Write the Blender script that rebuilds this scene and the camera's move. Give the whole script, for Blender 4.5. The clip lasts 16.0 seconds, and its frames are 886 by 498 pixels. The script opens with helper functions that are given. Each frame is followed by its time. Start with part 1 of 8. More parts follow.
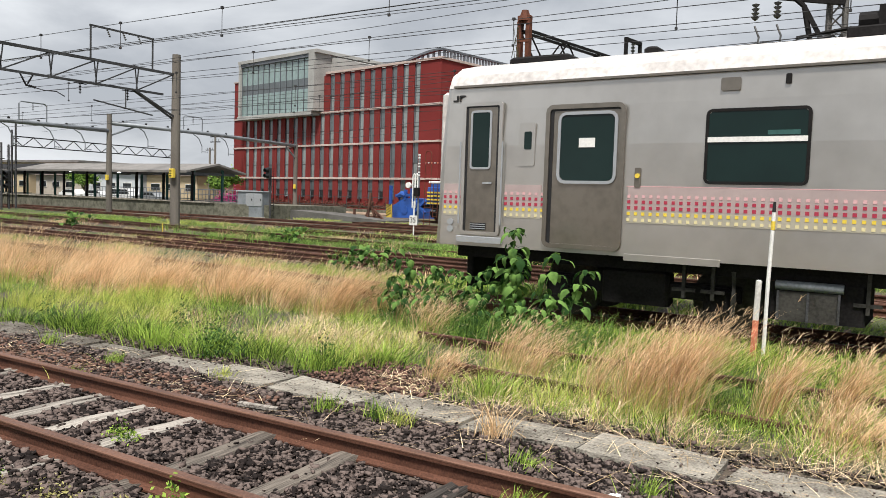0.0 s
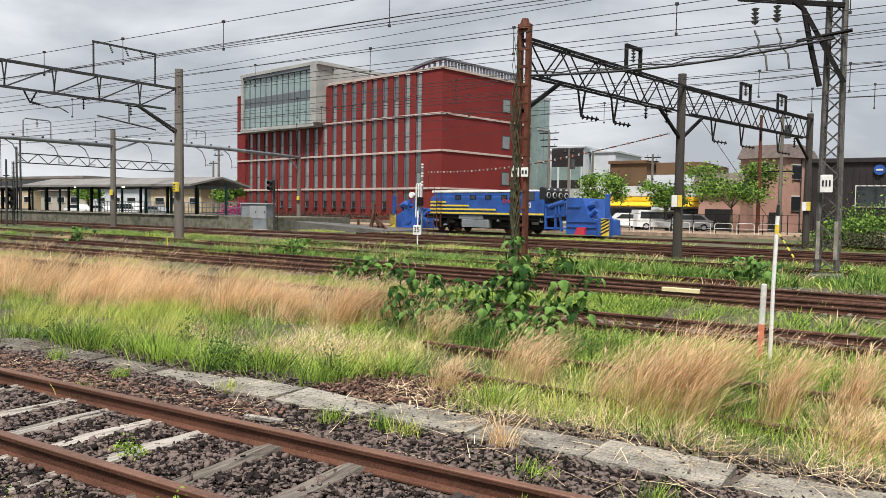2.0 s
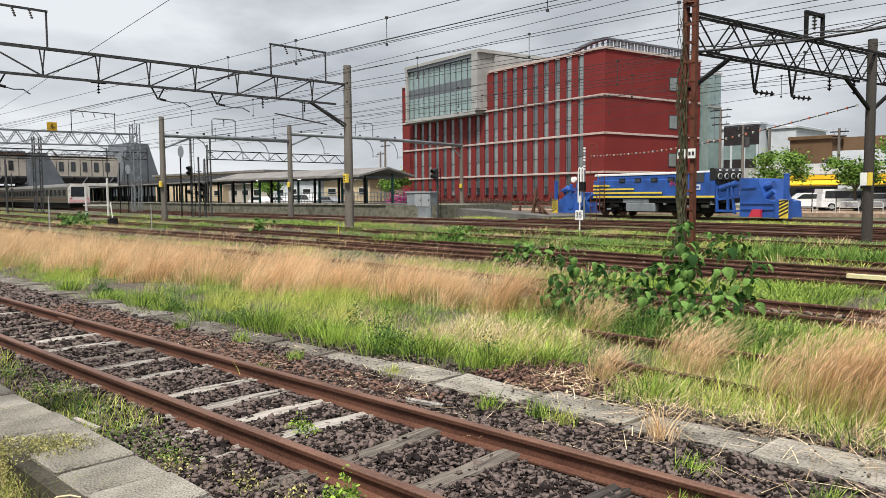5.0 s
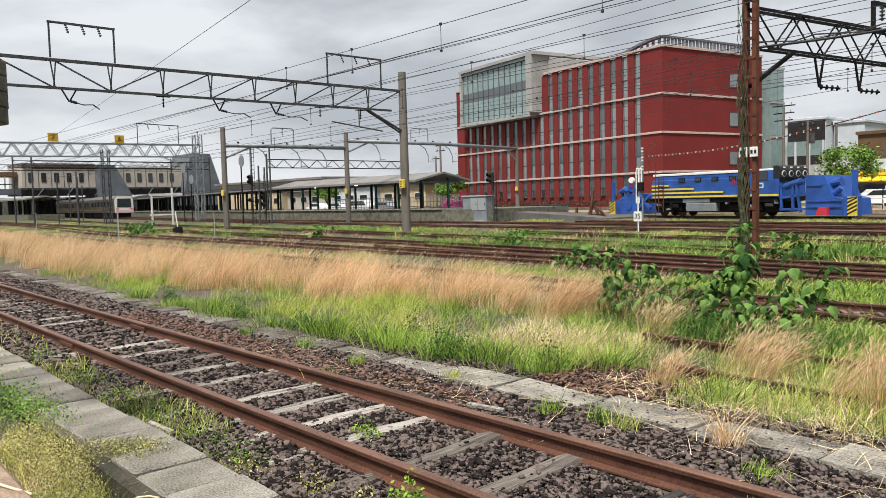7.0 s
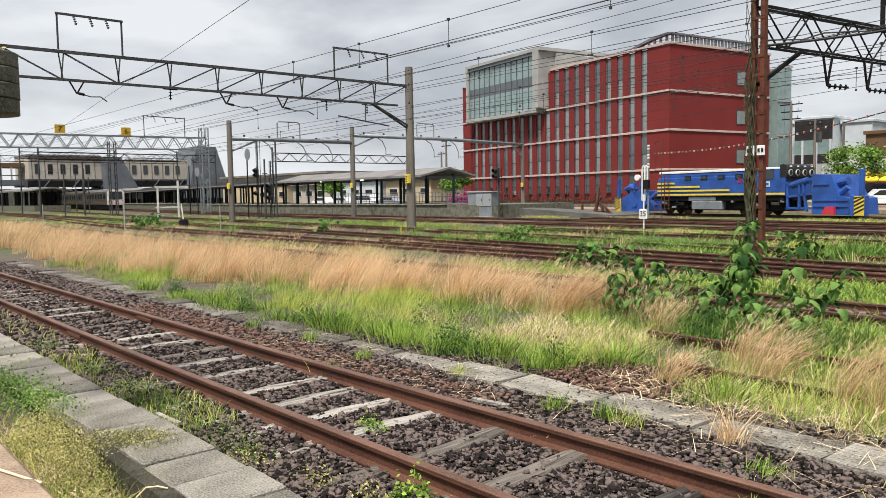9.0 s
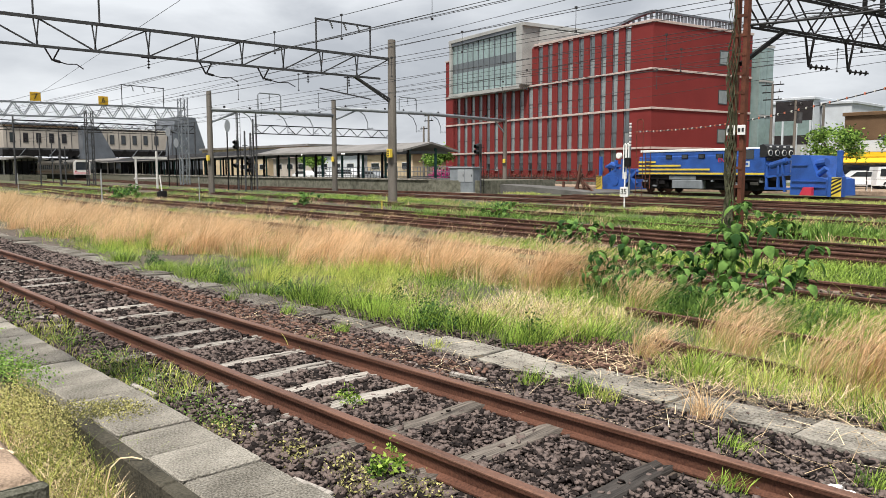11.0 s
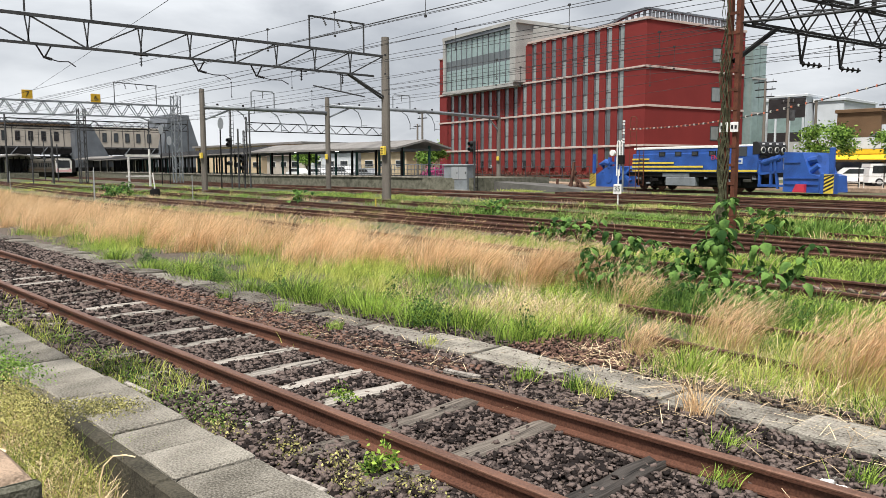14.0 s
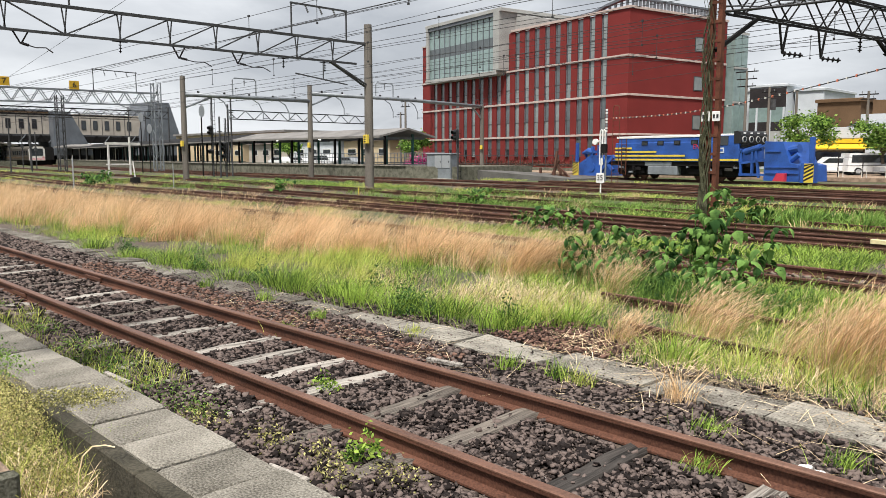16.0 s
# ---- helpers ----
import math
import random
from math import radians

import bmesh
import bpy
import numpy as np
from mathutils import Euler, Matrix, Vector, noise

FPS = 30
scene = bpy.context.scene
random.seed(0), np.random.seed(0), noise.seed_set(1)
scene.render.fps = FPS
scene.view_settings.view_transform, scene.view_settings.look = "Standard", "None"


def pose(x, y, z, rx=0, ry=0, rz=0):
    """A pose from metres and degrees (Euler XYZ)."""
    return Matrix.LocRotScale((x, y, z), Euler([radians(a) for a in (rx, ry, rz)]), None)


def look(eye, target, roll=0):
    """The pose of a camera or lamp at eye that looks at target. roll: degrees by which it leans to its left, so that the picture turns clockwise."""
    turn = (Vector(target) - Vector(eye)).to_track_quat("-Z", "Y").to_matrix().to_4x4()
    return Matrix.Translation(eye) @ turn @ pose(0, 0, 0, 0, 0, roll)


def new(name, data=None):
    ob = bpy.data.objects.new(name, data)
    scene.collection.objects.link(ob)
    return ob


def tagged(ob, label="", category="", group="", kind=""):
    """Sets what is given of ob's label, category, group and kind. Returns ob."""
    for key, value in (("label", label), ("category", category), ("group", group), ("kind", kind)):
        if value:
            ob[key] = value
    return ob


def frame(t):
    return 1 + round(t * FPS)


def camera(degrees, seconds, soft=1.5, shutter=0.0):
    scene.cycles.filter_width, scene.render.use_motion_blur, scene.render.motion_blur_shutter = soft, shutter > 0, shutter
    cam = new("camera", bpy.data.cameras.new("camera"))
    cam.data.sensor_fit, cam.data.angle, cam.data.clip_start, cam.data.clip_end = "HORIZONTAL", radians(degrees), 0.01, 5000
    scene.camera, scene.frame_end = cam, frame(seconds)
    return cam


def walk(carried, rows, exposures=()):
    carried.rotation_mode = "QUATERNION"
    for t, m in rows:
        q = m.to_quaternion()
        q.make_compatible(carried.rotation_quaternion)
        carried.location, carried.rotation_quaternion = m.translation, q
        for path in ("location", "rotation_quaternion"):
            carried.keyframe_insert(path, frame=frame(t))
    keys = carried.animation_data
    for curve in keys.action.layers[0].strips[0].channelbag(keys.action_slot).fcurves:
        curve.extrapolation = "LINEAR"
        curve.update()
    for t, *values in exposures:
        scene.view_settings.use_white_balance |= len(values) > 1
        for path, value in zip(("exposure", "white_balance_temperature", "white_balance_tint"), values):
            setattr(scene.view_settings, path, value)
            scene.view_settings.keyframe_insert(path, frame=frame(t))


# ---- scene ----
cam = camera(59.8, 16.0, soft=0.85)
PATH = [
    (0, (-0.124, 0.053, 1.733), (-1.183, 1.745, 1.609), 1.9),
    (0.5, (-0.127, 0.058, 1.732), (-1.193, 1.746, 1.614), 1.6),
    (1, (-0.121, 0.051, 1.736), (-1.191, 1.737, 1.626), 1.4),
    (1.5, (-0.117, 0.056, 1.736), (-1.188, 1.743, 1.633), 1.1),
    (2, (-0.116, 0.054, 1.736), (-1.186, 1.741, 1.635), 0.9),
    (2.5, (-0.122, 0.058, 1.736), (-1.193, 1.743, 1.632), 0.7),
    (3, (-0.129, 0.064, 1.736), (-1.215, 1.739, 1.627), 0.5),
    (3.5, (-0.125, 0.06, 1.731), (-1.256, 1.706, 1.616), 0.3),
    (4, (-0.123, 0.041, 1.75), (-1.336, 1.627, 1.627), 0.0),
    (4.5, (-0.061, 0.033, 1.763), (-1.371, 1.539, 1.629), -0.2),
    (5, (-0.032, 0.051, 1.771), (-1.429, 1.474, 1.631), -0.4),
    (5.2, (-0.038, 0.06, 1.775), (-1.463, 1.457, 1.634), -0.5),
    (7.3, (0.016, -0.022, 1.8), (-1.483, 1.296, 1.672), -1.5),
    (7.5, (0.028, -0.029, 1.804), (-1.468, 1.292, 1.676), -1.5),
    (8, (0.004, -0.026, 1.799), (-1.489, 1.299, 1.671), -1.2),
    (8.5, (-0.004, -0.031, 1.797), (-1.501, 1.288, 1.664), -1.1),
    (9, (-0.001, -0.036, 1.797), (-1.507, 1.273, 1.657), -0.9),
    (11.5, (-0.004, -0.01, 1.786), (-1.463, 1.34, 1.568), 0.2),
    (12, (-0.003, -0.008, 1.787), (-1.458, 1.345, 1.563), 0.3),
    (12.5, (-0.004, -0.013, 1.784), (-1.461, 1.339, 1.563), 0.3),
    (13, (0.001, -0.019, 1.787), (-1.46, 1.329, 1.57), 0.3),
    (13.5, (0.005, -0.024, 1.788), (-1.457, 1.324, 1.575), 0.1),
    (14, (0.0, -0.014, 1.783), (-1.458, 1.338, 1.573), -0.1),
    (14.5, (0.0, -0.007, 1.783), (-1.451, 1.353, 1.57), -0.2),
    (15, (-0.001, -0.002, 1.78), (-1.443, 1.366, 1.561), -0.2),
    (15.5, (-0.002, 0.001, 1.78), (-1.435, 1.377, 1.552), -0.1),
    (16, (-0.007, 0.0, 1.778), (-1.434, 1.382, 1.539), -0.0),
]
walk(cam, [(t, look(e, g, r)) for t, e, g, r in PATH], [(0, 0.57), (5.2, 0.56), (9, 0.58), (11.5, 0.65), (16, 0.65)])

# ---- world and sun: an overcast sky with broken cloud ----
world = bpy.data.worlds.new("overcast_sky")
scene.world = world
world.use_nodes = True
wn, wl = world.node_tree.nodes, world.node_tree.links
wn.clear()
w_out = wn.new("ShaderNodeOutputWorld")
w_bg = wn.new("ShaderNodeBackground")
w_sky = wn.new("ShaderNodeTexSky")
w_sky.sky_type = "NISHITA"
w_sky.sun_disc = False
w_sky.sun_elevation = radians(62)
w_sky.sun_rotation = radians(200)
w_sky.air_density, w_sky.dust_density = 1.0, 3.0
w_tc = wn.new("ShaderNodeTexCoord")
w_map = wn.new("ShaderNodeMapping")
w_map.inputs["Scale"].default_value = (1.0, 1.0, 2.6)
w_n = wn.new("ShaderNodeTexNoise")
w_n.inputs["Scale"].default_value = 2.3
w_n.inputs["Detail"].default_value = 7
w_n.inputs["Roughness"].default_value = 0.55
w_n.inputs["Distortion"].default_value = 0.35
w_ramp = wn.new("ShaderNodeValToRGB")
w_ramp.color_ramp.elements[0].position, w_ramp.color_ramp.elements[0].color = 0.38, (4.2, 4.45, 4.85, 1)
w_ramp.color_ramp.elements[1].position, w_ramp.color_ramp.elements[1].color = 0.62, (7.3, 7.55, 7.85, 1)
w_mix = wn.new("ShaderNodeMixRGB")
w_mix.inputs[0].default_value = 0.93
wl.new(w_tc.outputs["Generated"], w_map.inputs[0])
wl.new(w_map.outputs[0], w_n.inputs["Vector"])
w_dot = wn.new("ShaderNodeVectorMath")
w_dot.operation = "DOT_PRODUCT"
w_dot.inputs[1].default_value = (-0.14, 0.01, -0.14)
w_add = wn.new("ShaderNodeMath")
w_add.operation = "ADD"
w_off = wn.new("ShaderNodeMath")
w_off.operation = "ADD"
w_off.inputs[1].default_value = -0.08
wl.new(w_tc.outputs["Generated"], w_dot.inputs[0])
wl.new(w_dot.outputs["Value"], w_off.inputs[0])
wl.new(w_n.outputs[0], w_add.inputs[0])
wl.new(w_off.outputs[0], w_add.inputs[1])
wl.new(w_add.outputs[0], w_ramp.inputs[0])
wl.new(w_sky.outputs[0], w_mix.inputs[1])
wl.new(w_ramp.outputs[0], w_mix.inputs[2])
wl.new(w_mix.outputs[0], w_bg.inputs[0])
wl.new(w_bg.outputs[0], w_out.inputs[0])
w_bg.inputs[1].default_value = 0.08
sun = new("sun", bpy.data.lights.new("sun", "SUN"))
sun.data.energy, sun.data.angle, sun.data.color = 4.2, radians(11), (1.0, 0.955, 0.895)
sun.matrix_world = look((6, -18, 60), (-8, 10, 0))


# ---- materials ----
def mat(name, color, rough=0.8, metal=0.0, var=0.25, scale=3.0, fine=40.0, bump=0.15, dark=None, island=0.0, obj=0.0, coat=0.0, streak=False, trans=0.0):
    """A weathered surface: two scales of noise in colour, fine relief; island and obj vary loose pieces."""
    m = bpy.data.materials.new(name)
    m.use_nodes = True
    n, l = m.node_tree.nodes, m.node_tree.links
    b = n["Principled BSDF"]
    b.inputs["Roughness"].default_value = rough
    b.inputs["Metallic"].default_value = metal
    if rough >= 0.6:
        b.inputs["Specular IOR Level"].default_value = 0.18
    if coat:
        b.inputs["Coat Weight"].default_value = coat
    tc = n.new("ShaderNodeTexCoord")
    mp = n.new("ShaderNodeMapping")
    if streak:
        mp.inputs["Scale"].default_value = streak if isinstance(streak, tuple) else (1, 1, 0.12)
    l.new(tc.outputs["Object"], mp.inputs[0])
    a = n.new("ShaderNodeTexNoise")
    a.inputs["Scale"].default_value, a.inputs["Detail"].default_value = scale, 5
    f = n.new("ShaderNodeTexNoise")
    f.inputs["Scale"].default_value, f.inputs["Detail"].default_value = fine, 3
    l.new(mp.outputs[0], a.inputs["Vector"])
    l.new((mp if isinstance(streak, tuple) else tc).outputs[0 if isinstance(streak, tuple) else "Object"], f.inputs["Vector"])
    mixn = n.new("ShaderNodeMath")
    mixn.operation = "MULTIPLY_ADD"
    mixn.inputs[1].default_value = 0.5
    l.new(f.outputs[0], mixn.inputs[0])
    half = n.new("ShaderNodeMath")
    half.operation = "MULTIPLY"
    half.inputs[1].default_value = 0.55
    l.new(a.outputs[0], half.inputs[0])
    l.new(half.outputs[0], mixn.inputs[2])
    last = mixn
    for src, amount in (("Random Per Island", island), ("Random", obj)):
        if amount:
            g = n.new("ShaderNodeNewGeometry") if src == "Random Per Island" else n.new("ShaderNodeObjectInfo")
            k = n.new("ShaderNodeMath")
            k.operation = "SUBTRACT"
            k.inputs[1].default_value = 0.5
            l.new(g.outputs[src], k.inputs[0])
            k2 = n.new("ShaderNodeMath")
            k2.operation = "MULTIPLY_ADD"
            k2.inputs[1].default_value = amount
            l.new(k.outputs[0], k2.inputs[0])
            l.new(last.outputs[0], k2.inputs[2])
            last = k2
    ramp = n.new("ShaderNodeValToRGB")
    lo = dark or [c * (1 - var * 1.5) for c in color]
    hi = [min(1, c * (1 + var)) for c in color]
    ramp.color_ramp.elements[0].position, ramp.color_ramp.elements[0].color = 0.37, (*lo, 1)
    ramp.color_ramp.elements[1].position, ramp.color_ramp.elements[1].color = 0.63, (*hi, 1)
    l.new(last.outputs[0], ramp.inputs[0])
    l.new(ramp.outputs[0], b.inputs["Base Color"])
    if bump:
        bp = n.new("ShaderNodeBump")
        bp.inputs["Strength"].default_value, bp.inputs["Distance"].default_value = bump, 0.02
        l.new(f.outputs[0], bp.inputs["Height"])
        l.new(bp.outputs[0], b.inputs["Normal"])
    if trans:
        tr = n.new("ShaderNodeBsdfTranslucent")
        l.new(ramp.outputs[0], tr.inputs[0])
        ms = n.new("ShaderNodeMixShader")
        ms.inputs[0].default_value = trans
        l.new(b.outputs[0], ms.inputs[1])
        l.new(tr.outputs[0], ms.inputs[2])
        l.new(ms.outputs[0], n["Material Output"].inputs[0])
    return m


def glow(name, color, strength):
    m = bpy.data.materials.new(name)
    m.use_nodes = True
    b = m.node_tree.nodes["Principled BSDF"]
    b.inputs["Base Color"].default_value = (*color, 1)
    b.inputs["Emission Color"].default_value = (*color, 1)
    b.inputs["Emission Strength"].default_value = strength
    return m


def glass(name, color, rough=0.06):
    m = mat(name, color, rough, 0.0, 0.12, 0.35, 2.0, 0.0)
    m.node_tree.nodes["Principled BSDF"].inputs["Specular IOR Level"].default_value = 0.9
    return m


M_RUST = mat("rusty_rail", (0.108, 0.05, 0.033), 0.6, 0.1, 0.3, 1.2, 70, 0.12, (0.045, 0.021, 0.015))
# paler than the rail's rust: light on the head is put into this colour
M_RUSTTOP = mat("rail_head", (0.165, 0.085, 0.057), 0.5, 0.3, 0.25, 2, 60, 0.08)
M_RUSTDK = mat("dark_rusty_rail", (0.1, 0.05, 0.036), 0.8, 0.1, 0.4, 1.5, 30, 0.2, (0.03, 0.016, 0.012))
M_SLEEPER = mat("weathered_wood", (0.3, 0.275, 0.245), 0.9, 0, 0.35, 26, 75, 0.8, (0.07, 0.06, 0.052), obj=0.12, streak=(1, 0.05, 1))
M_SLEEPMID = mat("grey_brown_wood", (0.15, 0.13, 0.11), 0.9, 0, 0.35, 26, 75, 0.8, (0.04, 0.034, 0.03), obj=0.1, streak=(1, 0.05, 1))
M_SLEEPDK = mat("tarred_wood", (0.05, 0.044, 0.04), 0.85, 0, 0.4, 26, 75, 0.7, (0.012, 0.011, 0.01), obj=0.15, streak=(1, 0.05, 1))
M_STONE = mat("ballast_stone", (0.105, 0.081, 0.072), 0.85, 0, 0.45, 5, 60, 0.3, (0.015, 0.011, 0.01), island=0.75)
M_STONERED = mat("rusty_ballast_stone", (0.15, 0.088, 0.067), 0.9, 0, 0.35, 5, 60, 0.3, (0.04, 0.025, 0.02), island=0.6)
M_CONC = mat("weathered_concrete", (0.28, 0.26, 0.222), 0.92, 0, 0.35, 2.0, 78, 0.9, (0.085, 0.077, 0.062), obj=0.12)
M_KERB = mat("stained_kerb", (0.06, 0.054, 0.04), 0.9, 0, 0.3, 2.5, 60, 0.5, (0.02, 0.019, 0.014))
M_SLABD = mat("dirty_lid_concrete", (0.2, 0.185, 0.16), 0.92, 0, 0.3, 2.5, 60, 0.6, (0.08, 0.07, 0.058), obj=0.2)
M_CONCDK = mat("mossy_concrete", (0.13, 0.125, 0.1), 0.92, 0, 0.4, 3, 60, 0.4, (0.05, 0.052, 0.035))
M_SLABT = mat("trough_lid_concrete", (0.29, 0.27, 0.23), 0.9, 0, 0.25, 3.0, 60, 0.7, (0.11, 0.1, 0.085), obj=0.12)
M_POLECONC = mat("pole_concrete", (0.15, 0.135, 0.118), 0.85, 0, 0.25, 2, 40, 0.2, streak=True)
M_GALV = mat("galvanised_steel", (0.22, 0.24, 0.26), 0.55, 0.3, 0.2, 2, 30, 0.05)
M_DARKST = mat("dark_painted_steel", (0.012, 0.011, 0.011), 0.7, 0.1, 0.3, 3, 30, 0.1)
M_GREYST = mat("grey_painted_steel", (0.06, 0.061, 0.064), 0.7, 0.1, 0.3, 3, 30, 0.1)
M_RUSTPOLE = mat("rusty_steel_pole", (0.12, 0.045, 0.028), 0.8, 0.2, 0.4, 4, 40, 0.3, (0.07, 0.032, 0.022))
M_VINE = mat("vine_stems", (0.07, 0.072, 0.042), 0.9, 0, 0.4, 6, 40, 0.5, (0.025, 0.025, 0.016))
# dark pole concrete with the back poles' shade mixed into its base colour
M_POLESHADE = mat("sooty_concrete", (0.06, 0.053, 0.047), 0.88, 0, 0.3, 2, 40, 0.2, streak=True)
M_WIRE = mat("wire", (0.045, 0.045, 0.047), 0.7, 0.1, 0.1, 1, 10, 0)
M_INSUL = mat("insulator", (0.13, 0.13, 0.13), 0.35, 0, 0.2, 4, 10, 0)
M_MASTST = mat("worn_mast_steel", (0.13, 0.125, 0.118), 0.7, 0.15, 0.3, 3, 30, 0.1, (0.05, 0.045, 0.04))
M_BRICK = mat("red_tiled_wall", (0.175, 0.027, 0.025), 0.75, 0, 0.12, 0.25, 9, 0.15)
M_WHITEP = mat("white_paint", (0.74, 0.74, 0.72), 0.6, 0, 0.1, 2, 30, 0.05)
M_OFFW = mat("dirty_white_paint", (0.6, 0.59, 0.56), 0.7, 0, 0.15, 2, 30, 0.05)
M_PINKBAND = mat("pale_band", (0.46, 0.37, 0.335), 0.7, 0, 0.12, 2, 30, 0.05)
M_CLADGREY = mat("grey_cladding", (0.35, 0.35, 0.335), 0.7, 0, 0.15, 0.5, 10, 0.05)
# pale curtain and window glass: part of the sky's reflection is in the colour
M_GLASSPALE = glass("pale_curtain_glass", (0.22, 0.3, 0.29))
M_GLASSMID = glass("grey_spandrel_glass", (0.085, 0.1, 0.105), 0.12)
M_GLASSWIN = glass("window_glass", (0.2, 0.225, 0.222), 0.15)
M_GLASSDK = glass("dark_window_glass", (0.025, 0.03, 0.033))
M_TRAIN = mat("stainless_body", (0.52, 0.5, 0.465), 0.3, 0.8, 0.08, 0.7, 3.0, 0.0, (0.47, 0.45, 0.415), streak=True)
M_TRAINDOOR = mat("brushed_door", (0.25, 0.225, 0.19), 0.3, 0.8, 0.12, 1.2, 8, 0.0, streak=True)
M_ROOF = mat("pale_train_roof", (0.56, 0.54, 0.52), 0.6, 0, 0.15, 1.2, 12, 0.02, (0.4, 0.38, 0.37))
M_TRAINWIN = glass("train_glass", (0.006, 0.018, 0.016), 0.05)
M_TRAINWIN.node_tree.nodes["Principled BSDF"].inputs["Specular IOR Level"].default_value = 0.35
M_UNDER = mat("underframe_black", (0.011, 0.01, 0.01), 0.8, 0.1, 0.4, 3, 30, 0.1)
M_UNDERG = mat("underframe_grey", (0.05, 0.048, 0.043), 0.7, 0.2, 0.3, 3, 30, 0.1)
M_RED = mat("red_paint", (0.5, 0.03, 0.06), 0.5, 0, 0.1, 3, 30, 0)
M_CRIMSON = mat("crimson_paint", (0.36, 0.028, 0.06), 0.5, 0, 0.1, 3, 30, 0)
M_PINK = mat("pink_paint", (0.62, 0.37, 0.38), 0.5, 0, 0.1, 3, 30, 0)
M_WEEDG = mat("yard_weed", (0.2, 0.32, 0.07), 0.7, 0, 0.3, 0.6, 3, 0, (0.05, 0.11, 0.022), island=0.4, trans=0.3)
M_OCHRE = mat("ochre_plate", (0.5, 0.31, 0.03), 0.7, 0, 0.15, 3, 30, 0)
M_YELLOW = mat("yellow_paint", (0.7, 0.52, 0.06), 0.5, 0, 0.12, 3, 30, 0)
M_LYELLOW = mat("pale_yellow_paint", (0.68, 0.6, 0.34), 0.5, 0, 0.1, 3, 30, 0)
M_BLACK = mat("black_paint", (0.012, 0.012, 0.013), 0.5, 0, 0.2, 3, 30, 0)
M_BLUE = mat("blue_paint", (0.022, 0.085, 0.34), 0.42, 0.0, 0.18, 1.2, 20, 0.02, (0.012, 0.045, 0.18))
M_ORANGE = mat("faded_red_paint", (0.62, 0.2, 0.12), 0.7, 0, 0.2, 6, 30, 0.05)
M_GRASS = mat("green_grass", (0.33, 0.46, 0.085), 0.6, 0, 0.3, 0.6, 3, 0, (0.045, 0.1, 0.017), island=0.55, trans=0.38)
M_GRASSY = mat("yellow_green_grass", (0.55, 0.57, 0.15), 0.6, 0, 0.25, 0.6, 3, 0, (0.18, 0.25, 0.05), island=0.5, trans=0.35)
M_TAN = mat("dry_tan_grass", (0.95, 0.71, 0.44), 0.72, 0, 0.05, 0.5, 3, 0, (0.42, 0.27, 0.135), island=0.5, trans=0.4)
M_STRAW = mat("straw", (0.76, 0.61, 0.4), 0.8, 0, 0.2, 0.8, 4, 0, (0.32, 0.22, 0.12), island=0.4)
M_SEED = mat("pale_seed_plume", (0.97, 0.76, 0.51), 0.75, 0, 0.03, 0.5, 3, 0, (0.62, 0.43, 0.25), island=0.5, trans=0.45)
M_YARDSTONE = mat("yard_stone", (0.17, 0.135, 0.112), 0.9, 0, 0.35, 5, 60, 0.3, (0.055, 0.04, 0.033), island=0.6)
M_WEED = mat("yellowish_weed", (0.46, 0.43, 0.17), 0.75, 0, 0.3, 1.2, 6, 0, (0.13, 0.13, 0.05), island=0.45, trans=0.3)
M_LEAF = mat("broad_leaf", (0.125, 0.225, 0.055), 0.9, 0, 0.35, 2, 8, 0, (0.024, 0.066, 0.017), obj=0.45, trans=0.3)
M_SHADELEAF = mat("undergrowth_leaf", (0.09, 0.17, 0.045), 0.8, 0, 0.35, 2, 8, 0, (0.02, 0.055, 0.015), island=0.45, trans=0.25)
M_TREE = mat("tree_leaf", (0.19, 0.3, 0.06), 0.7, 0, 0.35, 1, 5, 0, (0.035, 0.085, 0.018), island=0.5, trans=0.3)
M_BARK = mat("bark", (0.12, 0.09, 0.065), 0.9, 0, 0.3, 5, 30, 0.5)
M_CANOPY = mat("canopy_roof_sheet", (0.2, 0.19, 0.18), 0.7, 0.1, 0.2, 0.6, 8, 0.05)
M_BEIGE = mat("beige_wall", (0.52, 0.42, 0.28), 0.8, 0, 0.1, 0.5, 12, 0.1)
M_PINKW = mat("salmon_render", (0.42, 0.25, 0.2), 0.85, 0, 0.12, 0.8, 12, 0.1)
M_BROWNW = mat("brown_cladding", (0.13, 0.08, 0.045), 0.8, 0, 0.15, 0.8, 12, 0.1)
M_DARKW = mat("dark_corrugated_cladding", (0.03, 0.026, 0.027), 0.7, 0, 0.2, 0.8, 12, 0.1)
M_TILE = mat("roof_shingle", (0.13, 0.105, 0.095), 0.85, 0, 0.2, 2, 20, 0.3)
M_PALEW = mat("pale_wall", (0.52, 0.55, 0.58), 0.75, 0, 0.08, 0.8, 12, 0.1)
M_STATION = mat("station_panel", (0.42, 0.38, 0.33), 0.8, 0, 0.12, 0.4, 12, 0.1)
M_SLATE = mat("slate_grey_metal", (0.13, 0.145, 0.165), 0.55, 0.2, 0.2, 0.5, 12, 0.05)
M_CARW = mat("white_car_paint", (0.75, 0.76, 0.77), 0.25, 0, 0.04, 1, 10, 0, coat=0.6)
M_CARG = mat("silver_car_paint", (0.4, 0.42, 0.44), 0.3, 0.4, 0.06, 1, 10, 0, coat=0.6)
M_TYRE = mat("tyre", (0.02, 0.02, 0.02), 0.9, 0, 0.2, 3, 20, 0)
M_AWNING = mat("yellow_awning", (0.72, 0.46, 0.03), 0.6, 0, 0.1, 1, 10, 0)
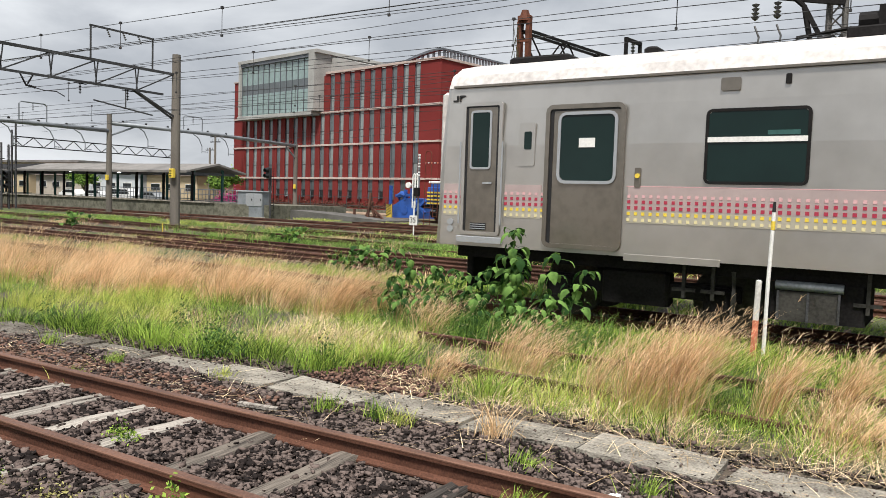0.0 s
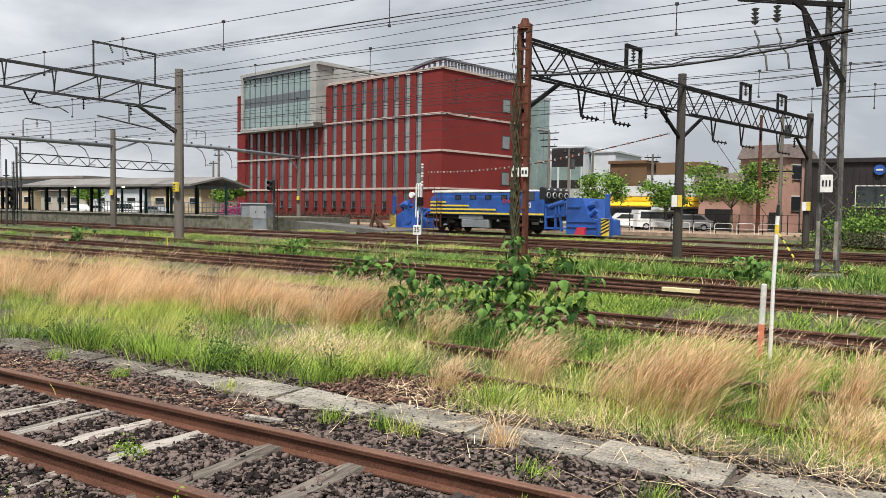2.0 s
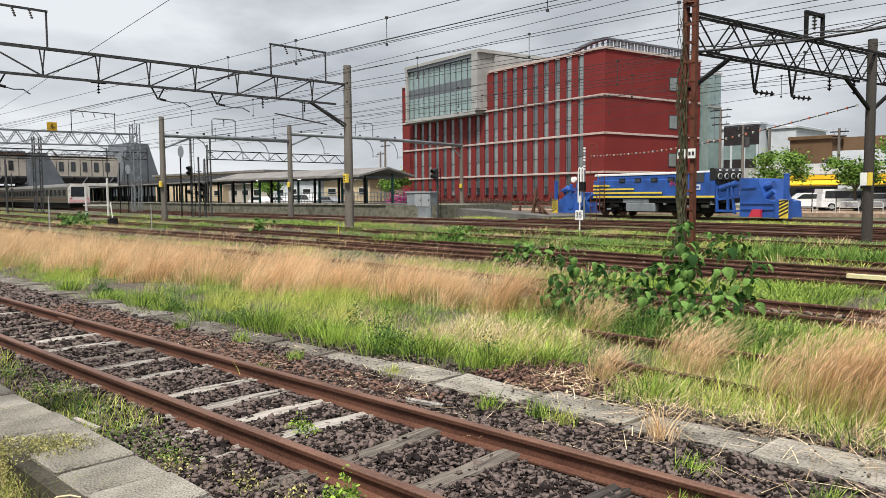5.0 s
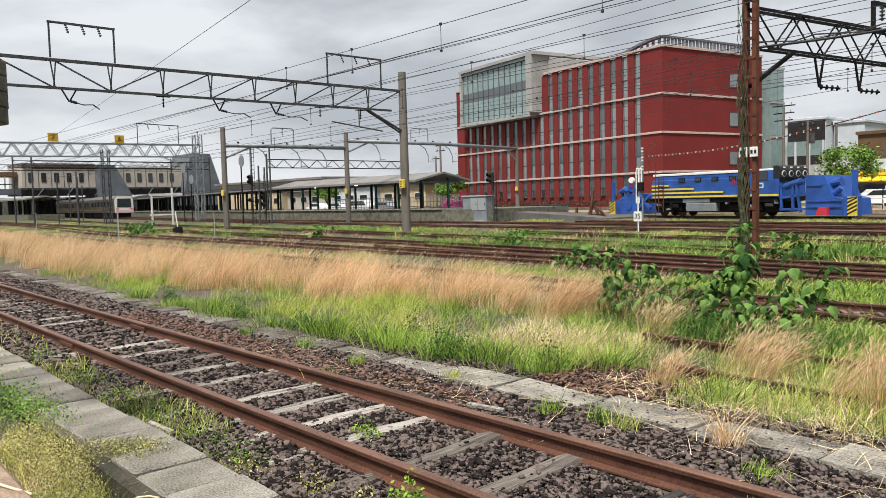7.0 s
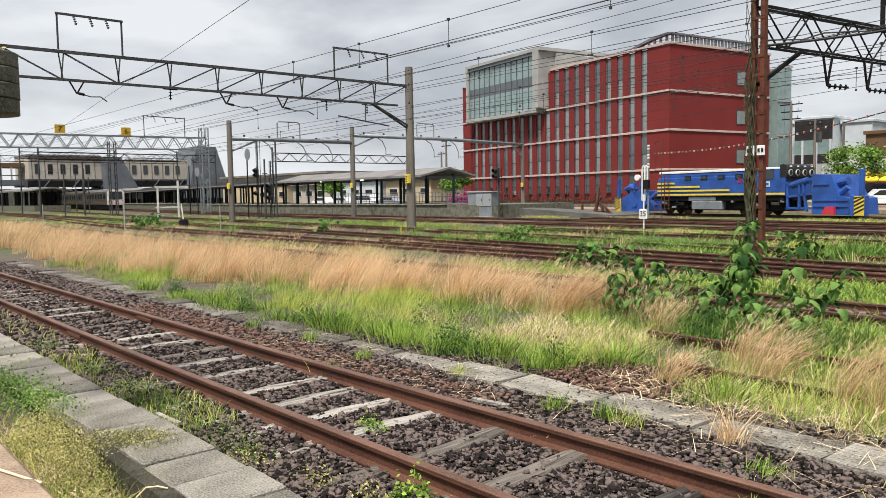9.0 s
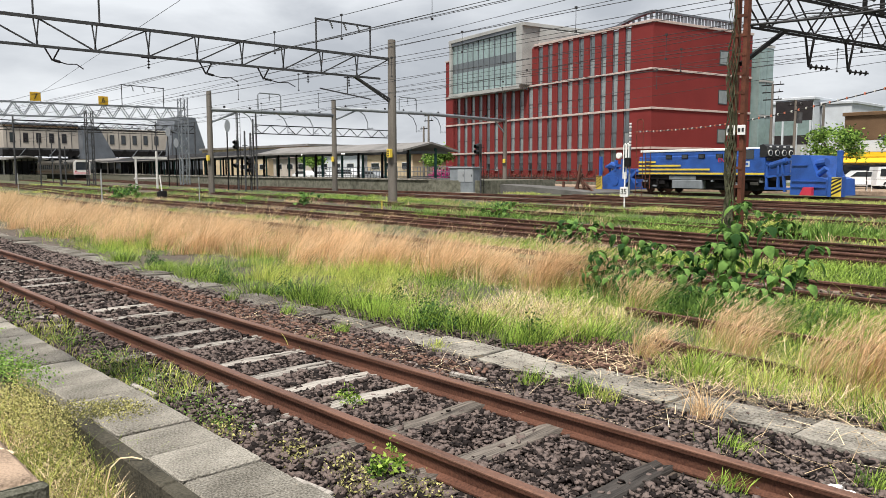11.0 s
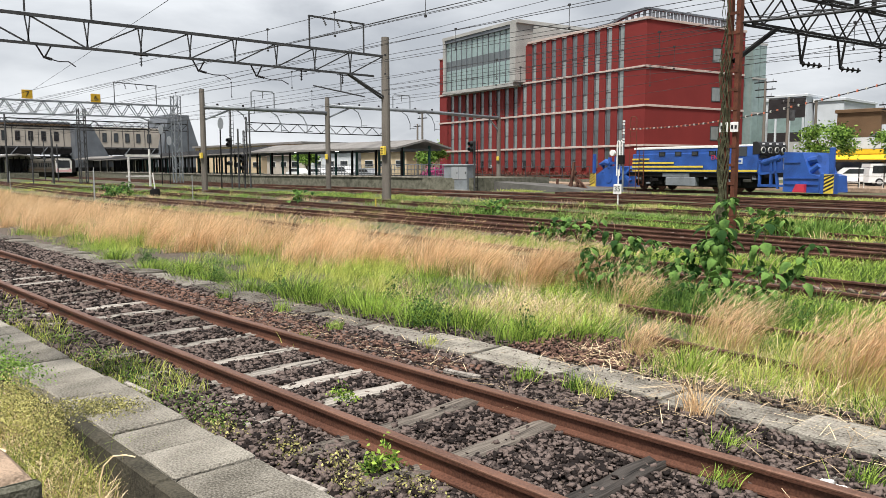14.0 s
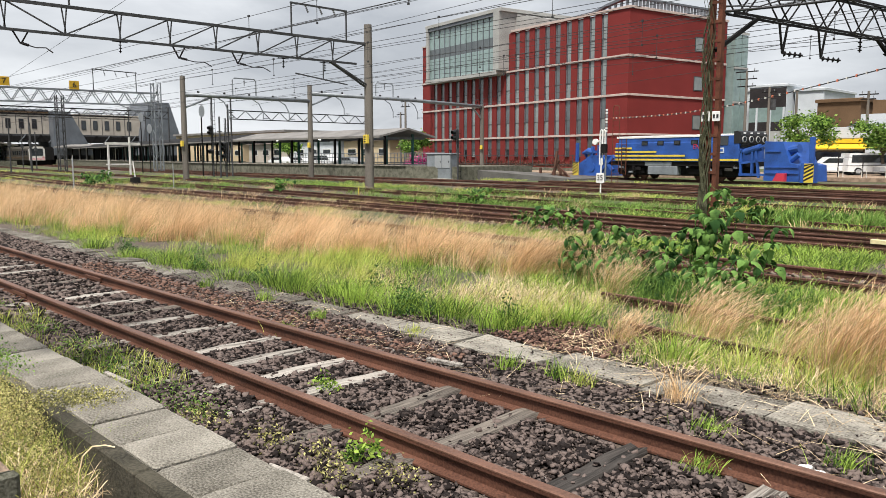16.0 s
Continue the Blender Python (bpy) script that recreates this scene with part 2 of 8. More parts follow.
M_TEAL = mat("teal_post", (0.05, 0.13, 0.12), 0.6, 0.2, 0.2, 1, 10, 0)
M_FLOWER = mat("magenta_blossom", (0.42, 0.06, 0.2), 0.7, 0, 0.3, 2, 10, 0, island=0.6)
M_LAMP = glow("lamp_glow", (1.0, 0.95, 0.85), 3.0)
M_ASPH = mat("asphalt", (0.11, 0.106, 0.1), 0.9, 0, 0.25, 1.5, 60, 0.3)
M_DIRT = mat("platform_dirt", (0.3, 0.22, 0.16), 0.95, 0, 0.3, 3, 60, 0.5, (0.14, 0.105, 0.075))


# ---- mesh helpers ----
class Build:
    """Collects vertices and faces of one part."""

    def __init__(self):
        self.v, self.f = [], []

    def add(self, verts, faces):
        k = len(self.v)
        self.v += [tuple(p) for p in verts]
        self.f += [tuple(i + k for i in q) for q in faces]
        return self

    def box(self, x0, y0, z0, x1, y1, z1, c=0.0):
        """A box; c chamfers its upright edges and its top edges."""
        if c <= 0:
            v = [(x, y, z) for z in (z0, z1) for x, y in ((x0, y0), (x1, y0), (x1, y1), (x0, y1))]
            return self.add(v, [(3, 2, 1, 0), (4, 5, 6, 7), (0, 1, 5, 4), (1, 2, 6, 5), (2, 3, 7, 6), (3, 0, 4, 7)])
        ring = lambda d, e: [(x0 + d + e, y0 + d), (x1 - d - e, y0 + d), (x1 - d, y0 + d + e), (x1 - d, y1 - d - e), (x1 - d - e, y1 - d), (x0 + d + e, y1 - d), (x0 + d, y1 - d - e), (x0 + d, y0 + d + e)]
        v = [(*p, z) for z, d in ((z0, 0), (z1 - c, 0), (z1, c)) for p in ring(d, c)]
        f = [tuple(reversed(range(8))), tuple(range(16, 24))]
        for s in (0, 8):
            f += [(s + i, s + (i + 1) % 8, s + 8 + (i + 1) % 8, s + 8 + i) for i in range(8)]
        return self.add(v, f)

    def bar(self, a, b, w, h=None, up=(0, 0, 1)):
        """A rectangular bar from a to b."""
        h = h or w
        a, b = Vector(a), Vector(b)
        d = (b - a).normalized()
        s = d.cross(Vector(up))
        if s.length < 1e-4:
            s = d.cross(Vector((1, 0, 0)))
        s.normalize()
        u = s.cross(d)
        v = [p + s * (i * w / 2) + u * (j * h / 2) for p in (a, b) for i, j in ((-1, -1), (1, -1), (1, 1), (-1, 1))]
        return self.add(v, [(0, 1, 2, 3), (7, 6, 5, 4), (0, 4, 5, 1), (1, 5, 6, 2), (2, 6, 7, 3), (3, 7, 4, 0)])

    def tube(self, pts, r, n=8, r2=None, cap=True):
        """A tube along points, its radius running from r to r2."""
        pts = [Vector(p) for p in pts]
        r2 = r if r2 is None else r2
        k, m = len(self.v), len(pts)
        for i, p in enumerate(pts):
            d = (pts[min(i + 1, m - 1)] - pts[max(i - 1, 0)]).normalized()
            s = d.cross(Vector((0, 0, 1)))
            if s.length < 1e-3:
                s = Vector((1, 0, 0))
            s.normalize()
            u = s.cross(d)
            q = r + (r2 - r) * i / max(1, m - 1)
            self.v += [tuple(p + (s * math.cos(2 * math.pi * j / n) + u * math.sin(2 * math.pi * j / n)) * q) for j in range(n)]
        for i in range(m - 1):
            self.f += [(k + i * n + j, k + i * n + (j + 1) % n, k + (i + 1) * n + (j + 1) % n, k + (i + 1) * n + j) for j in range(n)]
        if cap:
            self.f += [tuple(k + j for j in reversed(range(n))), tuple(k + (m - 1) * n + j for j in range(n))]
        return self

    def extrude(self, profile, path):
        """A closed profile of (side, up) pairs swept along a level path."""
        k, m, n = len(self.v), len(path), len(profile)
        for i, p in enumerate(path):
            a, b = Vector(path[max(i - 1, 0)]), Vector(path[min(i + 1, m - 1)])
            d = (b - a).normalized()
            s = Vector((d.y, -d.x, 0)).normalized()
            self.v += [(p[0] + s.x * q, p[1] + s.y * q, p[2] + w) for q, w in profile]
        for i in range(m - 1):
            self.f += [(k + i * n + j, k + (i + 1) * n + j, k + (i + 1) * n + (j + 1) % n, k + i * n + (j + 1) % n) for j in range(n)]
        self.f += [tuple(k + j for j in range(n)), tuple(k + (m - 1) * n + j for j in reversed(range(n)))]
        return self

    def prism(self, outline, axis, lo, hi):
        """An outline of pairs pushed along an axis ('x', 'y' or 'z')."""
        put = {"x": lambda a, b, c: (c, a, b), "y": lambda a, b, c: (a, c, b), "z": lambda a, b, c: (a, b, c)}[axis]
        n = len(outline)
        v = [put(a, b, c) for c in (lo, hi) for a, b in outline]
        f = [tuple(range(n)), tuple(range(2 * n - 1, n - 1, -1))]
        f += [(i, (i + 1) % n, n + (i + 1) % n, n + i) for i in range(n)]
        return self.add(v, f)

    def mesh(self, name, material, smooth=False):
        me = bpy.data.meshes.new(name)
        me.from_pydata(self.v, [], self.f)
        me.materials.append(material)
        bm = bmesh.new()
        bm.from_mesh(me)
        bmesh.ops.recalc_face_normals(bm, faces=bm.faces)
        bm.to_mesh(me)
        bm.free()
        if smooth:
            for p in me.polygons:
                p.use_smooth = True
        return me


def part(name, bld, material, parent=None, label="", smooth=False):
    ob = new(name, bld.mesh(name, material, smooth))
    if parent is not None:
        ob.parent = parent
    if label:
        ob["label"] = label
    return ob


def share(name, mesh, parent, m):
    ob = new(name, mesh)
    ob.parent = parent
    ob.matrix_basis = m
    return ob


def thing(name, label, category, m=None, group="", kind=""):
    ob = new(name)
    if m is not None:
        ob.matrix_basis = m
    return tagged(ob, label, category, group, kind)


def raw_mesh(name, verts, faces, material):
    """A mesh from number arrays: verts n x 3, faces of one or two sizes."""
    me = bpy.data.meshes.new(name)
    me.vertices.add(len(verts))
    me.vertices.foreach_set("co", np.asarray(verts, dtype=np.float32).ravel())
    loops = np.concatenate([np.asarray(f).ravel() for f in faces])
    sizes = np.concatenate([np.full(len(f), np.asarray(f).shape[1]) for f in faces])
    me.loops.add(len(loops))
    me.loops.foreach_set("vertex_index", loops.astype(np.int32))
    me.polygons.add(len(sizes))
    me.polygons.foreach_set("loop_start", (np.cumsum(sizes) - sizes).astype(np.int32))
    me.update(calc_edges=True)
    me.materials.append(material)
    return me


RNG = np.random.default_rng(7)


def blades(name, base, height, lean, width, material, droop=0.5):
    """Grass: a curved tapering blade at each base point. lean: (n, 2) offset of the tip."""
    n = len(base)
    a = RNG.uniform(0, 2 * np.pi, n)
    side = np.stack([np.cos(a), np.sin(a), np.zeros(n)], 1) * (width / 2)[:, None]
    out = []
    for s, w in ((0.0, 1.0), (0.45, 0.85), (0.8, 0.5)):
        p = base.copy()
        p[:, :2] += lean * (s ** (1 + droop))[..., None] if np.ndim(s) else lean * s ** (1 + droop)
        p[:, 2] += height * (s - 0.12 * droop * s * s)
        out += [p - side * w, p + side * w]
    p = base.copy()
    p[:, :2] += lean
    p[:, 2] += height * (1 - 0.2 * droop)
    out.append(p)
    v = np.stack(out, 1).reshape(-1, 3)
    k = (np.arange(n) * 7)[:, None]
    quads = np.concatenate([k + np.array([[0, 1, 3, 2]]), k + np.array([[2, 3, 5, 4]])])
    return raw_mesh(name, v, [quads, k + np.array([[4, 5, 6]])], material)


# ---- ground: one sheet to the horizon ----
def ground_material():
    m = bpy.data.materials.new("yard_ground")
    m.use_nodes = True
    n, l = m.node_tree.nodes, m.node_tree.links
    b = n["Principled BSDF"]
    b.inputs["Roughness"].default_value = 0.95
    tc = n.new("ShaderNodeTexCoord")
    big = n.new("ShaderNodeTexNoise")
    big.inputs["Scale"].default_value, big.inputs["Detail"].default_value = 0.22, 8
    mid = n.new("ShaderNodeTexNoise")
    mid.inputs["Scale"].default_value, mid.inputs["Detail"].default_value = 1.6, 6
    fine = n.new("ShaderNodeTexNoise")
    fine.inputs["Scale"].default_value, fine.inputs["Detail"].default_value = 26, 4
    vor = n.new("ShaderNodeTexVoronoi")
    vor.inputs["Scale"].default_value = 17
    st = n.new("ShaderNodeMapping")
    st.inputs["Scale"].default_value = (0.25, 1.0, 1.0)
    l.new(tc.outputs["Object"], st.inputs[0])
    l.new(st.outputs[0], big.inputs["Vector"])
    for k in (mid, fine, vor):
        l.new(tc.outputs["Object"], k.inputs["Vector"])
    # gravel runs to near black, painting in the shade between loose stones
    gravel = n.new("ShaderNodeValToRGB")
    gravel.color_ramp.elements[0].color, gravel.color_ramp.elements[1].color = (0.01, 0.008, 0.008, 1), (0.1, 0.08, 0.07, 1)
    l.new(vor.outputs["Color"], gravel.inputs[0])
    dirt = n.new("ShaderNodeValToRGB")
    dirt.color_ramp.elements[0].color, dirt.color_ramp.elements[1].color = (0.06, 0.043, 0.033, 1), (0.21, 0.16, 0.122, 1)
    l.new(fine.outputs[0], dirt.inputs[0])
    # turf is kept dark so its colour supplies shade between the blades
    turf = n.new("ShaderNodeValToRGB")
    turf.color_ramp.elements[0].color, turf.color_ramp.elements[1].color = (0.02, 0.034, 0.009, 1), (0.11, 0.13, 0.04, 1)
    l.new(mid.outputs[0], turf.inputs[0])
    soil = n.new("ShaderNodeMixRGB")
    l.new(mid.outputs[0], soil.inputs[0])
    l.new(gravel.outputs[0], soil.inputs[1])
    l.new(dirt.outputs[0], soil.inputs[2])
    pick = n.new("ShaderNodeValToRGB")
    pick.color_ramp.elements[0].position, pick.color_ramp.elements[1].position = 0.4, 0.52
    l.new(big.outputs[0], pick.inputs[0])
    # turf begins past the near track
    sep = n.new("ShaderNodeSeparateXYZ")
    l.new(tc.outputs["Object"], sep.inputs[0])
    edge = n.new("ShaderNodeMapRange")
    edge.inputs["From Min"].default_value, edge.inputs["From Max"].default_value = 5.2, 7.0
    l.new(sep.outputs["Y"], edge.inputs["Value"])
    mul = n.new("ShaderNodeMath")
    mul.operation = "MULTIPLY"
    l.new(pick.outputs[0], mul.inputs[0])
    l.new(edge.outputs[0], mul.inputs[1])
    mix = n.new("ShaderNodeMixRGB")
    l.new(mul.outputs[0], mix.inputs[0])
    l.new(soil.outputs[0], mix.inputs[1])
    l.new(turf.outputs[0], mix.inputs[2])
    l.new(mix.outputs[0], b.inputs["Base Color"])
    bp = n.new("ShaderNodeBump")
    bp.inputs["Strength"].default_value, bp.inputs["Distance"].default_value = 0.6, 0.04
    l.new(vor.outputs["Distance"], bp.inputs["Height"])
    l.new(bp.outputs[0], b.inputs["Normal"])
    return m


def rise(x, y):
    """Height of the ground: nearly level, a little uneven away from the near track."""
    a = np.clip((y - 5.4) / 2.0, 0, 1) * np.clip((120 - y) / 40, 0, 1)
    return 0.05 * a * (np.sin(x * 0.9 + y * 0.4) + np.sin(x * 0.37 - y * 1.1)) * 0.5 - 0.01


def build_ground():
    xs = np.concatenate([np.linspace(-3000, -160, 12), np.linspace(-150, -31, 60), np.linspace(-30, 12, 120), np.linspace(13, 120, 40), np.linspace(140, 3000, 12)])
    ys = np.concatenate([np.linspace(-3000, -40, 10), np.linspace(-30, 1, 16), np.linspace(1.5, 16, 75), np.linspace(16.5, 70, 70), np.linspace(75, 160, 20), np.linspace(200, 3000, 12)])
    X, Y = np.meshgrid(xs, ys)
    v = np.stack([X, Y, rise(X, Y)], 2).reshape(-1, 3)
    w = len(xs)
    i = (np.arange(len(ys) - 1)[:, None] * w + np.arange(w - 1)[None, :]).ravel()[:, None]
    me = raw_mesh("ground", v, [i + np.array([[0, 1, w + 1, w]])], ground_material())
    tagged(new("ground", me), "stony railway yard ground with patches of turf and dirt", "ground", kind="structure")


build_ground()

# ---- tracks ----
HEAD = 0.14   # rail head above the ballast
RAIL = [(-0.062, -0.14), (0.062, -0.14), (0.062, -0.128), (0.012, -0.112), (0.010, -0.042), (0.032, -0.032), (0.033, -0.006), (0.026, 0.0), (-0.026, 0.0), (-0.033, -0.006), (-0.032, -0.032), (-0.010, -0.042), (-0.012, -0.112), (-0.062, -0.128)]
HALF = 0.5685


def line_y(pts, x):
    return float(np.interp(x, [p[0] for p in pts], [p[1] for p in pts]))


def spline(pts, step=3.0):
    """A smooth level line through the given points, x rising."""
    xs = np.arange(pts[0][0], pts[-1][0] + 0.01, step)
    ys = np.interp(xs, [p[0] for p in pts], [p[1] for p in pts])
    k = np.ones(7) / 7
    ys = np.convolve(np.pad(ys, 3, mode="reflect", reflect_type="odd"), k, mode="valid")
    return list(zip(xs.tolist(), ys.tolist()))


def track(label, pts, z=HEAD, rail_mat=M_RUSTDK, sleepers=(), sleeper_mat=M_SLEEPDK, step=3.0, gauge=(-HALF, HALF), spacing=0.72, lift=-0.15):
    t = thing("railway_track", label, "railway track", kind="structure")
    line = spline(pts, step)
    for off in gauge:
        path = []
        for i, (x, y) in enumerate(line):
            a, b = line[max(i - 1, 0)], line[min(i + 1, len(line) - 1)]
            d = Vector((b[0] - a[0], b[1] - a[1])).normalized()
            path.append((x - d.y * off, y + d.x * off, z))
        part("rail", Build().extrude(RAIL, path), rail_mat, t)
    if sleepers:
        me = Build().box(-0.1, -1.02, -0.12, 0.1, 1.02, 0, 0.012).mesh("sleeper", sleeper_mat)
        x = sleepers[0]
        while x < sleepers[1]:
            y = line_y(line, x)
            a = math.degrees(math.atan2(line_y(line, x + 1) - y, 1))
            share("sleeper", me, t, pose(x, y, z + lift, 0, 0, a + random.uniform(-1.5, 1.5)))
            x += spacing * random.uniform(0.96, 1.04)
    return t


YARD = -0.047
TRACK_A = [(-140, 19.0), (-60, 13.9), (-30, 12.2), (-10, 11.42), (0, 11.12), (40, 9.9), (140, 6.9)]
TRACK_B = [(-140, 25.5), (-84, 21.0), (-54, 17.0), (-30, 16.4), (-20, 15.95), (-10, 15.8), (0, 15.7), (40, 14.5), (140, 11)]
TRACK_C = [(-140, 27.0), (-60, 22.0), (-26, 19.7), (-16.5, 18.6), (-8.65, 17.8), (-0.9, 17.05), (40, 15.4), (140, 12)]
TRACK_D = [(-160, 38.5), (-121, 33.5), (-75, 28.0), (-50, 26.2), (-26, 24.0), (-14, 21.9), (-4, 20.2)]
TRACK_E = [(-26, 27.9), (-15, 26.6), (0, 25.0)]
TRACK_F = [(-180, 50.0), (-75, 37.5), (-60, 35), (-43, 33.4), (-20, 32.4), (-10, 31.4), (0, 30.4), (60, 26)]
TRACK_G = [(-180, 53.0), (-75, 40), (-45, 38.6), (-25, 37.4), (-12, 35.8), (0, 33.8), (60, 27)]
TRACK_H = [(-33, 41.5), (-20, 40.8), (-9, 39.0), (0, 36.8), (60, 29)]
TRACK_LOCO = [(-46, 53.6), (-37, 52.0), (-17, 48.3), (0, 45.2), (60, 34)]
LEAVE = [(-260, 59.0), (-157, 46.74), (-130, 43.46), (-110, 40.73), (-60, 34.2)]

# the siding beside the platform, with weathered wooden sleepers that show
HEADCAP = [(-0.034, -0.012), (0.034, -0.012), (0.034, -0.004), (0.026, 0.0025), (-0.026, 0.0025), (-0.034, -0.004)]
near = track("rusty siding with weathered wooden sleepers in dark ballast", [(-60, 3.2), (-30, 3.32), (-16, 3.38), (-8, 3.42), (-3, 3.5), (20, 3.62)], rail_mat=M_RUST, step=1.0)
SLEEPER_X = [-2.42, -3.3, -4.02, -4.76, -5.32, -5.86, -6.44, -7.3, -8.0]
x = -8.6
while x > -40:
    SLEEPER_X.append(x)
    x -= random.uniform(0.66, 0.76)
SLEEPER_X += [-1.6, -0.85, -0.1, 0.65, 1.4]


def sleeper_mesh(seed, material):
    r = random.Random(seed)
    b = Build()
    n = 9
    ring = []
    for i in range(n):
        u = -1.03 + 2.06 * i / (n - 1)
        w = 0.084 + r.uniform(-0.012, 0.008) - (0.02 if i in (0, n - 1) else 0)
        h = r.uniform(-0.012, 0.004)
        ring.append([(-w, u, -0.13), (w, u, -0.13), (w, u, -0.015 + h), (w - 0.015, u, h), (r.uniform(-0.03, 0.03), u, h - r.uniform(0, 0.012)), (-w + 0.015, u, h), (-w, u, -0.015 + h)])
    v = [p for q in ring for p in q]
    f = [tuple(range(7)), tuple(reversed(range((n - 1) * 7, n * 7)))]
    for i in range(n - 1):
        f += [(i * 7 + j, (i + 1) * 7 + j, (i + 1) * 7 + (j + 1) % 7, i * 7 + (j + 1) % 7) for j in range(7)]
    return b.add(v, f).mesh("sleeper", material)


S_MESH = [sleeper_mesh(i, M_SLEEPER) for i in range(5)] + [sleeper_mesh(9, M_SLEEPDK), sleeper_mesh(10, M_SLEEPMID), sleeper_mesh(11, M_SLEEPMID)]
for i, x in enumerate(SLEEPER_X):
    share("sleeper", S_MESH[5 if i == 0 else 6 if i in (1, 2, 9, 13) else 7 if i % 5 == 4 and i > 8 else i % 5], near, pose(x, line_y([(-60, 3.2), (-16, 3.38), (-3, 3.5), (20, 3.62)], x) + random.uniform(-0.06, 0.06), 0.028 if i < 12 else 0.02 + random.uniform(-0.02, 0.01), 0, 0, random.uniform(-2.5, 2.5)))
# cap strips in the paler colour imitate light falling on the rail tops
for o_ in (-HALF, HALF):
    line_ = spline([(-60, 3.2), (-30, 3.32), (-16, 3.38), (-8, 3.42), (-3, 3.5), (20, 3.62)], 1.0)
    part("rail_head", Build().extrude(HEADCAP, [(x, y + o_, HEAD) for x, y in line_]), M_RUSTTOP, near, "worn paler rail head")
# fishplates where the rails join
for y, x in ((3.98, -11.2), (2.86, -10.6)):
    b = Build().box(x - 0.28, y - 0.05, 0.045, x + 0.28, y + 0.05, 0.095, 0.008)
    part("fishplate", b, M_RUST, near)

buried = track("disused track buried in grass with broken rails", [(-5.4, 7.4), (-4.9, 7.4), (-4.0, 7.35), (12, 7.25)], z=0.11, step=1.0, gauge=(HALF,), )
b = Build().extrude(RAIL, [(-4.12, 6.62, 0.13), (-3.5, 6.62, 0.11), (-1.5, 6.6, 0.08), (4, 6.5, 0.06)])
part("rail", b, M_RUSTDK, buried)
track("rusty yard track half hidden by tall grass", TRACK_A, sleepers=(-30, 8))
track("rusty yard track with weeds along it", TRACK_B, sleepers=(-40, 8))
track("rusty yard track running beside another", TRACK_C, sleepers=(-30, 8))
track("yard track sunk in green weeds", TRACK_D)
track("short disused track in weeds", TRACK_E)
track("main line track", TRACK_F, sleepers=(-60, 6))
track("main line track", TRACK_G, sleepers=(-60, 6))
track("main line track", TRACK_H)
track("siding under the blue snow plough", TRACK_LOCO)
track("platform track at the station", LEAVE)
# guard rail on the double track
b = Build().extrude(RAIL, [(x, y, 0.13) for x, y in spline([(-24, 17.6), (-14, 16.6), (-4, 16.2), (4, 16.0)], 2.0)])
tagged(part("switch_rail", b, M_RUSTDK), "loose rusty rail lying between two yard tracks", "rail", kind="structure")


# ---- ballast stones ----
def stones(name, n, x0, x1, y0, y1, size, material, label, z=0.0, keep=None):
    # an angular chip: a skewed block cut to triangles
    base = np.array([(x, y, z) for z in (-0.75, 0.75) for x, y in ((-0.9, -0.7), (0.7, -0.9), (0.9, 0.7), (-0.7, 0.9))])
    tri = np.array([(0, 2, 1), (0, 3, 2), (4, 5, 6), (4, 6, 7), (0, 1, 5), (0, 5, 4), (1, 2, 6), (1, 6, 5), (2, 3, 7), (2, 7, 6), (3, 0, 4), (3, 4, 7)])
    P = np.stack([RNG.uniform(x0, x1, n), RNG.uniform(y0, y1, n)], 1)
    if keep is not None:
        P = P[keep(P)]
        n = len(P)
    s = RNG.uniform(size[0], size[1], n)
    shape = base[None] * RNG.uniform(0.45, 1.25, (n, len(base), 3))
    shape = shape * (s[:, None] * np.stack([RNG.uniform(0.75, 1.35, n), RNG.uniform(0.7, 1.1, n), RNG.uniform(0.3, 0.7, n)], 1))[:, None, :]
    a = RNG.uniform(0, 6.28, n)
    c, d = np.cos(a)[:, None], np.sin(a)[:, None]
    tilt = RNG.uniform(-0.9, 0.9, n)[:, None]
    x, y, w = shape[..., 0], shape[..., 1], shape[..., 2]
    y, w = y * np.cos(tilt) - w * np.sin(tilt), y * np.sin(tilt) + w * np.cos(tilt)
    shape = np.stack([x * c - y * d, x * d + y * c, w], 2)
    shape[..., 0] += P[:, :1]
    shape[..., 1] += P[:, 1:]
    shape[..., 2] += (z + RNG.uniform(-0.012, 0.022, n))[:, None]
    faces = (np.arange(n)[:, None, None] * len(base) + tri[None]).reshape(-1, 3)
    me = raw_mesh(name, shape.reshape(-1, 3), [faces], material)
    return tagged(new(name, me), label, "gravel", kind="stuff")


stones("ballast", 2600, -9, 1.5, 5.4, 5.85, (0.01, 0.024), M_STONE, "dark chips scattered past the lids", 0.0)


stones("ballast", 650, -12, 1.5, 5.0, 5.5, (0.005, 0.013), M_STONE, "small dark chips strewn over the lids", 0.045)


def off_sleepers(P):
    d = np.min(np.abs(P[:, :1] - np.array(SLEEPER_X)[None]), axis=1)
    rails = (np.abs(P[:, 1] - 2.88) > 0.07) & (np.abs(P[:, 1] - 4.0) > 0.07)
    return ((d > 0.1) | (RNG.random(len(P)) < 0.07) | ((np.abs(P[:, 1] - 3.45) > 0.64) & (RNG.random(len(P)) < 0.85))) & rails


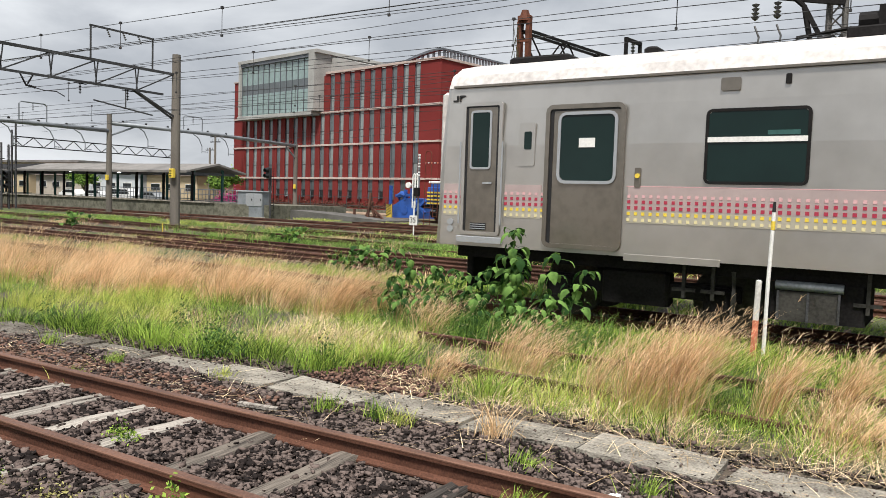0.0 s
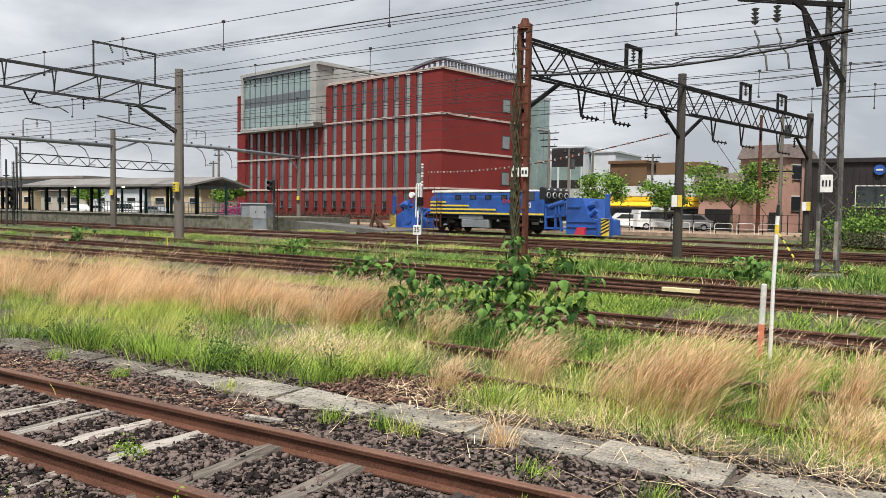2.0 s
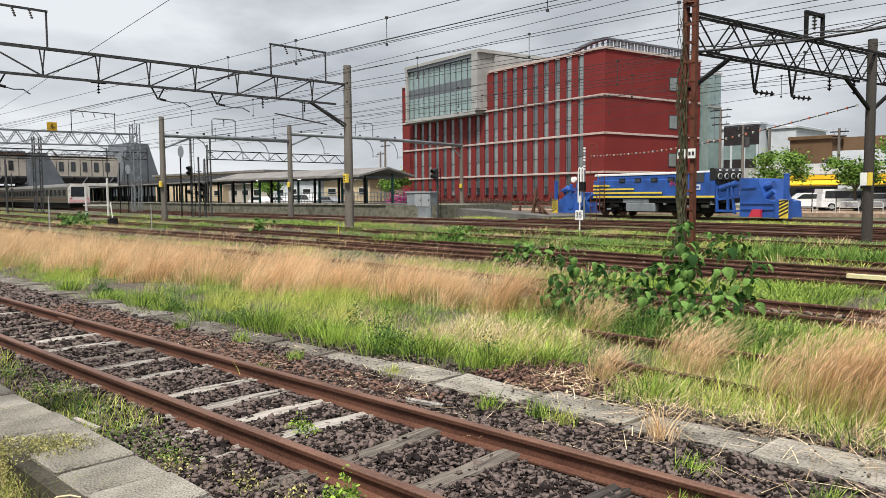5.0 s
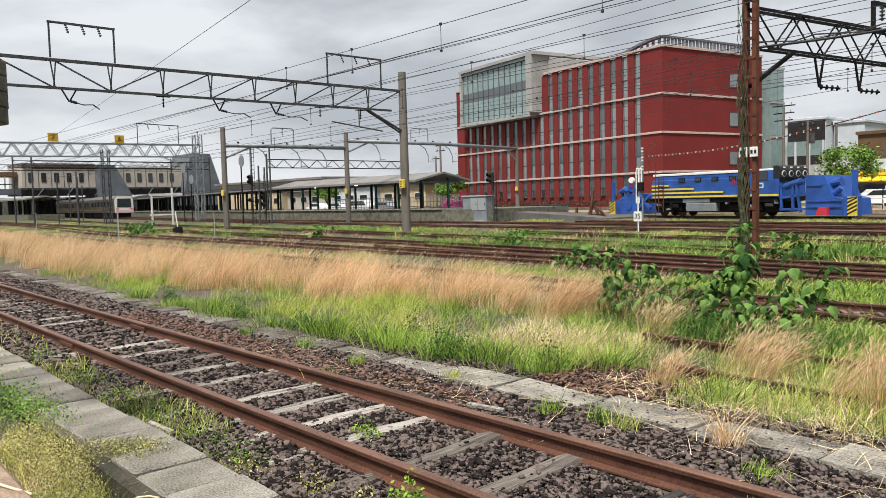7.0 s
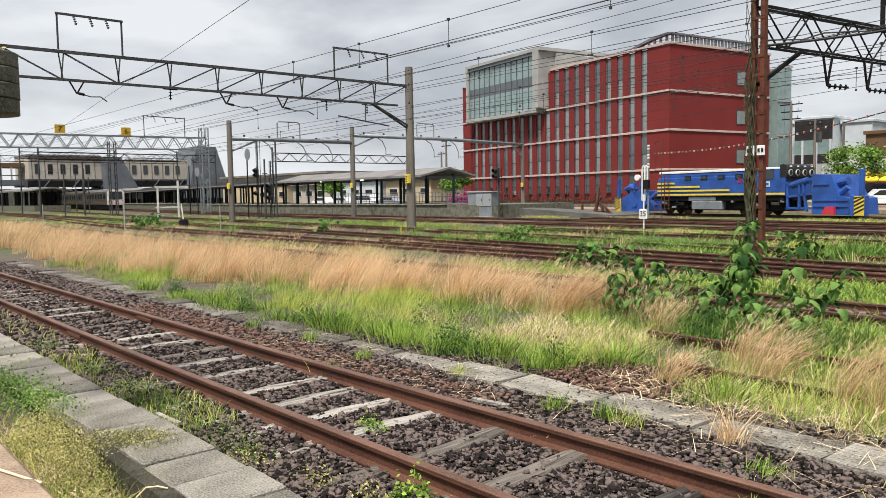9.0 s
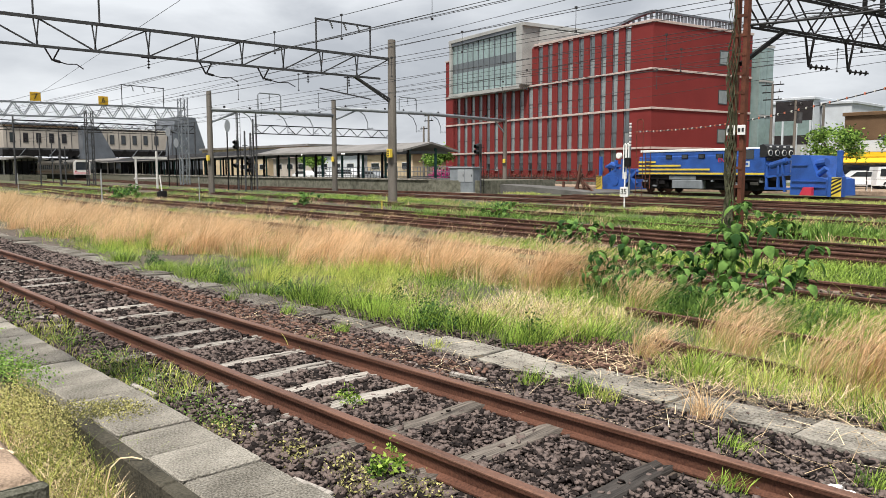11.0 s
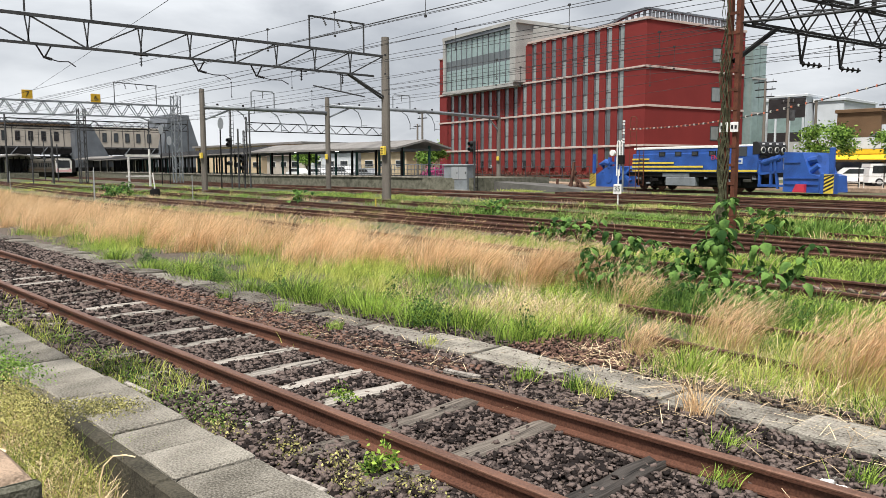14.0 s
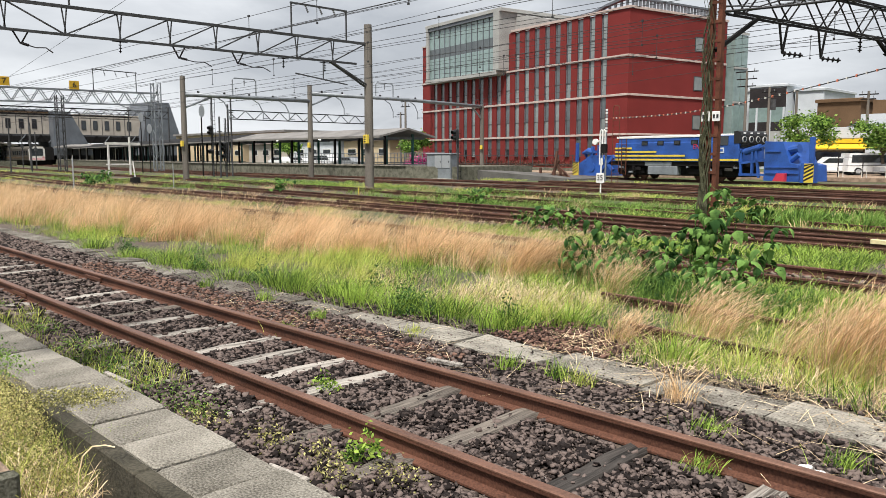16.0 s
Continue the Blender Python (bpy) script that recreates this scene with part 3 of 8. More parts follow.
stones("ballast", 50000, -9, 1.5, 2.0, 5.04, (0.015, 0.032), M_STONE, "dark grey crushed-stone ballast between rusty rails", 0.005, off_sleepers)
stones("ballast", 23000, -26, -9, 2.0, 5.02, (0.022, 0.042), M_STONE, "dark grey crushed-stone ballast along the siding", 0.005, off_sleepers)
stones("ballast", 15000, -9, 1.5, 2.0, 5.05, (0.008, 0.016), M_STONE, "fine dark ballast chips", 0.012, off_sleepers)
stones("ballast", 4000, -13, -4.6, 4.1, 4.75, (0.014, 0.03), M_STONERED, "rust-stained reddish ballast beside the rail", 0.02)
stones("ballast", 1500, -5.05, -3.75, 5.5, 6.6, (0.012, 0.026), M_STONERED, "rust-stained reddish ballast around a broken rail", 0.02)
stones("ballast", 5000, -35, 6, 9.9, 12.6, (0.03, 0.055), M_YARDSTONE, "brown-grey ballast under a yard track", 0.0)
stones("ballast", 6500, -40, 6, 14.4, 19.5, (0.03, 0.06), M_YARDSTONE, "brown-grey ballast under the yard tracks", 0.0)

# ---- trough lids beyond the siding ----
trough = thing("cable_trough", "cracked concrete cable trough lids sunk in ballast", "concrete lids", kind="structure")


def lid_mesh(seed, w, d):
    r = random.Random(seed)
    b = Build()
    j = lambda: r.uniform(-0.03, 0.03)
    o = [(-w / 2 + j(), -d / 2 + j()), (0 + j(), -d / 2 + j()), (w / 2 + j(), -d / 2 + j()), (w / 2 + j(), d / 2 + j()), (j(), d / 2 + j()), (-w / 2 + j(), d / 2 + j())]
    b.prism(o, "z", -0.06, 0.0)
    # raised anti-slip ribs
    k = 9
    for i in range(k):
        for q in range(7):
            x, y = -w / 2 + w * (i + 0.5) / k, -d / 2 + d * (q + 0.5) / 7
            if r.random() < 0.85:
                b.box(x - 0.03, y - 0.018, 0.0, x + 0.03, y + 0.018, 0.004)
    return b.mesh("lid", M_SLABT if seed < 4 else M_SLABD)


LIDS = [lid_mesh(i, 0.92, 0.48) for i in range(8)]
x = 2.2
i = 0
while x > -26:
    y = 5.25 + 0.03 * math.sin(x) + (0.02 if x > -4 else -0.08)
    share("lid", LIDS[i % 4 + (0 if x > -6.3 else 4)], trough, pose(x, y, (0.035 if x > -6.3 else 0.012) + random.uniform(-0.012, 0.02), random.uniform(-2.5, 2.5), random.uniform(-2, 2), random.uniform(-4, 4) + (180 if i % 3 else 0)))
    x -= random.uniform(0.93, 1.0)
    i += 1

# ---- old low platform beside the siding ----
platform = thing("platform_edge", "old low platform edge of worn concrete slabs", "platform", kind="structure")
PZ = 0.25
slab = Build().box(-0.211, 0, -0.1, 0.211, 0.455, 0, 0.012).mesh("slab", M_CONC)
x = 1.0
while x > -34:
    share("slab", slab, platform, pose(x + random.uniform(-0.003, 0.003), 1.52, PZ + random.uniform(-0.01, 0.006) - (0.02 if x < -6 else 0), random.uniform(-0.6, 0.6), 0, random.uniform(-0.5, 0.5)))
    x -= 0.44
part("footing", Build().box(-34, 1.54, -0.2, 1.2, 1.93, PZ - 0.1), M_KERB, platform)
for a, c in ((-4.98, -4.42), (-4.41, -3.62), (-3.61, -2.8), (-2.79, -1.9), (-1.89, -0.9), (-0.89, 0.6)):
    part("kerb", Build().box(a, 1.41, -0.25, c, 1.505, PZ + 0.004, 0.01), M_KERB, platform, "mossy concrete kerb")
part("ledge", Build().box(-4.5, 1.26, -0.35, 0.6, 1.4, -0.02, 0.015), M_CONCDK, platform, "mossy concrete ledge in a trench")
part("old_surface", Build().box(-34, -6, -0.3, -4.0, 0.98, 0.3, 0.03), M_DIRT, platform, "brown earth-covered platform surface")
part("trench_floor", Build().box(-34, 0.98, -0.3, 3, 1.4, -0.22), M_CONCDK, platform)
part("end_wall", Build().box(-4.0, -6, -0.3, -3.93, 1.0, 0.29, 0.02), M_CONCDK, platform, "stained concrete end wall")
part("old_surface", Build().box(-3.9, -6, -0.3, 6, 0.2, 0.1, 0.03), M_ASPH, platform)


# ---- overhead line portals ----
def insulator(b, p, q, r=0.06, n=4):
    """Ribbed string of discs between two points."""
    p, q = Vector(p), Vector(q)
    b.tube([p, q], r * 0.3, 5)
    d = (q - p).normalized()
    for i in range(n):
        c = p.lerp(q, (i + 0.5) / n)
        b.tube([c - d * r * 0.25, c + d * r * 0.25], r, 7, r * 0.6)


def pole_mesh(b, x, y, z, r0, r1, n=10):
    b.tube([(x, y, -0.3), (x, y, z * 0.5), (x, y, z)], r0, n, r1)


def flat_truss(parent, a, b, depth, n, chord, brace, mat_, knee=None, warren=False, width=0.0):
    """A braced beam from a to b (its top chord), depth below it; pieces are parts."""
    a, b = Vector(a), Vector(b)
    d = (b - a).normalized()
    s = d.cross(Vector((0, 0, 1))).normalized()
    low = Vector((0, 0, -depth))
    for side in ((-width / 2, width / 2) if width else (0,)):
        o = s * side
        part("top_chord", Build().bar(a + o, b + o, chord, chord * 1.2), mat_, parent)
        part("bottom_chord", Build().bar(a + o + low + d * depth * 0.6, b + o + low - d * depth * 0.6, chord * 0.85, chord), mat_, parent)
        L = (b - a).length
        for i in range(n):
            p, q = a + o + d * (L * i / n), a + o + d * (L * (i + 1) / n)
            m = (p + q) / 2
            if warren:
                part("brace", Build().bar(p, m + low, brace), mat_, parent)
                part("brace", Build().bar(m + low, q, brace), mat_, parent)
            else:
                left = i < n / 2
                u, w = (p, q) if left else (q, p)
                part("brace", Build().bar(u, w + low, brace), mat_, parent)
                if 0 < i:
                    part("brace", Build().bar(p + d * 0.1, p + low - d * 0.03, brace * 0.8), mat_, parent)
                    part("brace", Build().bar(p - d * 0.1, p + low + d * 0.03, brace * 0.8), mat_, parent)
    if width:
        for i in range(n + 1):
            p = a + d * ((b - a).length * i / n)
            part("cross_bar", Build().bar(p - s * width / 2, p + s * width / 2, brace), mat_, parent)


# truss portal with the tall concrete mast
mast = thing("truss_portal", "concrete mast carrying a grey steel truss beam over the tracks", "catenary portal")
PX, PY = -32.2, 25.75
b = Build()
pole_mesh(b, PX, PY, 8.55, 0.25, 0.2, 14)
part("pole", b, M_POLECONC, mast, "tall tapered concrete pole")
b = Build()
pole_mesh(b, PX, -4.0, 8.4, 0.25, 0.2, 12)
part("pole", b, M_POLECONC, mast)
flat_truss(mast, (PX, -4.0, 7.48), (PX, PY - 0.15, 7.56), 1.06, 14, 0.1, 0.055, M_GREYST)
part("knee_brace", Build().bar((PX + 0.06, 23.3, 6.5), (PX + 0.06, PY, 5.4), 0.08), M_GREYST, mast)
part("knee_brace", Build().bar((PX - 0.06, 23.3, 6.5), (PX - 0.06, PY, 5.3), 0.08), M_GREYST, mast)
part("notice", Build().box(PX + 0.02, PY - 0.42, 2.45, PX + 0.3, PY - 0.22, 2.9, 0.02), M_YELLOW, mast, "yellow notice plate with dark bars")
for k in range(3):
    part("notice_bar", Build().box(PX + 0.08, PY - 0.43, 2.52 + k * 0.12, PX + 0.24, PY - 0.422, 2.57 + k * 0.12), M_BLACK, mast)
for y0, y1, z1 in ((21.1, 24.35, 9.05), (8.6, 11.0, 8.95)):
    f = part("top_frame", Build().bar((PX, y0, 7.6), (PX, y0, z1), 0.06).bar((PX, y1, 7.6), (PX, y1, z1), 0.06).bar((PX, y0 - 0.05, z1), (PX, y1 + 0.05, z1), 0.08), M_GREYST, mast, "steel frame on top of the beam")
    for k in (0.25, 0.5, 0.75):
        y = y0 + (y1 - y0) * k
        b = Build()
        insulator(b, (PX, y, z1 - 0.03), (PX + 0.16, y + 0.05, z1 - 0.4), 0.06, 4)
        part("insulator", b, M_INSUL, f)
for y, kind in ((12.9, 0), (15.4, 1), (18.2, 1), (20.6, 0), (23.0, 0), (9.2, 1), (6.0, 1)):
    b = Build()
    if kind:
        b.bar((PX, y - 0.28, 6.45), (PX, y, 5.95), 0.05).bar((PX, y + 0.28, 6.45), (PX, y, 5.95), 0.05)
        b.tube([(PX, y, 5.98), (PX + 0.3, y + 0.1, 5.9), (PX + 0.9, y + 0.25, 5.75), (PX + 1.5, y + 0.4, 5.7), (PX + 1.9, y + 0.5, 5.5)], 0.022, 6)
        insulator(b, (PX + 0.1, y + 0.03, 5.96), (PX + 0.5, y + 0.13, 5.86), 0.06, 4)
    else:
        insulator(b, (PX, y, 6.45), (PX, y, 5.95), 0.07, 4)
        b.bar((PX, y - 0.3, 6.4), (PX, y + 0.3, 6.4), 0.04)
    part("hanger", b, M_DARKST, mast, "insulated wire hanger")
b = Build()
b.tube([(PX, 22.9, 6.45), (PX, 22.9, 5.55)], 0.03, 6)
b.tube([(PX + 0.1, 21.2, 5.75), (PX + 0.1, 24.3, 5.4)], 0.035, 6)
part("steady_arm", b, M_GREYST, mast)

# pipe portal further back
pipe = thing("pipe_portal", "galvanised pipe beam on three slim concrete poles", "catenary portal")
QX = -54.0
for y, z in ((26.0, 7.55), (37.0, 7.6), (57.8, 6.9)):
    b = Build()
    pole_mesh(b, QX, y, z, 0.23, 0.18, 12)
    part("pole", b, M_POLECONC, pipe)
    part("notice", Build().box(QX + 0.02, y - 0.36, 2.5, QX + 0.28, y - 0.2, 2.9, 0.02), M_YELLOW, pipe, "yellow notice plate")
for y0, y1, z0, z1 in ((26.0, 37.0, 6.25, 6.3), (37.0, 57.9, 6.9, 6.75)):
    part("beam", Build().tube([(QX, y0, z0), (QX, (y0 + y1) / 2, z0 + 0.04), (QX, y1, z1)], 0.16, 12), M_GALV, pipe, "galvanised round beam", True)
    part("strut", Build().tube([(QX, y0 + 0.1, z0 - 0.95), (QX, y0 + 2.2, z0 - 0.12)], 0.07, 8), M_GALV, pipe)
    k = y0 + 1.2
    while k < y1 - 0.5:
        part("clamp", Build().box(QX - 0.07, k - 0.07, z0 + 0.13, QX + 0.07, k + 0.07, z0 + 0.3, 0.02), M_DARKST, pipe)
        k += 2.1
for y, z in ((30.0, 6.3), (44.0, 6.85)):
    b = Build().tube([(QX, y, z + 0.1), (QX, y, z + 1.25), (QX, y + 0.15, z + 1.4), (QX, y + 1.85, z + 1.4), (QX, y + 2.0, z + 1.25), (QX, y + 2.0, z + 0.1)], 0.05, 7)
    part("top_frame", b, M_GALV, pipe)
    b = Build()
    insulator(b, (QX, y + 1.0, z + 1.38), (QX, y + 1.0, z + 0.85), 0.07, 4)
    part("insulator", b, M_INSUL, pipe)
for y, z in ((29.6, 6.2), (32.6, 6.2), (35.0, 6.2), (40.5, 6.85), (46.0, 6.8), (49.0, 6.8)):
    b = Build().tube([(QX, y - 1.0, z), (QX, y - 0.35, z - 0.35), (QX, y, z - 1.0), (QX, y, z - 1.6)], 0.035, 6)
    insulator(b, (QX, y, z - 1.45), (QX + 0.8, y, z - 1.5), 0.06, 4)
    part("hanger", b, M_GALV, pipe)
# bent end of the pipe beam
part("strut", Build().tube([(QX, 56.4, 6.6), (QX, 57.6, 5.6)], 0.08, 8), M_GALV, pipe)


def lattice_leg_tower(parent, x, y, z0, z1, w, n, mat_, leg=0.07, brace=0.045, top=None):
    top = top or w
    at = lambda k, i, j: Vector((x + i * (w + (top - w) * k) / 2, y + j * (w + (top - w) * k) / 2, z0 + (z1 - z0) * k))
    for i, j in ((-1, -1), (1, -1), (1, 1), (-1, 1)):
        part("leg", Build().bar(at(0, i, j), at(1, i, j), leg), mat_, parent)
    for side in ((-1, -1, 1, -1), (1, -1, 1, 1), (1, 1, -1, 1), (-1, 1, -1, -1)):
        for k in range(n):
            a, b2 = (side[:2], side[2:]) if k % 2 else (side[2:], side[:2])
            part("brace", Build().bar(at(k / n, *a), at((k + 1) / n, *b2), brace, brace * 0.4), mat_, parent)


# lattice gantry at the station throat, with two yellow track signs
gantry = thing("lattice_gantry", "grey lattice gantry with yellow track signs numbered 6 and 7", "catenary portal")
GX = -86.0
lattice_leg_tower(gantry, GX, 38.2, -0.2, 9.95, 0.8, 14, M_GALV, 0.1, 0.06)
lattice_leg_tower(gantry, GX - 6, 29.8, -0.2, 8.5, 0.7, 12, M_GREYST, 0.1, 0.06)
lattice_leg_tower(gantry, GX, 12.0, -0.2, 9.0, 0.8, 14, M_GALV, 0.1, 0.06)
flat_truss(gantry, (GX, 12, 8.45), (GX, 38.2, 8.8), 1.35, 15, 0.12, 0.08, M_GALV, warren=True, width=0.7)
part("knee_brace", Build().bar((GX, 34.0, 7.4), (GX, 37.8, 5.9), 0.1), M_GALV, gantry)
b = Build().bar((GX, 31.4, 8.7), (GX, 31.4, 11.0), 0.07).bar((GX, 36.0, 8.8), (GX, 36.0, 11.0), 0.07).bar((GX, 31.3, 11.0), (GX, 36.1, 10.9), 0.09)
part("top_frame", b, M_GREYST, gantry)
for k in (32.5, 33.7, 34.9):
    b = Build()
    insulator(b, (GX, k, 10.95), (GX + 0.2, k + 0.1, 10.35), 0.08, 4)
    part("insulator", b, M_INSUL, gantry)


def lettering(name, body, size, material, parent, m, label=""):
    cu = bpy.data.curves.new(name, "FONT")
    cu.body, cu.size, cu.extrude, cu.align_x, cu.align_y = body, size, 0.006, "CENTER", "CENTER"
    ob = new(name, cu)
    deps = bpy.context.evaluated_depsgraph_get()
    me = bpy.data.meshes.new_from_object(ob.evaluated_get(deps))
    bpy.data.objects.remove(ob)
    me.materials.clear()
    me.materials.append(material)
    t = new(name, me)
    t.parent = parent
    t.matrix_basis = m
    return t


for y, digit in ((22.7, "7"), (29.3, "6")):
    s = part("track_sign", Build().box(GX + 0.36, y - 0.5, 8.72, GX + 0.44, y + 0.5, 9.6, 0.03), M_OCHRE, gantry, "yellow track sign with a black number")
    lettering("number", digit, 0.75, M_BLACK, s, pose(GX + 0.455, y, 9.16, 90, 0, 90))


# dark truss portal on the other side, skewed with the tracks there
portal = thing("dark_truss_portal", "dark rusty truss portal on overgrown steel poles", "catenary portal")
A, B_, C_ = Vector((-10.12, 20.0, 0)), Vector((-8.46, 30.2, 0)), Vector((-5.66, 44.0, 0))
# built-up pole of two channels, overgrown with dead vine
b = Build()
for dx in (-0.13, 0.13):
    b.box(A.x + dx - 0.06, A.y - 0.1, -0.3, A.x + dx + 0.06, A.y + 0.1, 7.05, 0.01)
part("pole", b, M_RUSTPOLE, portal, "rusty twin-channel steel pole")
for k in range(14):
    part("batten", Build().box(A.x - 0.19, A.y - 0.115, 0.3 + k * 0.5, A.x + 0.19, A.y - 0.1, 0.38 + k * 0.5), M_RUSTPOLE, portal)
b = Build()
r = random.Random(4)
for k in range(16):
    x0, ph, tw = r.uniform(-0.26, 0.02), r.uniform(0, 6), r.uniform(0.6, 1.5)
    pts = [(A.x + x0 * 0.6 - 0.06 + 0.1 * math.sin(ph + i * tw), A.y - 0.16 + 0.05 * math.cos(ph + i * 1.7), i * 0.42) for i in range(r.randint(9, 17))]
    b.tube(pts, 0.024, 5, 0.008)
part("vine", b, M_VINE, portal, "dead grey vine climbing the pole")
b = Build().tube([(A.x, A.y, 6.9), (A.x, A.y, 7.2)], 0.2, 8, 0.1)
part("cap", b, M_RUSTPOLE, portal)
part("notice", Build().box(A.x - 0.27, A.y - 0.16, 2.72, A.x - 0.03, A.y - 0.125, 2.98, 0.01), M_WHITEP, portal, "white notice plate with dark bars")
part("notice", Build().box(A.x + 0.04, A.y - 0.16, 2.72, A.x + 0.26, A.y - 0.125, 2.98, 0.01), M_WHITEP, portal, "white notice plate with dark bars")
for dx in (-0.2, -0.1, 0.1, 0.2):
    part("notice_bar", Build().box(A.x + dx - 0.03, A.y - 0.168, 2.8, A.x + dx + 0.03, A.y - 0.162, 2.9), M_BLACK, portal)
for P_, z in ((B_, 7.1), (C_, 7.0)):
    b = Build()
    pole_mesh(b, P_.x, P_.y, z, 0.19, 0.16, 12)
    # the shade on this pole is part of its colour
    part("pole", b, M_POLESHADE, portal, "weathered dark concrete pole")
    part("notice", Build().box(P_.x - 0.2, P_.y - 0.27, 2.0, P_.x + 0.02, P_.y - 0.235, 2.45, 0.01), M_WHITEP, portal, "white and yellow notice plate")
    part("notice", Build().box(P_.x + 0.03, P_.y - 0.27, 2.0, P_.x + 0.2, P_.y - 0.235, 2.45, 0.01), M_YELLOW, portal)
for P0, P1, n, z0, z1 in ((A, B_, 5, 6.63, 6.62), (B_, C_, 7, 6.62, 6.7)):
    flat_truss(portal, (P0.x, P0.y, z0), (P1.x, P1.y, z1), 1.0, n, 0.062, 0.034, M_DARKST, warren=True, width=0.28)
    d = (P1 - P0).normalized()
    for s, P_ in ((1, P0), (-1, P1)):
        part("knee_brace", Build().bar((P_.x, P_.y, 4.6), (P_.x + s * d.x * 1.9, P_.y + s * d.y * 1.9, 5.65), 0.1), M_DARKST, portal)
for P0, P1, k in ((A, B_, 0.62), (B_, C_, 0.42), (B_, C_, 0.72)):
    q = P0.lerp(P1, k)
    d = (P1 - P0).normalized() * 0.5
    b = Build()
    for s in (-1, 1):
        b.bar((q.x + s * d.x, q.y + s * d.y, 6.6), (q.x + s * d.x, q.y + s * d.y, 7.45), 0.11)
    b.bar((q.x - d.x * 1.1, q.y - d.y * 1.1, 7.45), (q.x + d.x * 1.1, q.y + d.y * 1.1, 7.45), 0.11)
    part("top_frame", b, M_DARKST, portal)
    b = Build()
    insulator(b, (q.x, q.y, 7.4), (q.x, q.y, 6.95), 0.09, 4)
    part("insulator", b, M_INSUL, portal)
for P0, P1, k in ((A, B_, 0.3), (A, B_, 0.5), (A, B_, 0.72), (A, B_, 0.88), (B_, C_, 0.2), (B_, C_, 0.4), (B_, C_, 0.55), (B_, C_, 0.7), (B_, C_, 0.85)):
    q = P0.lerp(P1, k)
    d = (P1 - P0).normalized() * 0.22
    b = Build()
    if int(k * 100) % 20 == 10 or k in (0.4, 0.2):
        b.bar((q.x - d.x, q.y - d.y, 5.6), (q.x, q.y, 4.75), 0.05).bar((q.x + d.x, q.y + d.y, 5.6), (q.x, q.y, 4.75), 0.05)
        insulator(b, (q.x, q.y, 4.75), (q.x + 0.55, q.y + 0.1, 4.65), 0.09, 4)
    else:
        insulator(b, (q.x, q.y, 5.6), (q.x, q.y, 5.1), 0.08, 4)
    part("hanger", b, M_DARKST, portal, "insulated wire hanger")

# lattice mast near the tracks
lat = thing("lattice_mast", "grey lattice steel mast with a white number plate", "catenary mast")
LX, LY = -2.42, 22.6
lattice_leg_tower(lat, LX, LY, 0.3, 9.4, 0.46, 22, M_MASTST, 0.085, 0.075, 0.34)
part("footing", Build().box(LX - 0.38, LY - 0.38, -0.3, LX + 0.38, LY + 0.38, 0.22, 0.03), M_CONCDK, lat)
for dx in (-0.24, 0.18):
    part("painted_band", Build().box(LX + dx - 0.02, LY - 0.29, 0.6, LX + dx + 0.075, LY - 0.275, 1.6, 0.01), M_CONC, lat, "faded white paint on the legs")
pl = part("number_plate", Build().box(LX - 0.2, LY - 0.42, 2.35, LX + 0.1, LY - 0.39, 2.8, 0.015), M_WHITEP, lat, "white plate with dark bars")
for dx in (-0.13, -0.05, 0.03):
    part("plate_bar", Build().box(LX + dx - 0.02, LY - 0.428, 2.5, LX + dx + 0.02, LY - 0.422, 2.66), M_BLACK, pl)
b = Build().tube([(LX - 0.32, LY - 0.3, 5.1), (LX - 0.55, LY - 0.32, 6.1), (LX - 0.75, LY - 0.34, 7.1), (LX - 1.0, LY - 0.36, 7.35)], 0.07, 7)
part("arm", b, M_DARKST, lat, "dark cable arm")
b = Build().bar((LX + 0.25, LY - 0.32, 5.15), (LX - 0.75, LY - 0.34, 7.1), 0.12).bar((LX + 0.2, LY - 0.32, 7.1), (LX - 2.4, LY - 0.34, 7.6), 0.12)
part("arm", b, M_DARKST, lat)
for x0 in (-1.4, -1.95):
    b = Build()
    insulator(b, (LX + x0, LY - 0.34, 7.3), (LX + x0, LY - 0.34, 6.85), 0.11, 4)
    b.tube([(LX + x0, LY - 0.34, 6.7), (LX + x0 + 0.12, LY - 0.34, 6.4), (LX + x0 + 0.1, LY - 0.34, 6.25), (LX + x0 + 0.3, LY - 0.34, 6.0), (LX + x0 + 0.35, LY - 0.34, 5.6)], 0.03, 6)
    part("insulator", b, M_INSUL, lat)
b = Build().tube([(LX + 0.4, LY - 0.35, 6.45), (LX - 0.9, LY - 0.35, 6.3)], 0.05, 6)
part("arm", b, M_DARKST, lat)
# stay wire guard with yellow and black stripes
guy = thing("striped_guy_guard", "yellow and black striped tube on a stay wire", "stay guard")
for k in range(10):
    p, q = Vector((-4.86, 30.0, 1.2)), Vector((-4.04, 29.6, 0.0))
    part("stripe", Build().tube([p.lerp(q, k / 10), p.lerp(q, (k + 1) / 10)], 0.035, 7), M_YELLOW if k % 2 else M_BLACK, guy)
part("stay", Build().tube([(-8.44, 30.2, 6.4), (-4.86, 30.0, 1.2)], 0.012, 5), M_WIRE, guy)


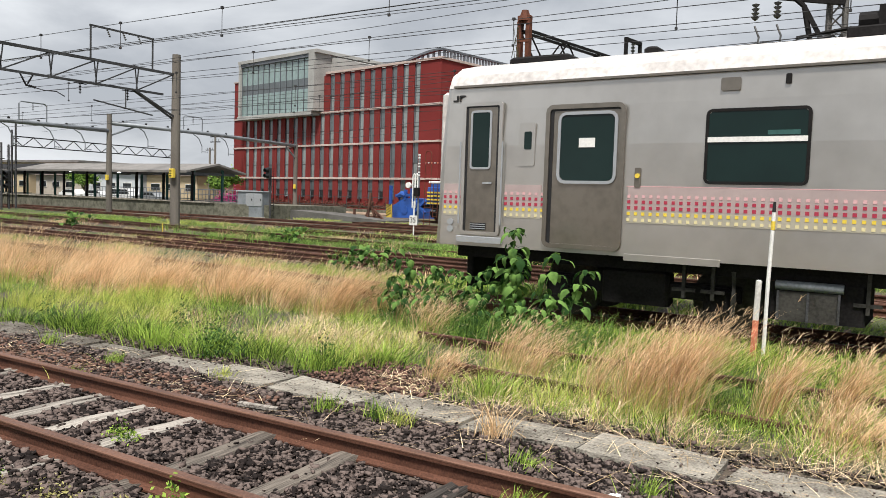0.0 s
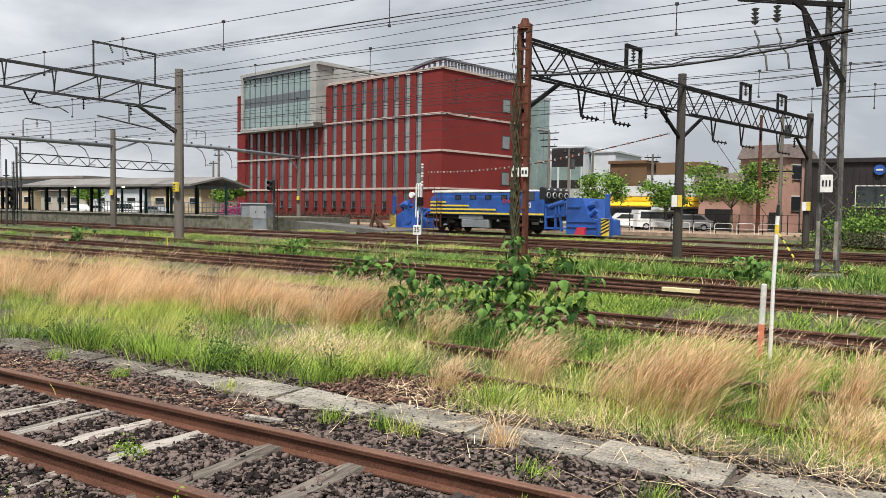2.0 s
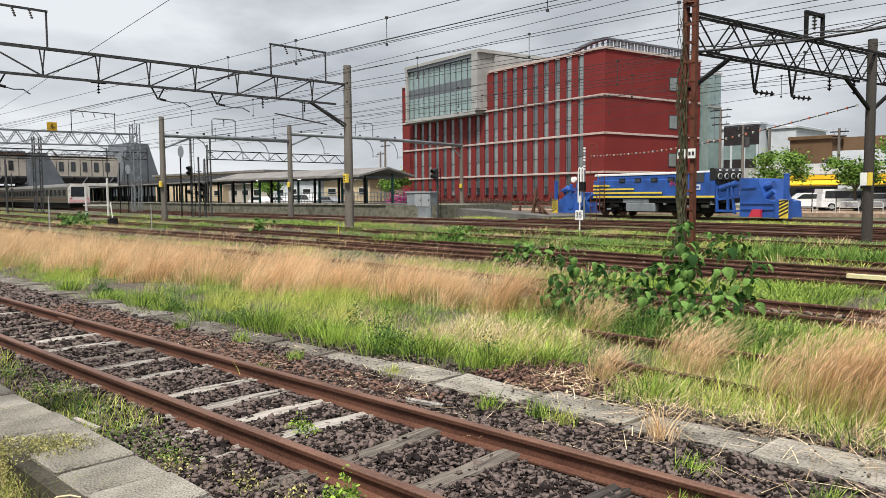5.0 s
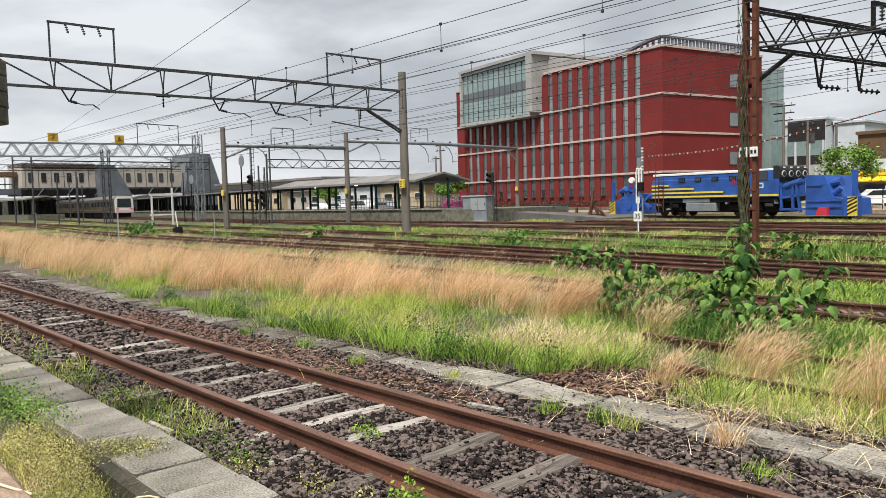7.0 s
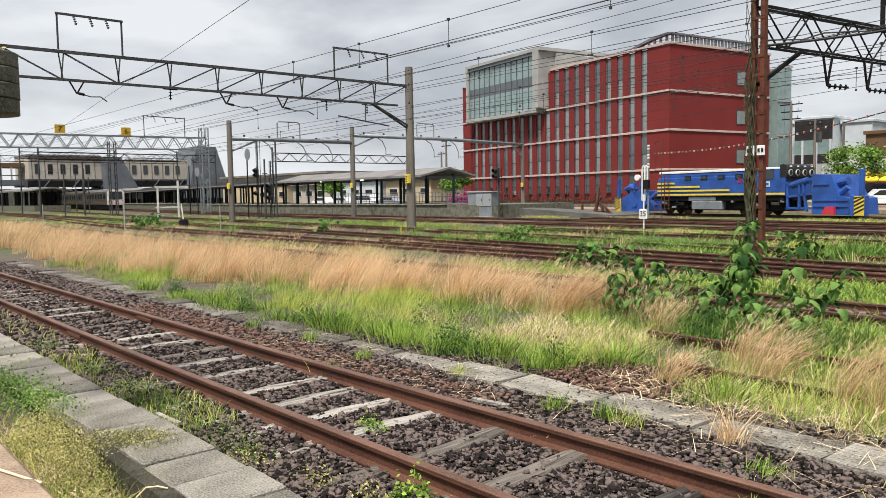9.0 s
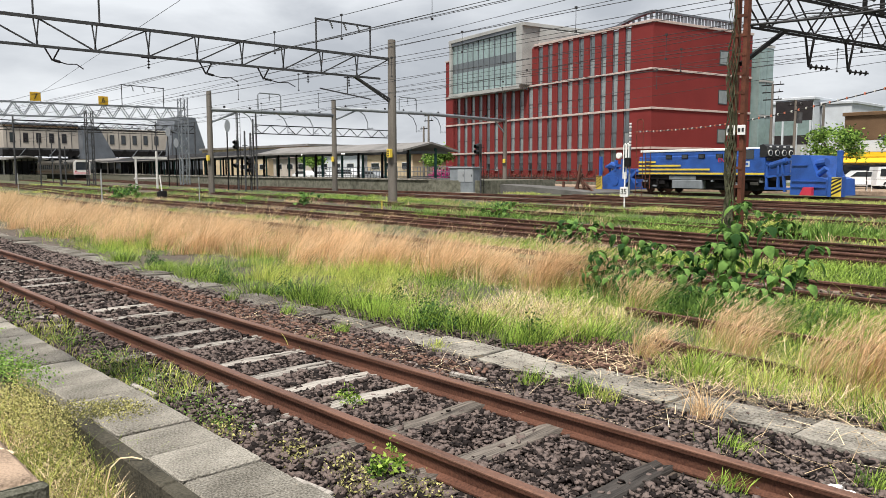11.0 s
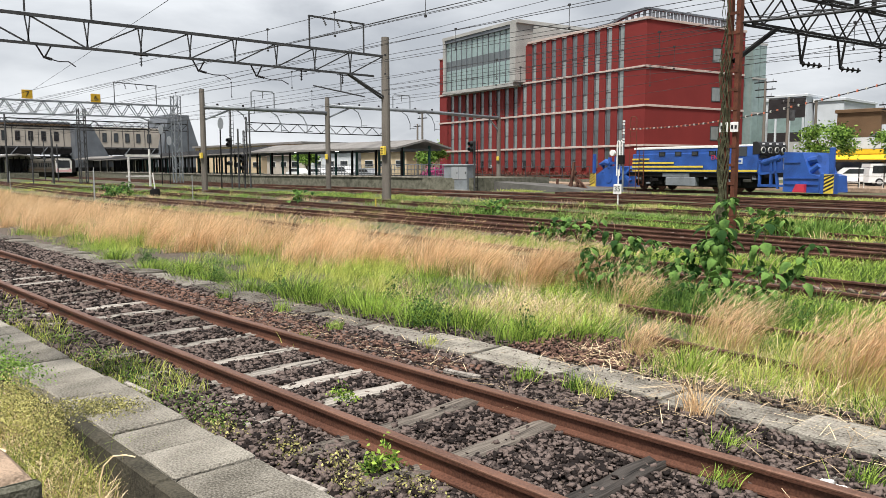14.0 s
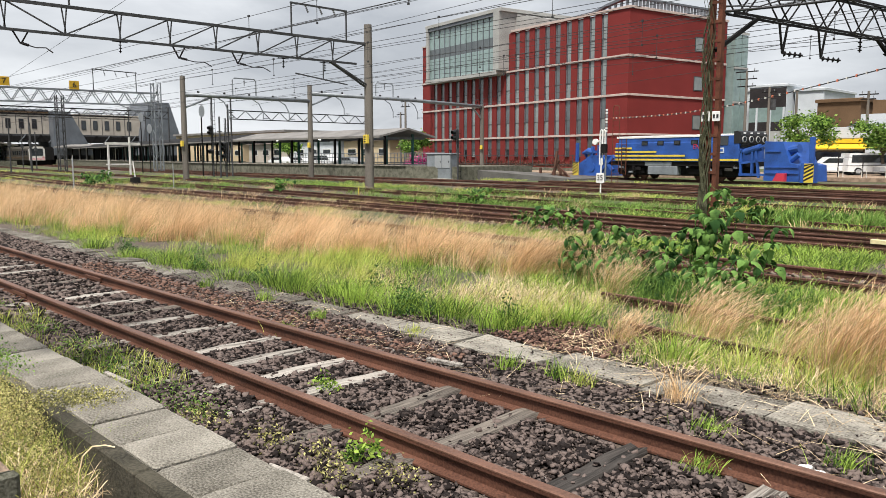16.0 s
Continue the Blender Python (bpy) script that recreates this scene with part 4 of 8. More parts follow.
# ---- wires ----
def wire(slope, y48, z, x0=-110.0, x1=45.0, name="overhead_wire", sag=0.0, spans=4):
    """A wire along the yard; y48 sets its offset at the given height."""
    y15 = y48 * (z + 0.14 - 1.668) / 3.272
    pts = []
    n = spans * 8
    for i in range(n + 1):
        x = x0 + (x1 - x0) * i / n
        u = (i % 8) / 8
        pts.append((x, y15 + slope * (x + 15), z + 0.14 - sag * 4 * u * (1 - u)))
    ob = part(name, Build().tube(pts, 0.0095, 4), M_WIRE)
    tagged(ob, "thin dark overhead line wire above the tracks", "overhead wire", "overhead wires")
    return y15


def droppers(slope, y48, z, drop, xs):
    y15 = y48 * (z + 0.14 - 1.668) / 3.272
    for x in xs:
        y = y15 + slope * (x + 15)
        b = Build().tube([(x, y, z + 0.14), (x, y, z + 0.14 - drop)], 0.012, 4)
        b.box(x - 0.04, y - 0.03, z + 0.12, x + 0.04, y + 0.03, z + 0.19).box(x - 0.03, y - 0.025, z + 0.1 - drop, x + 0.03, y + 0.025, z + 0.16 - drop)
        tagged(part("dropper", b, M_WIRE), "dropper holding the contact wire", "dropper", "droppers")


for row in ((0.0, 9.5, 6.6), (0.0, 10.9, 6.0), (-0.03, 10.7, 7.6), (0.01, 11.1, 7.6), (-0.01, 12.7, 6.0), (-0.03, 17.0, 6.2), (-0.06, 19.3, 5.3), (-0.06, 12.5, 6.7),
            (-0.03, 14.4, 6.8), (0.0, 14.9, 6.4), (-0.03, 18.8, 6.2), (-0.03, 19.9, 5.6), (-0.03, 22.0, 6.2), (0.02, 23.5, 5.4), (-0.02, 13.9, 6.0), (-0.11, 11.7, 7.4), (-0.1, 16.6, 6.0), (-0.14, 17.1, 7.0)):
    wire(*row)
for row in ((-0.2, 21.0, 6.2, -45, 30), (-0.24, 17.8, 6.0, -60, 20), (-0.4, 26.7, 5.6, -45, 10), (0.12, 22.2, 5.2, -25, 30), (-0.45, 23.9, 5.6, -50, 0)):
    wire(*row)
for row in ((-0.15, 5.7, 6.6, -110, -14), (-0.02, 10.7, 6.0, -110, -10)):
    wire(*row)
droppers(0.0, 9.5, 6.6, 0.72, (-25.2, -21.0, -16.6, -11.0, -5.4))
droppers(-0.06, 12.5, 6.7, 0.7, (-21.0, -15.5, -10.2, -5.6, -1.8))
droppers(-0.03, 18.8, 6.2, 0.8, (-24.0, -16.0, -9.5, -5.0, -2.4))
droppers(-0.03, 22.0, 6.2, 0.8, (-30.0, -20.0, -12.0, -4.0, -2.0))
droppers(-0.1, 16.6, 6.0, 0.75, (-46, -38, -30, -22, -14))
droppers(-0.02, 13.9, 6.0, 0.7, (-44, -37, -31, -24))
# thick bundled cable between the lattice mast and the dark portal
pts = [Vector((LX, LY - 0.3, 6.3)).lerp(Vector((A.x, A.y, 5.6)), i / 16) - Vector((0, 0, 0.22 * math.sin(math.pi * i / 16))) for i in range(17)]
tagged(part("feeder_cable", Build().tube(pts, 0.035, 6), M_WIRE), "thick black cable sagging between two masts", "cable")
pts = [p + Vector((0, 0.1, 0.12 + 0.06 * math.sin(i * 2.1))) for i, p in enumerate(pts)]
tagged(part("feeder_cable", Build().tube(pts, 0.02, 5), M_WIRE), "thin black cable sagging between two masts", "cable")
pts = [Vector((-8.9, 30.2, 4.85)).lerp(Vector((-29.6, 44.2, 4.3)), i / 24) - Vector((0, 0, 0.45 * math.sin(math.pi * i / 24))) for i in range(25)]
beaded = thing("beaded_cable", "sagging cable strung with small pale spacers", "cable")
part("strand", Build().tube(pts, 0.022, 5), M_WIRE, beaded)
for i in range(48):
    k = i / 2
    p = pts[int(k)].lerp(pts[min(24, int(k) + 1)], k - int(k))
    part("spacer", Build().box(p.x - 0.03, p.y - 0.03, p.z - 0.04, p.x + 0.03, p.y + 0.03, p.z + 0.05), M_ORANGE if i % 2 else M_OFFW, beaded)


# ---- red building ----
red = thing("red_office_building", "four-storey red tiled building with a pale glass box", "building", pose(-42.3, 66.0, 0, 0, 0, -10.5))
# local: x runs from the corner (0) back along the tracks (negative), y into the building
TOPZ = 16.1
FLOORS = (3.95, 7.8, 11.55)
part("wall", Build().box(-37.4, 0.22, -0.5, -0.02, 14.9, 15.9), M_BRICK, red, "red tiled wall")
part("wall", Build().box(-37.5, 0.0, -0.5, -34.9, 0.22, 16.4), M_BRICK, red)
part("wall", Build().box(-2.9, 0.0, -0.5, 0.0, 14.9, TOPZ), M_BRICK, red)
STEP = 1.72
pier = {}
for k, (z0, z1) in enumerate(((-0.5, 3.95), (3.95, 7.8), (7.8, 11.55), (11.55, 16.0))):
    count = 19 if k < 3 else 9
    me = Build().box(0, 0, z0 + 0.001, STEP - 0.84, 0.12, z1 - 0.001).mesh("pier", M_BRICK)
    lo, hi = (1.7, z1 - 0.12) if k == 0 else (z0 + 0.12, z1 - (0.12 if k < 3 else 0.25))
    mid = lo + (hi - lo) * 0.42
    low = Build().box(0.24, 0.07, lo, 0.78, 0.21, mid - 0.04).mesh("pane", M_GLASSDK if k == 0 else M_GLASSWIN)
    upp = Build().box(0.24, 0.07, mid + 0.04, 0.78, 0.21, hi).mesh("pane", M_GLASSMID if k == 0 else M_GLASSWIN)
    dk = Build().box(0.24, 0.07, mid + 0.04, 0.78, 0.21, hi).mesh("pane", M_GLASSMID)
    dk2 = Build().box(0.24, 0.07, lo, 0.78, 0.21, mid - 0.04).mesh("pane", M_GLASSMID)
    bar = Build().box(0, 0.05, mid - 0.04, 0.8, 0.2, mid + 0.04).box(0.2, 0.05, lo, 0.24, 0.2, hi).box(0.76, 0.05, lo, 0.8, 0.2, hi).mesh("frame", M_GREYST)
    # flat slate-coloured strip stands in for the shaded side of the window recess
    reveal = Build().box(0, 0.1, lo, 0.2, 0.215, hi).mesh("reveal", M_SLATE)
    for i in range(count):
        x = -3.35 - i * STEP - 0.4
        share("pier", me, red, pose(x - STEP + 0.82, 0.0, 0))
        w = new("window", bar)
        w.parent = red
        w.matrix_basis = pose(x, 0.0, 0)
        c = random.random()
        share("reveal", reveal, w, Matrix())
        share("pane", low if c < 0.72 else dk2, w, Matrix())
        share("pane", upp if 0.2 < c < 0.6 else dk, w, Matrix())
for z in FLOORS:
    part("band", Build().box(-37.55, -0.1, z - 0.1, 0.1, 0.0 - 0.001, z + 0.1, 0.02), M_PINKBAND, red, "pale string course")
    part("band", Build().box(0.001, -0.1, z - 0.1, 0.1, 14.95, z + 0.1, 0.02), M_PINKBAND, red)
part("coping", Build().box(-18.2, -0.12, TOPZ - 0.12, 0.12, 0.25, TOPZ + 0.12, 0.02), M_PINKBAND, red, "pale roof coping")
part("coping", Build().box(-0.25, 0.25, TOPZ - 0.12, 0.12, 15.0, TOPZ + 0.12, 0.02), M_PINKBAND, red)
part("coping", Build().box(-37.6, -0.1, 16.4, -34.8, 0.3, 16.55), M_PINKBAND, red)
for z in (13.3, 9.3, 5.3):
    w = part("window", Build().box(-0.06, 9.7, z - 0.75, 0.03, 11.1, z + 0.75), M_GREYST, red, "small square window")
    part("pane", Build().box(0.03, 9.8, z - 0.65, 0.045, 11.0, z + 0.65), M_GLASSWIN, w)
# projecting glass box
part("box_frame", Build().box(-34.8, -1.3, 11.3, -19.4, 8.0, 11.75, 0.02).box(-34.8, -1.3, 18.4, -18.6, 12.0, 18.8, 0.02).box(-34.6, -1.3, 11.75, -34.2, 8, 18.4).box(-20.0, -1.3, 11.75, -18.9, 12, 18.4), M_CLADGREY, red, "grey frame round the glass box")
part("box_frame", Build().prism([(-18.9, 15.9), (-13.0, 15.9), (-13.0, 16.9), (-18.9, 18.3)], "y", 1.2, 12.0), M_CLADGREY, red, "grey sloping rooftop wall")
for i in range(12):
    x0 = -34.2 + i * 14.2 / 12
    part("curtain_pane", Build().box(x0 + 0.05, -0.95, 11.75, x0 + 14.2 / 12 - 0.05, -0.8, 14.4), M_GLASSPALE, red)
    part("curtain_pane", Build().box(x0 + 0.05, -0.95, 15.65, x0 + 14.2 / 12 - 0.05, -0.8, 18.4), M_GLASSPALE, red)
    part("spandrel", Build().box(x0 + 0.05, -0.95, 14.4, x0 + 14.2 / 12 - 0.05, -0.85, 15.65), M_GLASSMID, red)
    part("mullion", Build().box(x0 - 0.035, -1.03, 11.75, x0 + 0.035, -0.8, 18.4), M_SLATE, red)
part("soffit", Build().box(-34.8, -1.2, 18.0, -19.5, -0.7, 18.39), M_SLATE, red)
# dark roof edge that rises to a curved screen of slats
b = Build()
pts = [(-17.5 + i * 1.0, 16.3 + 0.3 * min(1.0, i / 11) + 0.75 * math.sin(max(0.0, min(1.0, (i - 11) / 5)) * 1.57)) for i in range(17)]
for p, q in zip(pts, pts[1:]):
    b.bar((p[0], 1.6, p[1]), (q[0], 1.6, q[1]), 0.5, 0.24)
part("roof_edge", b, M_SLATE, red, "curved dark grey roof edge")
for i in range(24):
    part("screen_slat", Build().box(-1.4, 1.7 + i * 0.52, 16.1, -1.28, 1.98 + i * 0.52, 17.35), M_SLATE if i % 6 == 0 else M_GALV, red)
for i in range(5):
    part("screen_slat", Build().box(-5.2 + i * 0.8, 1.55, 16.1, -4.9 + i * 0.8, 1.65, 16.8 + 0.1 * i), M_GALV, red)
part("screen_rail", Build().box(-1.5, 1.5, 17.25, -1.2, 14.2, 17.45), M_SLATE, red)
# glazed stair tower
part("stair_tower", Build().box(-6.0, 15.3, 0, 0.7, 17.6, 14.6), M_GLASSPALE, red, "pale glazed stair tower")
for k in range(4):
    for i in range(2):
        part("pane", Build().box(0.7, 15.4 + i * 1.1, 0.4 + k * 3.65, 0.78, 16.4 + i * 1.1, 3.75 + k * 3.65), M_GLASSPALE, red)
    part("mullion", Build().box(0.7, 15.3, 3.8 + k * 3.65, 0.85, 17.6, 4.0 + k * 3.65), M_CLADGREY, red)

# ---- low ramp, fence and hedge before the red building ----
ramp = Build().prism([(-45, 41.5), (-34.5, 46.5), (-34, 51.0), (-60, 54), (-60, 44.0)], "z", -0.3, 0.0)
ramp.v = [(x, y, z + (1.05 if (x < -44 and z > -0.1) else 0.12 if z > -0.1 else 0)) for x, y, z in ramp.v]
tagged(part("ramp", ramp, M_ASPH), "sloping asphalt ramp at the platform end", "ramp", kind="structure")
fence = thing("mesh_fence", "low grey mesh fence in front of the red building", "fence", pose(-42.3, 63.6, 0, 0, 0, -10.5))
for i in range(20):
    part("post", Build().box(-37 + i * 2.1, -0.03, 0, -36.94 + i * 2.1, 0.03, 1.9), M_GREYST, fence)
for z in (0.9, 1.85):
    part("rail", Build().box(-37, -0.02, z, 3.0, 0.02, z + 0.05), M_GREYST, fence)
part("kerb_wall", Build().box(-37, -0.1, -0.3, 3.0, 0.1, 0.6, 0.02), M_CONCDK, fence)

# ---- station platform with canopy ----
stn = thing("station_platform", "raised platform with a long grey canopy on slim posts", "platform", kind="structure")
part("platform_wall", Build().prism([(-190, 59.5), (-75, 40.6), (-45.5, 40.0), (-41.0, 41.5), (-41.0, 50.0), (-75, 51.0), (-190, 72)], "z", -0.3, 1.0), M_CONCDK, stn, "stained block platform wall")
part("platform_edge_stone", Build().prism([(-190, 59.4), (-75, 40.5), (-45.5, 39.9), (-45.5, 40.6), (-75, 41.2), (-190, 60.2)], "z", 1.0, 1.1), M_CONC, stn)
cy = lambda x: 44.2 if x > -75 else 44.2 + (-75 - x) * 0.165
for a, c in ((-190, -75), (-75, -50.2)):
    y0, y1 = cy(a), cy(c)
    for (o0, z0), (o1, z1) in (((-2.9, 3.35), (0.3, 4.05)), ((0.3, 4.05), (3.4, 3.4))):
        v = [(a, y0 + o0, z0), (c, y1 + o0, z0), (c, y1 + o1, z1), (a, y0 + o1, z1)]
        v += [(x, y, z + 0.16) for x, y, z in v]
        part("roof", Build().add(v, [(3, 2, 1, 0), (4, 5, 6, 7), (0, 1, 5, 4), (1, 2, 6, 5), (2, 3, 7, 6), (3, 0, 4, 7)]), M_CANOPY if a > -100 else M_DARKST, stn, "grey sheet canopy roof")
    part("fascia", Build().bar((a, y0 - 2.93, 3.4), (c, y1 - 2.93, 3.4), 0.06, 0.16), M_CANOPY, stn)
x = -51.5
k = 0
while x > -150:
    for o in (-1.3, 1.9):
        part("post", Build().box(x - 0.09, cy(x) + o - 0.09, 1.0, x + 0.09, cy(x) + o + 0.09, 3.75, 0.01), M_TEAL if o > 0 else M_DARKST, stn)
    part("cross_beam", Build().bar((x, cy(x) - 2.8, 3.32), (x, cy(x) + 3.3, 3.36), 0.12, 0.2), M_SLATE, stn)
    if k % 2:
        part("lamp", Build().box(x + 1.2, cy(x) - 1.5, 3.3, x + 2.4, cy(x) - 1.35, 3.36), M_LAMP, stn)
    x -= 3.6
    k += 1
for z in (1.15, 1.6, 2.05):
    part("platform_rail", Build().box(-75, 48.6, z, -50, 48.66, z + 0.07), M_GALV, stn, "grey platform fence rail")
for k in range(51):
    part("fence_bar", Build().box(-75 + k * 0.5, 48.61, 1.0, -74.94 + k * 0.5, 48.65, 2.1), M_GALV, stn)

# station house far behind: concourse over the tracks
hall = thing("station_building", "grey and beige station concourse bridging the tracks", "building")
HX = -185.0
part("wall", Build().box(HX - 12, 42.4, 6.6, HX, 57.5, 11.6), M_STATION, hall, "beige panelled wall")
part("wall", Build().box(HX - 12, 63.0, 6.6, HX, 78, 11.3), M_STATION, hall)
part("parapet", Build().box(HX - 12.2, 42.3, 11.6, HX + 0.2, 57.5, 12.0), M_SLATE, hall)
# added backdrop that shuts out the sky under the concourse
part("back_wall", Build().box(HX - 11, 6, -0.3, HX - 10, 96, 4.6), M_GREYST, hall)
part("underside", Build().box(HX - 12, 42, 5.0, HX + 0.4, 92, 6.6), M_GREYST, hall)
for i in range(16):
    y = 42.0 + i * 3.0
    part("truss_brace", Build().bar((HX + 0.6, y, 4.7), (HX + 0.6, y + 1.5, 6.5), 0.16), M_GALV if i % 2 else M_DARKST, hall)
    part("truss_brace", Build().bar((HX + 0.6, y + 1.5, 6.5), (HX + 0.6, y + 3.0, 4.7), 0.16), M_DARKST, hall)
for i in (0, 1, 2, 3, 4, 5, 8, 9, 10, 11, 12):
    part("wall_joint", Build().box(HX, 43.0 + i * 2.6, 6.7, HX + 0.05, 43.1 + i * 2.6, 11.2), M_GREYST, hall)
part("eaves", Build().box(HX - 0.2, 42.4, 11.2, HX + 0.25, 57.4, 11.45), M_BROWNW, hall, "brown eaves strip")
for i in range(13):
    y = 43.6 + i * 2.6
    if 56.0 < y < 64:
        continue
    w = part("window", Build().box(HX - 0.05, y, 7.8, HX + 0.06, y + 1.0, 9.9), M_GREYST, hall)
    part("pane", Build().box(HX + 0.06, y + 0.08, 7.88, HX + 0.1, y + 0.92, 9.82), M_GLASSDK, w)
for y0, y1, z1 in ((57.5, 64.0, 11.6), (78.0, 84.5, 14.6)):
    out = [(y0 - 1.5, 2.0), (y1 + 3.5, 2.0), (y1 - 0.5, z1), (y0 + 1.0, z1)] if y0 > 70 else [(y0, 2.0), (y1 + 2, 2.0), (y1 - 3, z1), (y0, z1)]
    part("stair_roof", Build().prism(out, "x", HX - 8, HX + 3), M_SLATE, hall, "slate-grey sloping stair enclosure")
for i in range(13):
    y = 22 + i * 5.5
    part("column", Build().box(HX - 0.6, y, -0.3, HX + 0.2, y + 0.7, 4.1), M_CONCDK, hall)
part("bridge_rail", Build().box(HX + 0.5, 42, 5.0, HX + 0.6, 92, 6.2), M_DARKST, hall)
# covered footbridge that runs on from the concourse
fb = thing("footbridge", "brown roofed footbridge with a row of open windows", "footbridge")
part("roof", Build().box(HX - 9, -22, 9.2, HX - 3, 42.2, 10.2, 0.05), M_BROWNW, fb, "brown roof")
part("deck", Build().box(HX - 9, -22, 5.3, HX - 3, 42.2, 6.5), M_SLATE, fb)
for i in range(32):
    part("post", Build().box(HX - 3.2, -21.8 + i * 1.98, 6.5, HX - 3.0, -21.5 + i * 1.98, 9.2), M_STATION, fb)
part("rail", Build().box(HX - 3.1, -22, 7.4, HX - 3.0, 42.2, 7.6), M_GREYST, fb)
for y in (-18, 0, 18, 36):
    part("pier", Build().box(HX - 6.6, y, -0.3, HX - 5.4, y + 1.0, 5.3), M_CONCDK, fb)
# dark platform sheds before the hall
for y, x0, x1 in ((38.0, -182, -150), (60.0, -180, -110)):
    shed = thing("platform_shed", "dark low platform roof on posts", "platform roof")
    part("roof", Build().prism([(y - 3.4, 3.6), (y, 4.1), (y + 3.4, 3.6), (y + 3.4, 3.85), (y, 4.35), (y - 3.4, 3.85)], "x", x0, x1), M_CANOPY, shed)
    part("base", Build().box(x0, y - 3.0, -0.3, x1, y + 3.0, 1.0), M_CONCDK, shed)
    k = x0 + 2
    while k < x1:
        part("post", Build().box(k - 0.1, y - 1.6, 1.0, k + 0.1, y - 1.4, 3.9), M_OFFW if k % 3 else M_DARKST, shed)
        part("post", Build().box(k - 0.1, y + 1.4, 1.0, k + 0.1, y + 1.6, 3.9), M_DARKST, shed)
        k += 4.0

# beige building with a flat roof beyond the canopy
bg = thing("beige_building", "long beige flat-roofed building beyond the platform", "building")
part("wall", Build().box(-166, 78, 0, -122, 92, 6.2), M_BEIGE, bg)
part("roof", Build().box(-166.5, 77.5, 6.2, -121.5, 92.5, 6.6), M_CANOPY, bg)
for i in range(9):
    w = part("window", Build().box(-164 + i * 4.4, 77.9, 4.3, -161.6 + i * 4.4, 78.02, 5.7), M_GREYST, bg)
    part("pane", Build().box(-163.9 + i * 4.4, 77.86, 4.4, -161.7 + i * 4.4, 77.9, 5.6), M_GLASSDK, w)
for x0, x1, z, m_ in ((-93.5, -83.0, 4.0, M_BEIGE), (-107, -95, 4.4, M_PALEW), (-121, -109, 3.8, M_STATION), (-134, -123, 4.6, M_BEIGE)):
    h = thing("house", "small cream house beyond the platform", "house", group="houses beyond the platform")
    part("wall", Build().box(x0, 70, 0, x1, 77, z), m_, h)
    part("roof", Build().prism([(69.5, z), (73.5, z + 1.0), (77.5, z)], "x", x0 - 0.4, x1 + 0.4), M_TILE, h)
    for i in range(3):
        w = part("window", Build().box(x0 + 1 + i * 3.6, 69.93, 1.9, x0 + 3 + i * 3.6, 70.02, 2.9), M_OFFW, h)
        part("pane", Build().box(x0 + 1.1 + i * 3.6, 69.9, 2.0, x0 + 2.9 + i * 3.6, 69.93, 2.8), M_GLASSDK, w)

# ---- houses beyond the blue plough ----
def block(name, label, x0, x1, y, z, depth, wall, wins=(), roof=None, base=0.0):
    h = thing(name, label, "building")
    part("wall", Build().box(x0, y, base, x1, y + depth, z), wall, h)
    if roof:
        part("roof", Build().box(x0 - 0.2, y - 0.2, z, x1 + 0.2, y + depth + 0.2, z + 0.35, 0.05), roof, h)
    for a, c, d, e in wins:
        w = part("window", Build().box(a, y - 0.05, c, d, y + 0.03, e), M_OFFW, h)
        part("pane", Build().box(a + 0.08, y - 0.08, c + 0.08, d - 0.08, y - 0.05, e - 0.08), M_GLASSDK, w)
    return h


pink = thing("salmon_house", "three-storey salmon house with a shingled mansard roof", "house")
part("wall", Build().prism([(-16.3, 80), (-12.0, 79.2), (-10.6, 81.5), (-10.6, 90), (-16.3, 90)], "z", 0, 7.2), M_PINKW, pink, "salmon rendered wall")
v = [(-16.6, 79.7, 7.2), (-11.9, 78.8, 7.2), (-10.2, 81.3, 7.2), (-10.2, 90, 7.2), (-16.6, 90, 7.2), (-16.2, 80.4, 8.5), (-12.0, 79.6, 8.5), (-10.9, 81.6, 8.5), (-10.9, 90, 8.5), (-16.2, 90, 8.5)]
part("roof", Build().add(v, [(0, 1, 6, 5), (1, 2, 7, 6), (2, 3, 8, 7), (3, 4, 9, 8), (4, 0, 5, 9), (5, 6, 7, 8, 9), (4, 3, 2, 1, 0)]), M_TILE, pink, "dark shingled mansard roof")
w = part("window", Build().box(-14.4, 79.5, 5.5, -12.5, 79.75, 6.7), M_GREYST, pink)
part("pane", Build().box(-14.3, 79.45, 5.6, -12.6, 79.5, 6.6), M_GLASSMID, w)
for z in (2.2, 5.2):
    w = part("window", Build().bar((-11.55, 79.85, z + 0.7), (-10.95, 80.8, z + 0.7), 0.1, 1.5), M_OFFW, pink)
    part("pane", Build().bar((-11.52, 79.8, z + 0.7), (-10.9, 80.8, z + 0.7), 0.1, 1.25), M_GLASSDK, w)
part("garage_door", Build().box(-16.1, 79.86, 0, -13.6, 79.99, 2.2), M_WHITEP, pink, "white garage door")
part("garage_opening", Build().box(-13.4, 79.2, 0, -12.2, 79.5, 2.0), M_BLACK, pink)
part("downpipe", Build().tube([(-10.9, 80.8, 0), (-10.9, 80.8, 7.1)], 0.06, 6), M_GREYST, pink)
low = thing("low_house", "low house with a grey tiled roof", "house")
part("wall", Build().box(-18.2, 72, 0, -14.6, 78, 4.2), M_PINKW, low)
part("roof", Build().prism([(71.4, 4.1), (73.2, 5.5), (77, 5.5), (78.6, 4.1)], "x", -18.8, -14.3), M_TILE, low, "grey tiled roof")
part("garage_opening", Build().box(-17.6, 71.9, 0, -15.2, 71.99, 2.2), M_BLACK, low)
